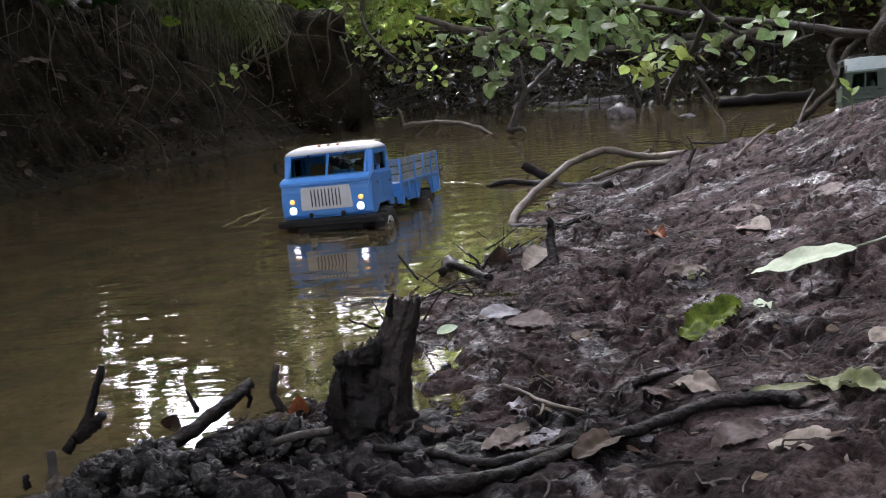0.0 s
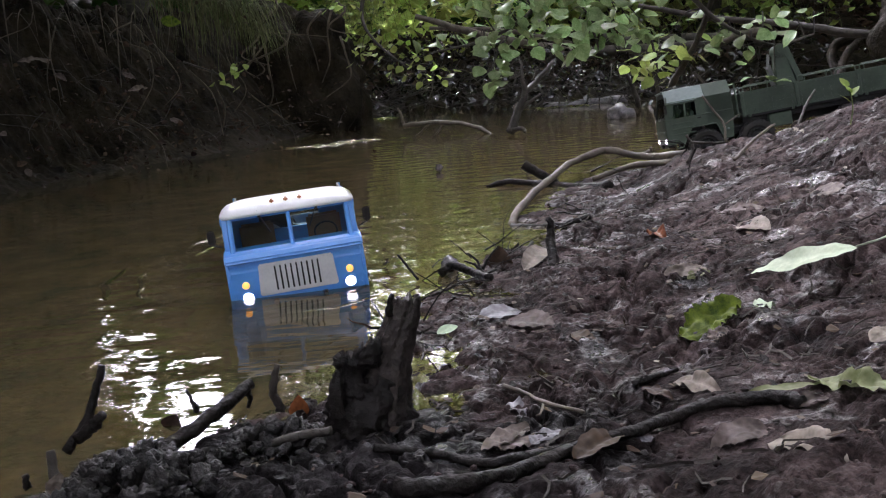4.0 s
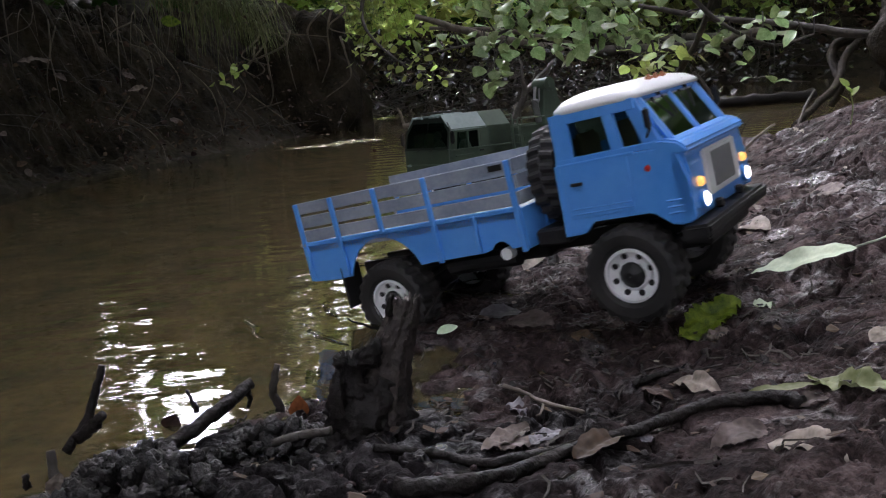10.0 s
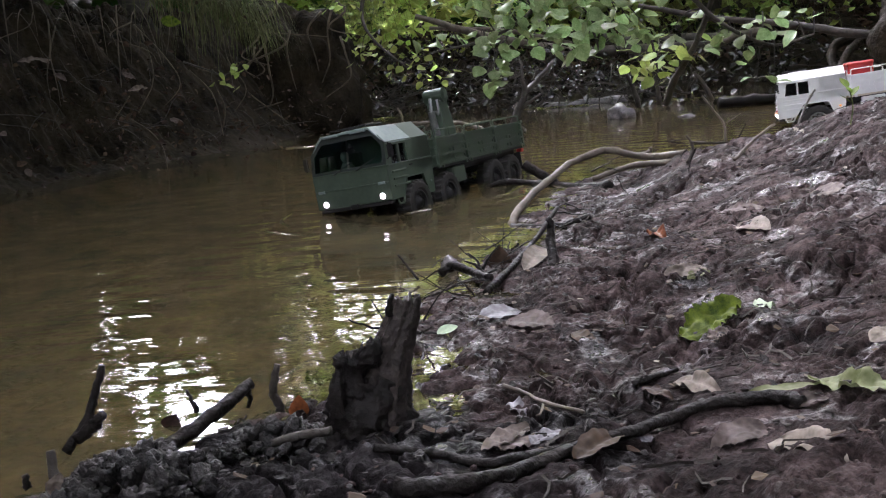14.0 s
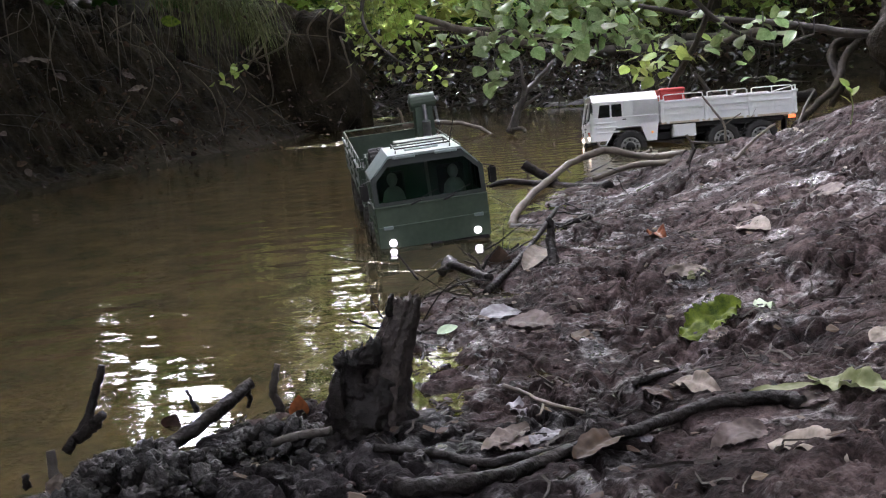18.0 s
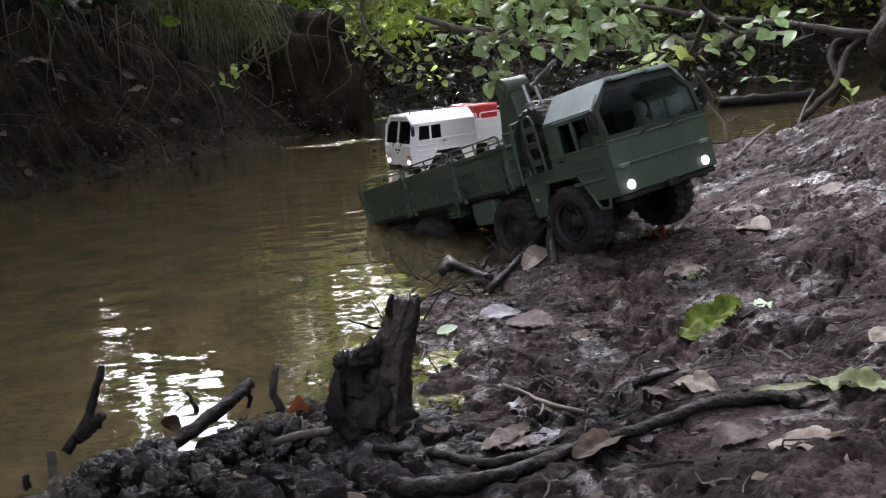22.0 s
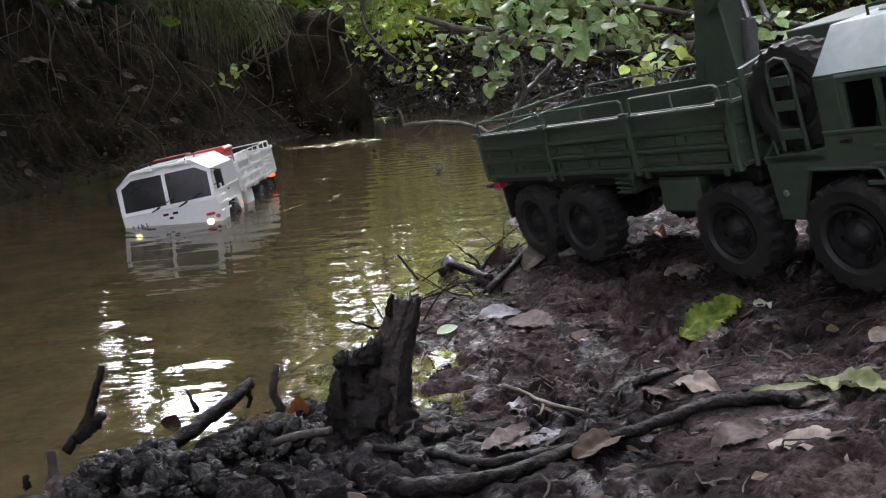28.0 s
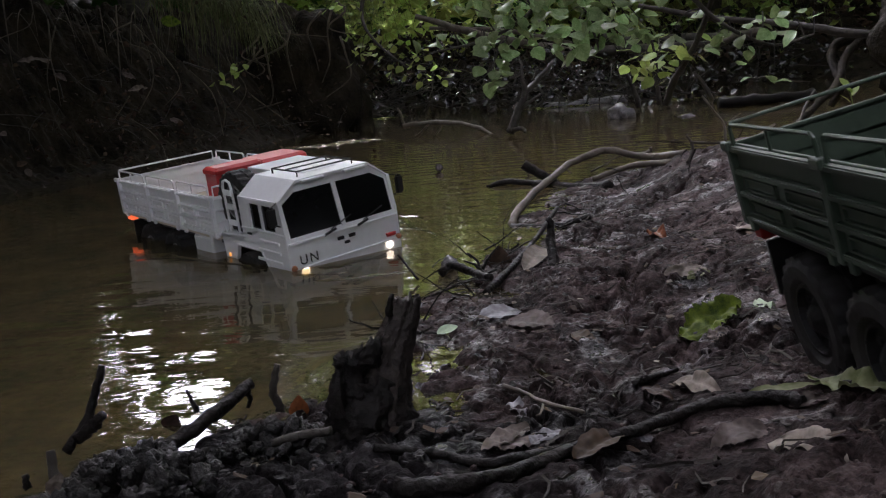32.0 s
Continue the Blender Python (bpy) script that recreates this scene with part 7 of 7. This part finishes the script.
stick("hanging_root", "thin pale root hanging from the steep bank", [(-1.261, 3.890, 0.640), (-1.344, 3.832, 0.584), (-1.172, 3.774, 0.509), (-1.134, 3.754, 0.456)], (0.0032, 0.0012), ROOT, forks=(), category="root", group="roots of the steep bank", seed=104)
stick("hanging_root", "thin pale root hanging from the steep bank", [(-1.469, 3.410, 0.662), (-1.475, 3.359, 0.607), (-1.578, 3.308, 0.561), (-1.543, 3.291, 0.513)], (0.002, 0.0012), ROOT, forks=(), category="root", group="roots of the steep bank", seed=105)
stick("hanging_root", "thin pale root hanging from the steep bank", [(-1.257, 3.900, 0.628), (-1.133, 3.842, 0.493), (-1.058, 3.783, 0.364), (-1.142, 3.764, 0.265)], (0.0035, 0.0012), ROOT, forks=(), category="root", group="roots of the steep bank", seed=106)
stick("hanging_root", "thin pale root hanging from the steep bank", [(-0.995, 4.402, 0.605), (-0.968, 4.336, 0.464), (-0.883, 4.270, 0.321), (-0.954, 4.248, 0.211)], (0.0031, 0.0012), ROOT, forks=(), category="root", group="roots of the steep bank", seed=107)
stick("bank_twig", "thin dead twig on the steep bank", [(-1.111, 4.070, 0.463), (-0.989, 4.020, 0.408), (-0.904, 3.970, 0.384)], (0.0035, 0.002), ROOT, forks=(), category="twig", group="twigs of the steep bank", seed=130)
stick("bank_twig", "thin dead twig on the steep bank", [(-1.094, 4.086, 0.424), (-0.992, 4.036, 0.315), (-0.958, 3.986, 0.187), (-0.941, 3.936, 0.125)], (0.0035, 0.002), ROOT, forks=(), category="twig", group="twigs of the steep bank", seed=131)
stick("bank_twig", "thin dead twig on the steep bank", [(-1.382, 3.878, 0.262), (-1.252, 3.828, 0.193), (-1.173, 3.778, 0.117), (-1.144, 3.728, 0.011)], (0.0035, 0.002), ROOT, forks=(), category="twig", group="twigs of the steep bank", seed=132)
stick("bank_twig", "thin dead twig on the steep bank", [(-0.995, 4.182, 0.153), (-0.964, 4.132, 0.245), (-0.976, 4.082, 0.325)], (0.0035, 0.002), ROOT, forks=(), category="twig", group="twigs of the steep bank", seed=133)
stick("bank_twig", "thin dead twig on the steep bank", [(-1.432, 3.846, 0.181), (-1.370, 3.796, 0.228), (-1.266, 3.746, 0.329)], (0.0035, 0.002), ROOT, forks=(), category="twig", group="twigs of the steep bank", seed=134)
stick("bank_twig", "thin dead twig on the steep bank", [(-0.871, 4.254, 0.301), (-0.763, 4.204, 0.214), (-0.657, 4.154, 0.129)], (0.0035, 0.002), ROOT, forks=(), category="twig", group="twigs of the steep bank", seed=135)
stick("bank_twig", "thin dead twig on the steep bank", [(-1.246, 3.950, 0.592), (-1.204, 3.900, 0.467), (-1.197, 3.850, 0.370), (-1.258, 3.800, 0.255)], (0.0035, 0.002), ROOT, forks=(), category="twig", group="twigs of the steep bank", seed=136)
stick("bank_twig", "thin dead twig on the steep bank", [(-1.315, 3.878, 0.712), (-1.311, 3.828, 0.568), (-1.302, 3.778, 0.449), (-1.290, 3.728, 0.366)], (0.0035, 0.002), ROOT, forks=(), category="twig", group="twigs of the steep bank", seed=137)
stick("bank_twig", "thin dead twig on the steep bank", [(-0.857, 4.270, 0.219), (-0.750, 4.220, 0.239), (-0.700, 4.170, 0.250)], (0.0035, 0.002), ROOT, forks=(), category="twig", group="twigs of the steep bank", seed=138)
scatter_leaves("bank_litter", [(-1.510, 3.450, 0.504, 0.12, 4), (-1.371, 3.550, 0.386, 0.15, 6), (-1.287, 3.700, 0.238, 0.15, 8), (-1.169, 3.900, 0.145, 0.15, 8), (-1.457, 3.500, 0.149, 0.15, 6), (-1.518, 3.250, 0.048, 0.12, 4), (-1.015, 4.300, 0.107, 0.15, 6), (-0.860, 4.700, 0.143, 0.15, 6), (-1.044, 3.800, 0.311, 0.12, 6)], LEAF_BROWN, "dead leaves caught on the steep bank", "leaf litter", 61, (0.025, 0.05), fine=True)
scatter_leaves("bank_dark_litter", [(-1.523, 3.400, 0.292, 0.25, 90), (-1.351, 3.700, 0.125, 0.20, 90), (-1.185, 4.100, 0.067, 0.20, 90), (-0.977, 4.500, 0.076, 0.20, 90), (-0.788, 5.000, 0.123, 0.25, 90), (-0.629, 6.000, 0.156, 0.30, 90), (-1.303, 3.700, 0.448, 0.25, 90), (-0.984, 4.300, 0.350, 0.25, 70)], LEAF_BROWN, "dark wet leaves and twigs on the steep bank", "leaf litter", 62, (0.012, 0.034), fine=True)
scatter_leaves("wet_debris", [(-0.385, 8.200, 0.114, 0.25, 90), (-0.118, 8.200, 0.171, 0.30, 120), (0.191, 8.000, 0.151, 0.30, 130), (0.484, 7.800, 0.132, 0.30, 130), (0.789, 7.400, 0.093, 0.30, 130), (1.090, 7.200, 0.074, 0.30, 120), (1.368, 7.200, 0.076, 0.30, 110), (-0.001, 8.800, 0.317, 0.30, 110), (0.505, 8.800, 0.333, 0.35, 130), (1.039, 8.600, 0.264, 0.35, 130), (1.550, 8.400, 0.225, 0.35, 130), (1.693, 7.400, 0.117, 0.30, 100), (1.708, 6.400, 0.064, 0.25, 90), (1.832, 6.000, 0.043, 0.20, 60), (3.177, 9.400, 0.193, 0.30, 110), (3.477, 9.400, 0.170, 0.30, 130), (3.757, 9.200, 0.175, 0.30, 130), (3.963, 9.000, 0.184, 0.30, 110), (2.355, 8.800, 0.220, 0.30, 120), (1.951, 9.000, 0.309, 0.30, 110), (-0.351, 9.000, 0.259, 0.30, 110)], DEBRIS, "black wet leaf and twig debris along the far bank", "debris", 63, (0.03, 0.09), fine=True)


def dead_twigs(name, label, spots, count, mat, seed, length, radius):
    """A tangle of thin dead twigs lying every way round the spots (x, y, z, spread)."""
    rnd = random.Random(seed)
    vs, fs = [], []
    for x, y, z, spread in spots:
        for _ in range(count):
            p = Vector((x + rnd.gauss(0, spread), y + rnd.gauss(0, spread), z + rnd.gauss(0, spread * 0.3)))
            v = Vector((rnd.gauss(0, 1), rnd.gauss(0, 0.6), rnd.gauss(0.1, 0.45))).normalized()
            ln, r = rnd.uniform(*length), rnd.uniform(*radius)
            i = len(vs)
            for k in range(5):
                side = v.orthogonal().normalized()
                up = v.cross(side)
                for q in range(3):
                    vs.append(tuple(p + (side * math.cos(2.1 * q) + up * math.sin(2.1 * q)) * r * (1 - 0.15 * k)))
                p = p + v * ln / 4
                v = (v + Vector((rnd.gauss(0, 0.2), rnd.gauss(0, 0.2), rnd.gauss(-0.06, 0.2)))).normalized()
            fs += [(i + 3 * k + q, i + 3 * k + (q + 1) % 3, i + 3 * k + 3 + (q + 1) % 3, i + 3 * k + 3 + q) for k in range(4) for q in range(3)]
    me = bpy.data.meshes.new(name)
    me.from_pydata(vs, [], fs)
    me.materials.append(mat)
    tagged(new(name, me), label, "twigs", kind="stuff")


dead_twigs("far_twigs", "tangle of wet dead twigs in the debris of the far bank", [(-0.30, 8.0, 0.12, 0.22), (0.05, 8.0, 0.14, 0.28), (0.45, 7.7, 0.12, 0.28), (0.80, 7.3, 0.09, 0.28), (1.15, 7.1, 0.07, 0.28), (1.5, 7.2, 0.09, 0.30), (1.7, 6.4, 0.08, 0.25), (0.5, 8.7, 0.32, 0.35), (1.3, 8.5, 0.25, 0.35), (3.5, 9.3, 0.2, 0.4)], 34, BARK, 81, (0.18, 0.55), (0.003, 0.009))
dead_twigs("bank_twigs", "thin dead twigs and roots caught on the steep bank", [(-1.50, 3.40, 0.30, 0.10), (-1.36, 3.60, 0.36, 0.10), (-1.28, 3.75, 0.22, 0.10), (-1.12, 3.95, 0.20, 0.10), (-1.00, 4.15, 0.14, 0.10), (-0.86, 4.45, 0.12, 0.10), (-0.75, 4.8, 0.10, 0.12)], 6, BARK, 82, (0.08, 0.24), (0.0012, 0.003))
dead_twigs("shore_twigs", "broken black twigs washed up along the shore", [(0.05, 1.33, 0.012, 0.035), (0.10, 1.42, 0.02, 0.04), (0.20, 1.68, 0.02, 0.05), (0.33, 2.0, 0.05, 0.06), (0.02, 1.18, 0.015, 0.03), (0.60, 1.95, 0.11, 0.06), (-0.05, 1.0, 0.015, 0.02)], 9, ROT, 83, (0.03, 0.10), (0.0008, 0.0024))
hanging("hair_roots", "fine pale roots hanging from the edge of the steep bank", [(-1.42, 3.55, 0.70, 0.10, 9, 0.42), (-1.62, 3.3, 0.72, 0.10, 7, 0.40), (-1.22, 3.85, 0.70, 0.09, 14, 0.42), (-1.05, 4.1, 0.66, 0.08, 12, 0.40), (-1.75, 3.1, 0.70, 0.10, 5, 0.35)], ROOT, 53, "roots")


def far_woods():
    """Bushes and dead leaves of the far slope, with young trunks among them."""
    rnd = random.Random(71)
    green, pale, dead = [], [], []
    for _ in range(80):
        x, y = rnd.uniform(-6, 9), rnd.uniform(10.4, 14.5)
        z = float(land(np.array([x]), np.array([y]))[0])
        green.append((x, y, z + rnd.uniform(0.1, 1.7), 0.30, 26))
    for _ in range(60):
        x, y = rnd.uniform(-3, 7), rnd.uniform(10.0, 12.5)
        z = float(land(np.array([x]), np.array([y]))[0])
        pale.append((x, y, z + rnd.uniform(0.2, 1.2), 0.25, 18))
    for _ in range(240):
        x, y = rnd.uniform(-4, 8), rnd.uniform(9.7, 14.0)
        dead.append((x, y, float(land(np.array([x]), np.array([y]))[0]) + 0.04, 0.22, 24))
    scatter_leaves("far_bushes", green, LEAF_CANOPY, "dark green bushes on the far slope", "bushes", 72, (0.07, 0.15))
    scatter_leaves("far_pale_bushes", pale, LEAF_BRIGHT, "light green bushes on the far slope", "bushes", 73, (0.07, 0.14))
    scatter_leaves("far_leaf_litter", dead, LEAF_BROWN, "dry leaves covering the far slope", "leaf litter", 74, (0.08, 0.16))
    for k in range(16):
        x, y = rnd.uniform(-7, 9), rnd.uniform(11.5, 16)
        if -0.50 < x / y < -0.20:
            x = -x
        z = float(land(np.array([x]), np.array([y]))[0])
        r = rnd.uniform(0.06, 0.2)
        stick("forest_tree", "dark straight trunk of a tree in the far woods", [(x, y, z - 0.2), (x + 0.1, y, z + 3), (x + rnd.gauss(0, 0.4), y, z + 7), (x + rnd.gauss(0, 0.8), y, z + 12)], (r, r * 0.5), BARK, 6, (), "tree", "far tree trunks", 10, k)


far_woods()


# ---- what moves ----
def spin(wheels, rows, radius, t0=0.0):
    """Wheel rows from the way that the truck covers."""
    fine, total, last = [], 0.0, None
    for (ta, a), (tb, b) in zip(rows, rows[1:]):
        step = b.translation - a.translation
        ahead = a.to_3x3() @ Vector((1, 0, 0))
        run = math.copysign(step.length, step.dot(ahead))
        n = max(1, int(abs(run) / radius / 1.2) + 1)
        for k in range(n):
            fine.append((ta + (tb - ta) * k / n, total + run * k / n))
        total += run
    fine.append((rows[-1][0], total))
    for w in wheels:
        x, y, z = w.location
        walk(w, [(t, pose(x, y, z, 0, math.degrees(s / radius), 0)) for t, s in fine])


def motions():
    blue_rows = [
        (0, pose(-0.133, 2.272, -0.091, 2.6, -2.4, -105)), (0.5, pose(-0.162, 2.209, -0.089, 0.5, -1.4, -107.2)),
        (1, pose(-0.198, 2.128, -0.095, -0.4, -2, -107.3)), (1.5, pose(-0.228, 2.047, -0.097, -0.6, -1.8, -105.4)),
        (2, pose(-0.257, 1.99, -0.097, -2.4, -1.8, -101.1)), (2.5, pose(-0.27, 1.927, -0.097, -1.7, -1.1, -96.1)),
        (3, pose(-0.275, 1.848, -0.105, 0.5, 0.2, -90.7)), (3.5, pose(-0.29, 1.78, -0.107, 2.6, 1.4, -85.3)),
        (5.5, pose(-0.277, 1.57, -0.127, 6.2, -3.4, -66.3)), (6, pose(-0.272, 1.521, -0.132, 7.1, -5.4, -62.6)),
        (6.5, pose(-0.255, 1.474, -0.123, 6.2, -7.8, -60.1)), (7, pose(-0.213, 1.4, -0.127, 4, -16.4, -58.3)),
        (7.5, pose(-0.166, 1.359, -0.128, 7.5, -19.5, -55.5)), (8, pose(-0.133, 1.338, -0.120, 5.8, -20.9, -49.2)),
        (8.5, pose(-0.115, 1.299, -0.118, 2.1, -21.9, -47.5)), (9, pose(-0.110, 1.287, -0.111, 0.1, -20.6, -48.2)),
        (9.5, pose(-0.073, 1.246, -0.066, 0.5, -14.6, -44.5)), (10, pose(0.002, 1.179, -0.021, 2.4, -9.8, -34.5)),
        (10.5, pose(0.112, 1.116, 0.000, 2.7, -9.8, -35.3)), (11, pose(0.250, 1.071, 0.020, 5.5, -10.3, -38.9)),
        (11.5, pose(0.358, 0.955, 0.045, 9, -6.3, -43.2)), (12, pose(0.452, 0.810, 0.071, 11.5, -2.6, -48.8)),
        (12.5, pose(0.580, 0.680, 0.082, 10, -2.4, -52)), (13.2, pose(0.84, 0.52, 0.09, 6, -2, -46)),
        (14, pose(1.12, 0.42, 0.11, 3, -2, -36)), (15, pose(1.4, 0.34, 0.12, 2, -2, -30)),
        (32, pose(1.4, 0.34, 0.12, 2, -2, -30)),
    ]
    green_rows = [
        (0, pose(1.349, 2.898, 0.003, 3.5, 2, -200)), (0.5, pose(1.178, 2.924, -0.012, 4.5, 2, -200)), (1, pose(1.053, 2.936, -0.025, 4.7, 1.7, -199.2)),
        (2, pose(1.006, 2.940, -0.039, 4.4, 6.3, -197)), (3, pose(0.905, 2.948, -0.058, 3.2, 8.5, -192.8)), (6, pose(0.504, 2.795, -0.041, 8.2, 0.2, -174.3)),
        (8, pose(0.192, 2.656, -0.015, -2.8, -1.6, -166.5)), (9, pose(0.054, 2.532, -0.030, 0.2, -0.3, -155)),
        (10, pose(-0.022, 2.385, -0.051, 2.9, -0.3, -145.7)), (10.5, pose(-0.044, 2.300, -0.045, 3.2, -0.7, -140.7)),
        (11, pose(-0.068, 2.251, -0.049, 2.5, 0.5, -136.1)), (11.5, pose(-0.090, 2.236, -0.053, 2.8, 0.5, -132.4)),
        (12, pose(-0.110, 2.206, -0.054, 3.5, 0.1, -128.5)), (12.5, pose(-0.124, 2.169, -0.052, 5.5, -0.3, -124.6)),
        (13, pose(-0.132, 2.115, -0.051, 6.3, -0.5, -121.7)), (13.5, pose(-0.159, 2.076, -0.050, 7.9, -1, -119.6)),
        (14, pose(-0.192, 2.061, -0.058, 7.6, -0.5, -118.5)), (14.5, pose(-0.210, 1.982, -0.054, 8.1, -0.2, -115.5)),
        (16.5, pose(-0.161, 1.944, -0.083, -0.2, 5.7, -81.2)), (17, pose(-0.105, 1.815, -0.084, 0.3, 5, -81.6)),
        (17.5, pose(-0.049, 1.709, -0.084, 1.3, 3.6, -82.4)), (18, pose(-0.007, 1.641, -0.081, 3.2, 3.2, -81.5)),
        (18.5, pose(0.027, 1.575, -0.068, 6.3, 1.6, -79.1)), (19, pose(0.087, 1.491, -0.042, 8.9, -1.6, -76.9)),
        (19.5, pose(0.126, 1.454, -0.029, 6.6, -4.9, -74.8)), (20, pose(0.168, 1.417, -0.025, 4.9, -6.3, -71.5)),
        (20.5, pose(0.225, 1.371, -0.019, 8.1, -6.4, -67.8)), (21, pose(0.265, 1.345, -0.006, 8.8, -8.0, -65.5)),
        (21.5, pose(0.315, 1.331, 0.020, 7.7, -9.9, -62.4)), (22, pose(0.374, 1.315, 0.050, 6.1, -12.1, -58.4)),
        (22.5, pose(0.437, 1.277, 0.069, 4.4, -12.2, -55.2)), (23, pose(0.490, 1.248, 0.082, 5.8, -12.3, -54.1)),
        (23.5, pose(0.514, 1.172, 0.089, 5.5, -12.6, -55.3)), (24, pose(0.539, 1.106, 0.099, 4.4, -13.0, -57.2)),
        (24.5, pose(0.545, 1.041, 0.094, 9.2, -11.9, -58.9)), (25, pose(0.545, 0.989, 0.088, 12.2, -10.2, -61.1)),
        (25.5, pose(0.532, 0.963, 0.084, 14, -9.5, -62.8)), (27.5, pose(0.568, 0.856, 0.102, 11.6, -5.8, -60.7)),
        (28, pose(0.560, 0.763, 0.106, 11.6, -5.2, -64.5)), (28.5, pose(0.571, 0.702, 0.099, 14.7, -4, -65.9)),
        (29, pose(0.560, 0.614, 0.106, 14, -4.2, -68.6)), (29.5, pose(0.564, 0.541, 0.124, 19, -5, -71.1)),
        (30, pose(0.556, 0.441, 0.102, 18, -2.8, -74.8)), (30.5, pose(0.523, 0.355, 0.087, 16.4, -0.9, -80)),
        (31, pose(0.518, 0.290, 0.067, 14.7, 1, -84.2)), (31.5, pose(0.468, 0.170, 0.055, 13.5, 0.8, -88.4)),
        (32, pose(0.420, -0.001, 0.069, 13.3, -1, -90.7)),
    ]
    white_rows = [
        (0, pose(2.943, 3.833, 0.061, 2, 4, -202)), (11.5, pose(2.943, 3.833, 0.061, 2, 4, -202)),
        (12.3, pose(2.079, 3.498, 0.018, 3, 5, -202)), (13, pose(1.539, 3.293, -0.006, 4.2, 8.9, -202)),
        (13.5, pose(1.501, 3.524, -0.039, 3, 6.775, -201)), (14, pose(1.420, 3.587, -0.055, 2.95, 5.625, -199.75)),
        (14.5, pose(1.273, 3.453, -0.050, 4.6, 3.8, -198)), (16.5, pose(0.849, 3.364, -0.089, 1.4, 5.4, -193)),
        (17, pose(0.771, 3.406, -0.093, 4.75, 4.65, -189.35)), (17.5, pose(0.677, 3.380, -0.086, 6.6, 2.675, -185.8)),
        (18, pose(0.582, 3.340, -0.074, 6.9, 0.475, -182.65)), (18.5, pose(0.492, 3.315, -0.065, 6.1, -1.175, -179.525)),
        (19, pose(0.402, 3.278, -0.060, 5.075, -1.95, -176.4)), (19.5, pose(0.313, 3.242, -0.056, 4.7, -1.975, -173.425)),
        (20, pose(0.222, 3.217, -0.052, 4.1, -1.825, -170.4)), (20.5, pose(0.133, 3.186, -0.050, 2.35, -1.25, -167.4)),
        (21, pose(0.024, 3.142, -0.056, 0.5, 0.025, -162.875)), (22, pose(-0.127, 3.091, -0.075, 0.375, 2.05, -155.85)),
        (23, pose(-0.297, 2.984, -0.097, 3.4, 3.8, -147.475)), (24, pose(-0.457, 2.823, -0.107, 7.675, 3.175, -137.95)),
        (25, pose(-0.605, 2.704, -0.105, 9.5, 0.6, -128.5)), (27.5, pose(-0.675, 2.227, -0.119, 5.5, 0.2, -96.9)),
        (28, pose(-0.649, 2.156, -0.114, 7.975, 0.575, -90.6)), (28.5, pose(-0.632, 2.123, -0.116, 9.05, 1.075, -84.15)),
        (29, pose(-0.593, 2.064, -0.113, 7.05, 0.875, -78.6)), (29.5, pose(-0.531, 1.963, -0.106, 4.3, 0, -71.55)),
        (30, pose(-0.462, 1.863, -0.100, 2.7, -0.625, -65.1)), (30.5, pose(-0.394, 1.795, -0.094, 2.475, -0.775, -61.075)),
        (31, pose(-0.325, 1.747, -0.091, 1.975, -0.425, -58.625)), (31.5, pose(-0.249, 1.671, -0.093, 1.85, 0.7, -55.9)),
        (32, pose(-0.167, 1.563, -0.100, 4.6, 1.9, -50.7)),
    ]
    walk(blue, blue_rows)
    walk(green, green_rows)
    walk(white, white_rows)
    spin(blue_wheels, blue_rows, 0.058)
    spin(green_wheels, green_rows, 0.0567)
    spin(white_wheels, white_rows, 0.0618)
    for wake, rows in ((blue_wake, blue_rows), (green_wake, green_rows), (white_wake, white_rows)):
        flat = []
        for t, m in rows:
            ahead = m.to_3x3() @ Vector((1, 0, 0))
            flat.append((t, pose(m.translation.x, m.translation.y, 0.0008, 0, 0, math.degrees(math.atan2(ahead.y, ahead.x)))))
        walk(wake, flat)
    # the pale leaf is carried off by a wheel, the loose twig is pushed up
    lx, ly, lz = pale_leaf.matrix_basis.translation
    turn = pale_leaf.matrix_basis.to_3x3().to_4x4()

    def leaf_at(dx, dy, dz):
        return Matrix.Translation((lx + dx, ly + dy, lz + dz)) @ turn
    walk(pale_leaf, [(0.0, leaf_at(0, 0, 0)), (11.2, leaf_at(0, 0, 0)), (11.6, leaf_at(0.06, -0.03, 0.005)), (12.0, leaf_at(0.20, -0.10, 0.02)),
                     (12.5, leaf_at(0.42, -0.2, 0.03)), (13.2, leaf_at(0.7, -0.3, 0.04)), (32.0, leaf_at(0.7, -0.3, 0.04))])
    walk(loose_twig, [(0.0, pose(-0.054, -0.05, -0.05)), (10.2, pose(-0.054, -0.05, -0.05)), (11.3, pose(0, 0, 0)), (32.0, pose(0, 0, 0))])
    walk(water, [(0.0, pose(0.0, 0.9, 0.0)), (32.0, pose(0.0, -0.7, 0.0))])


motions()
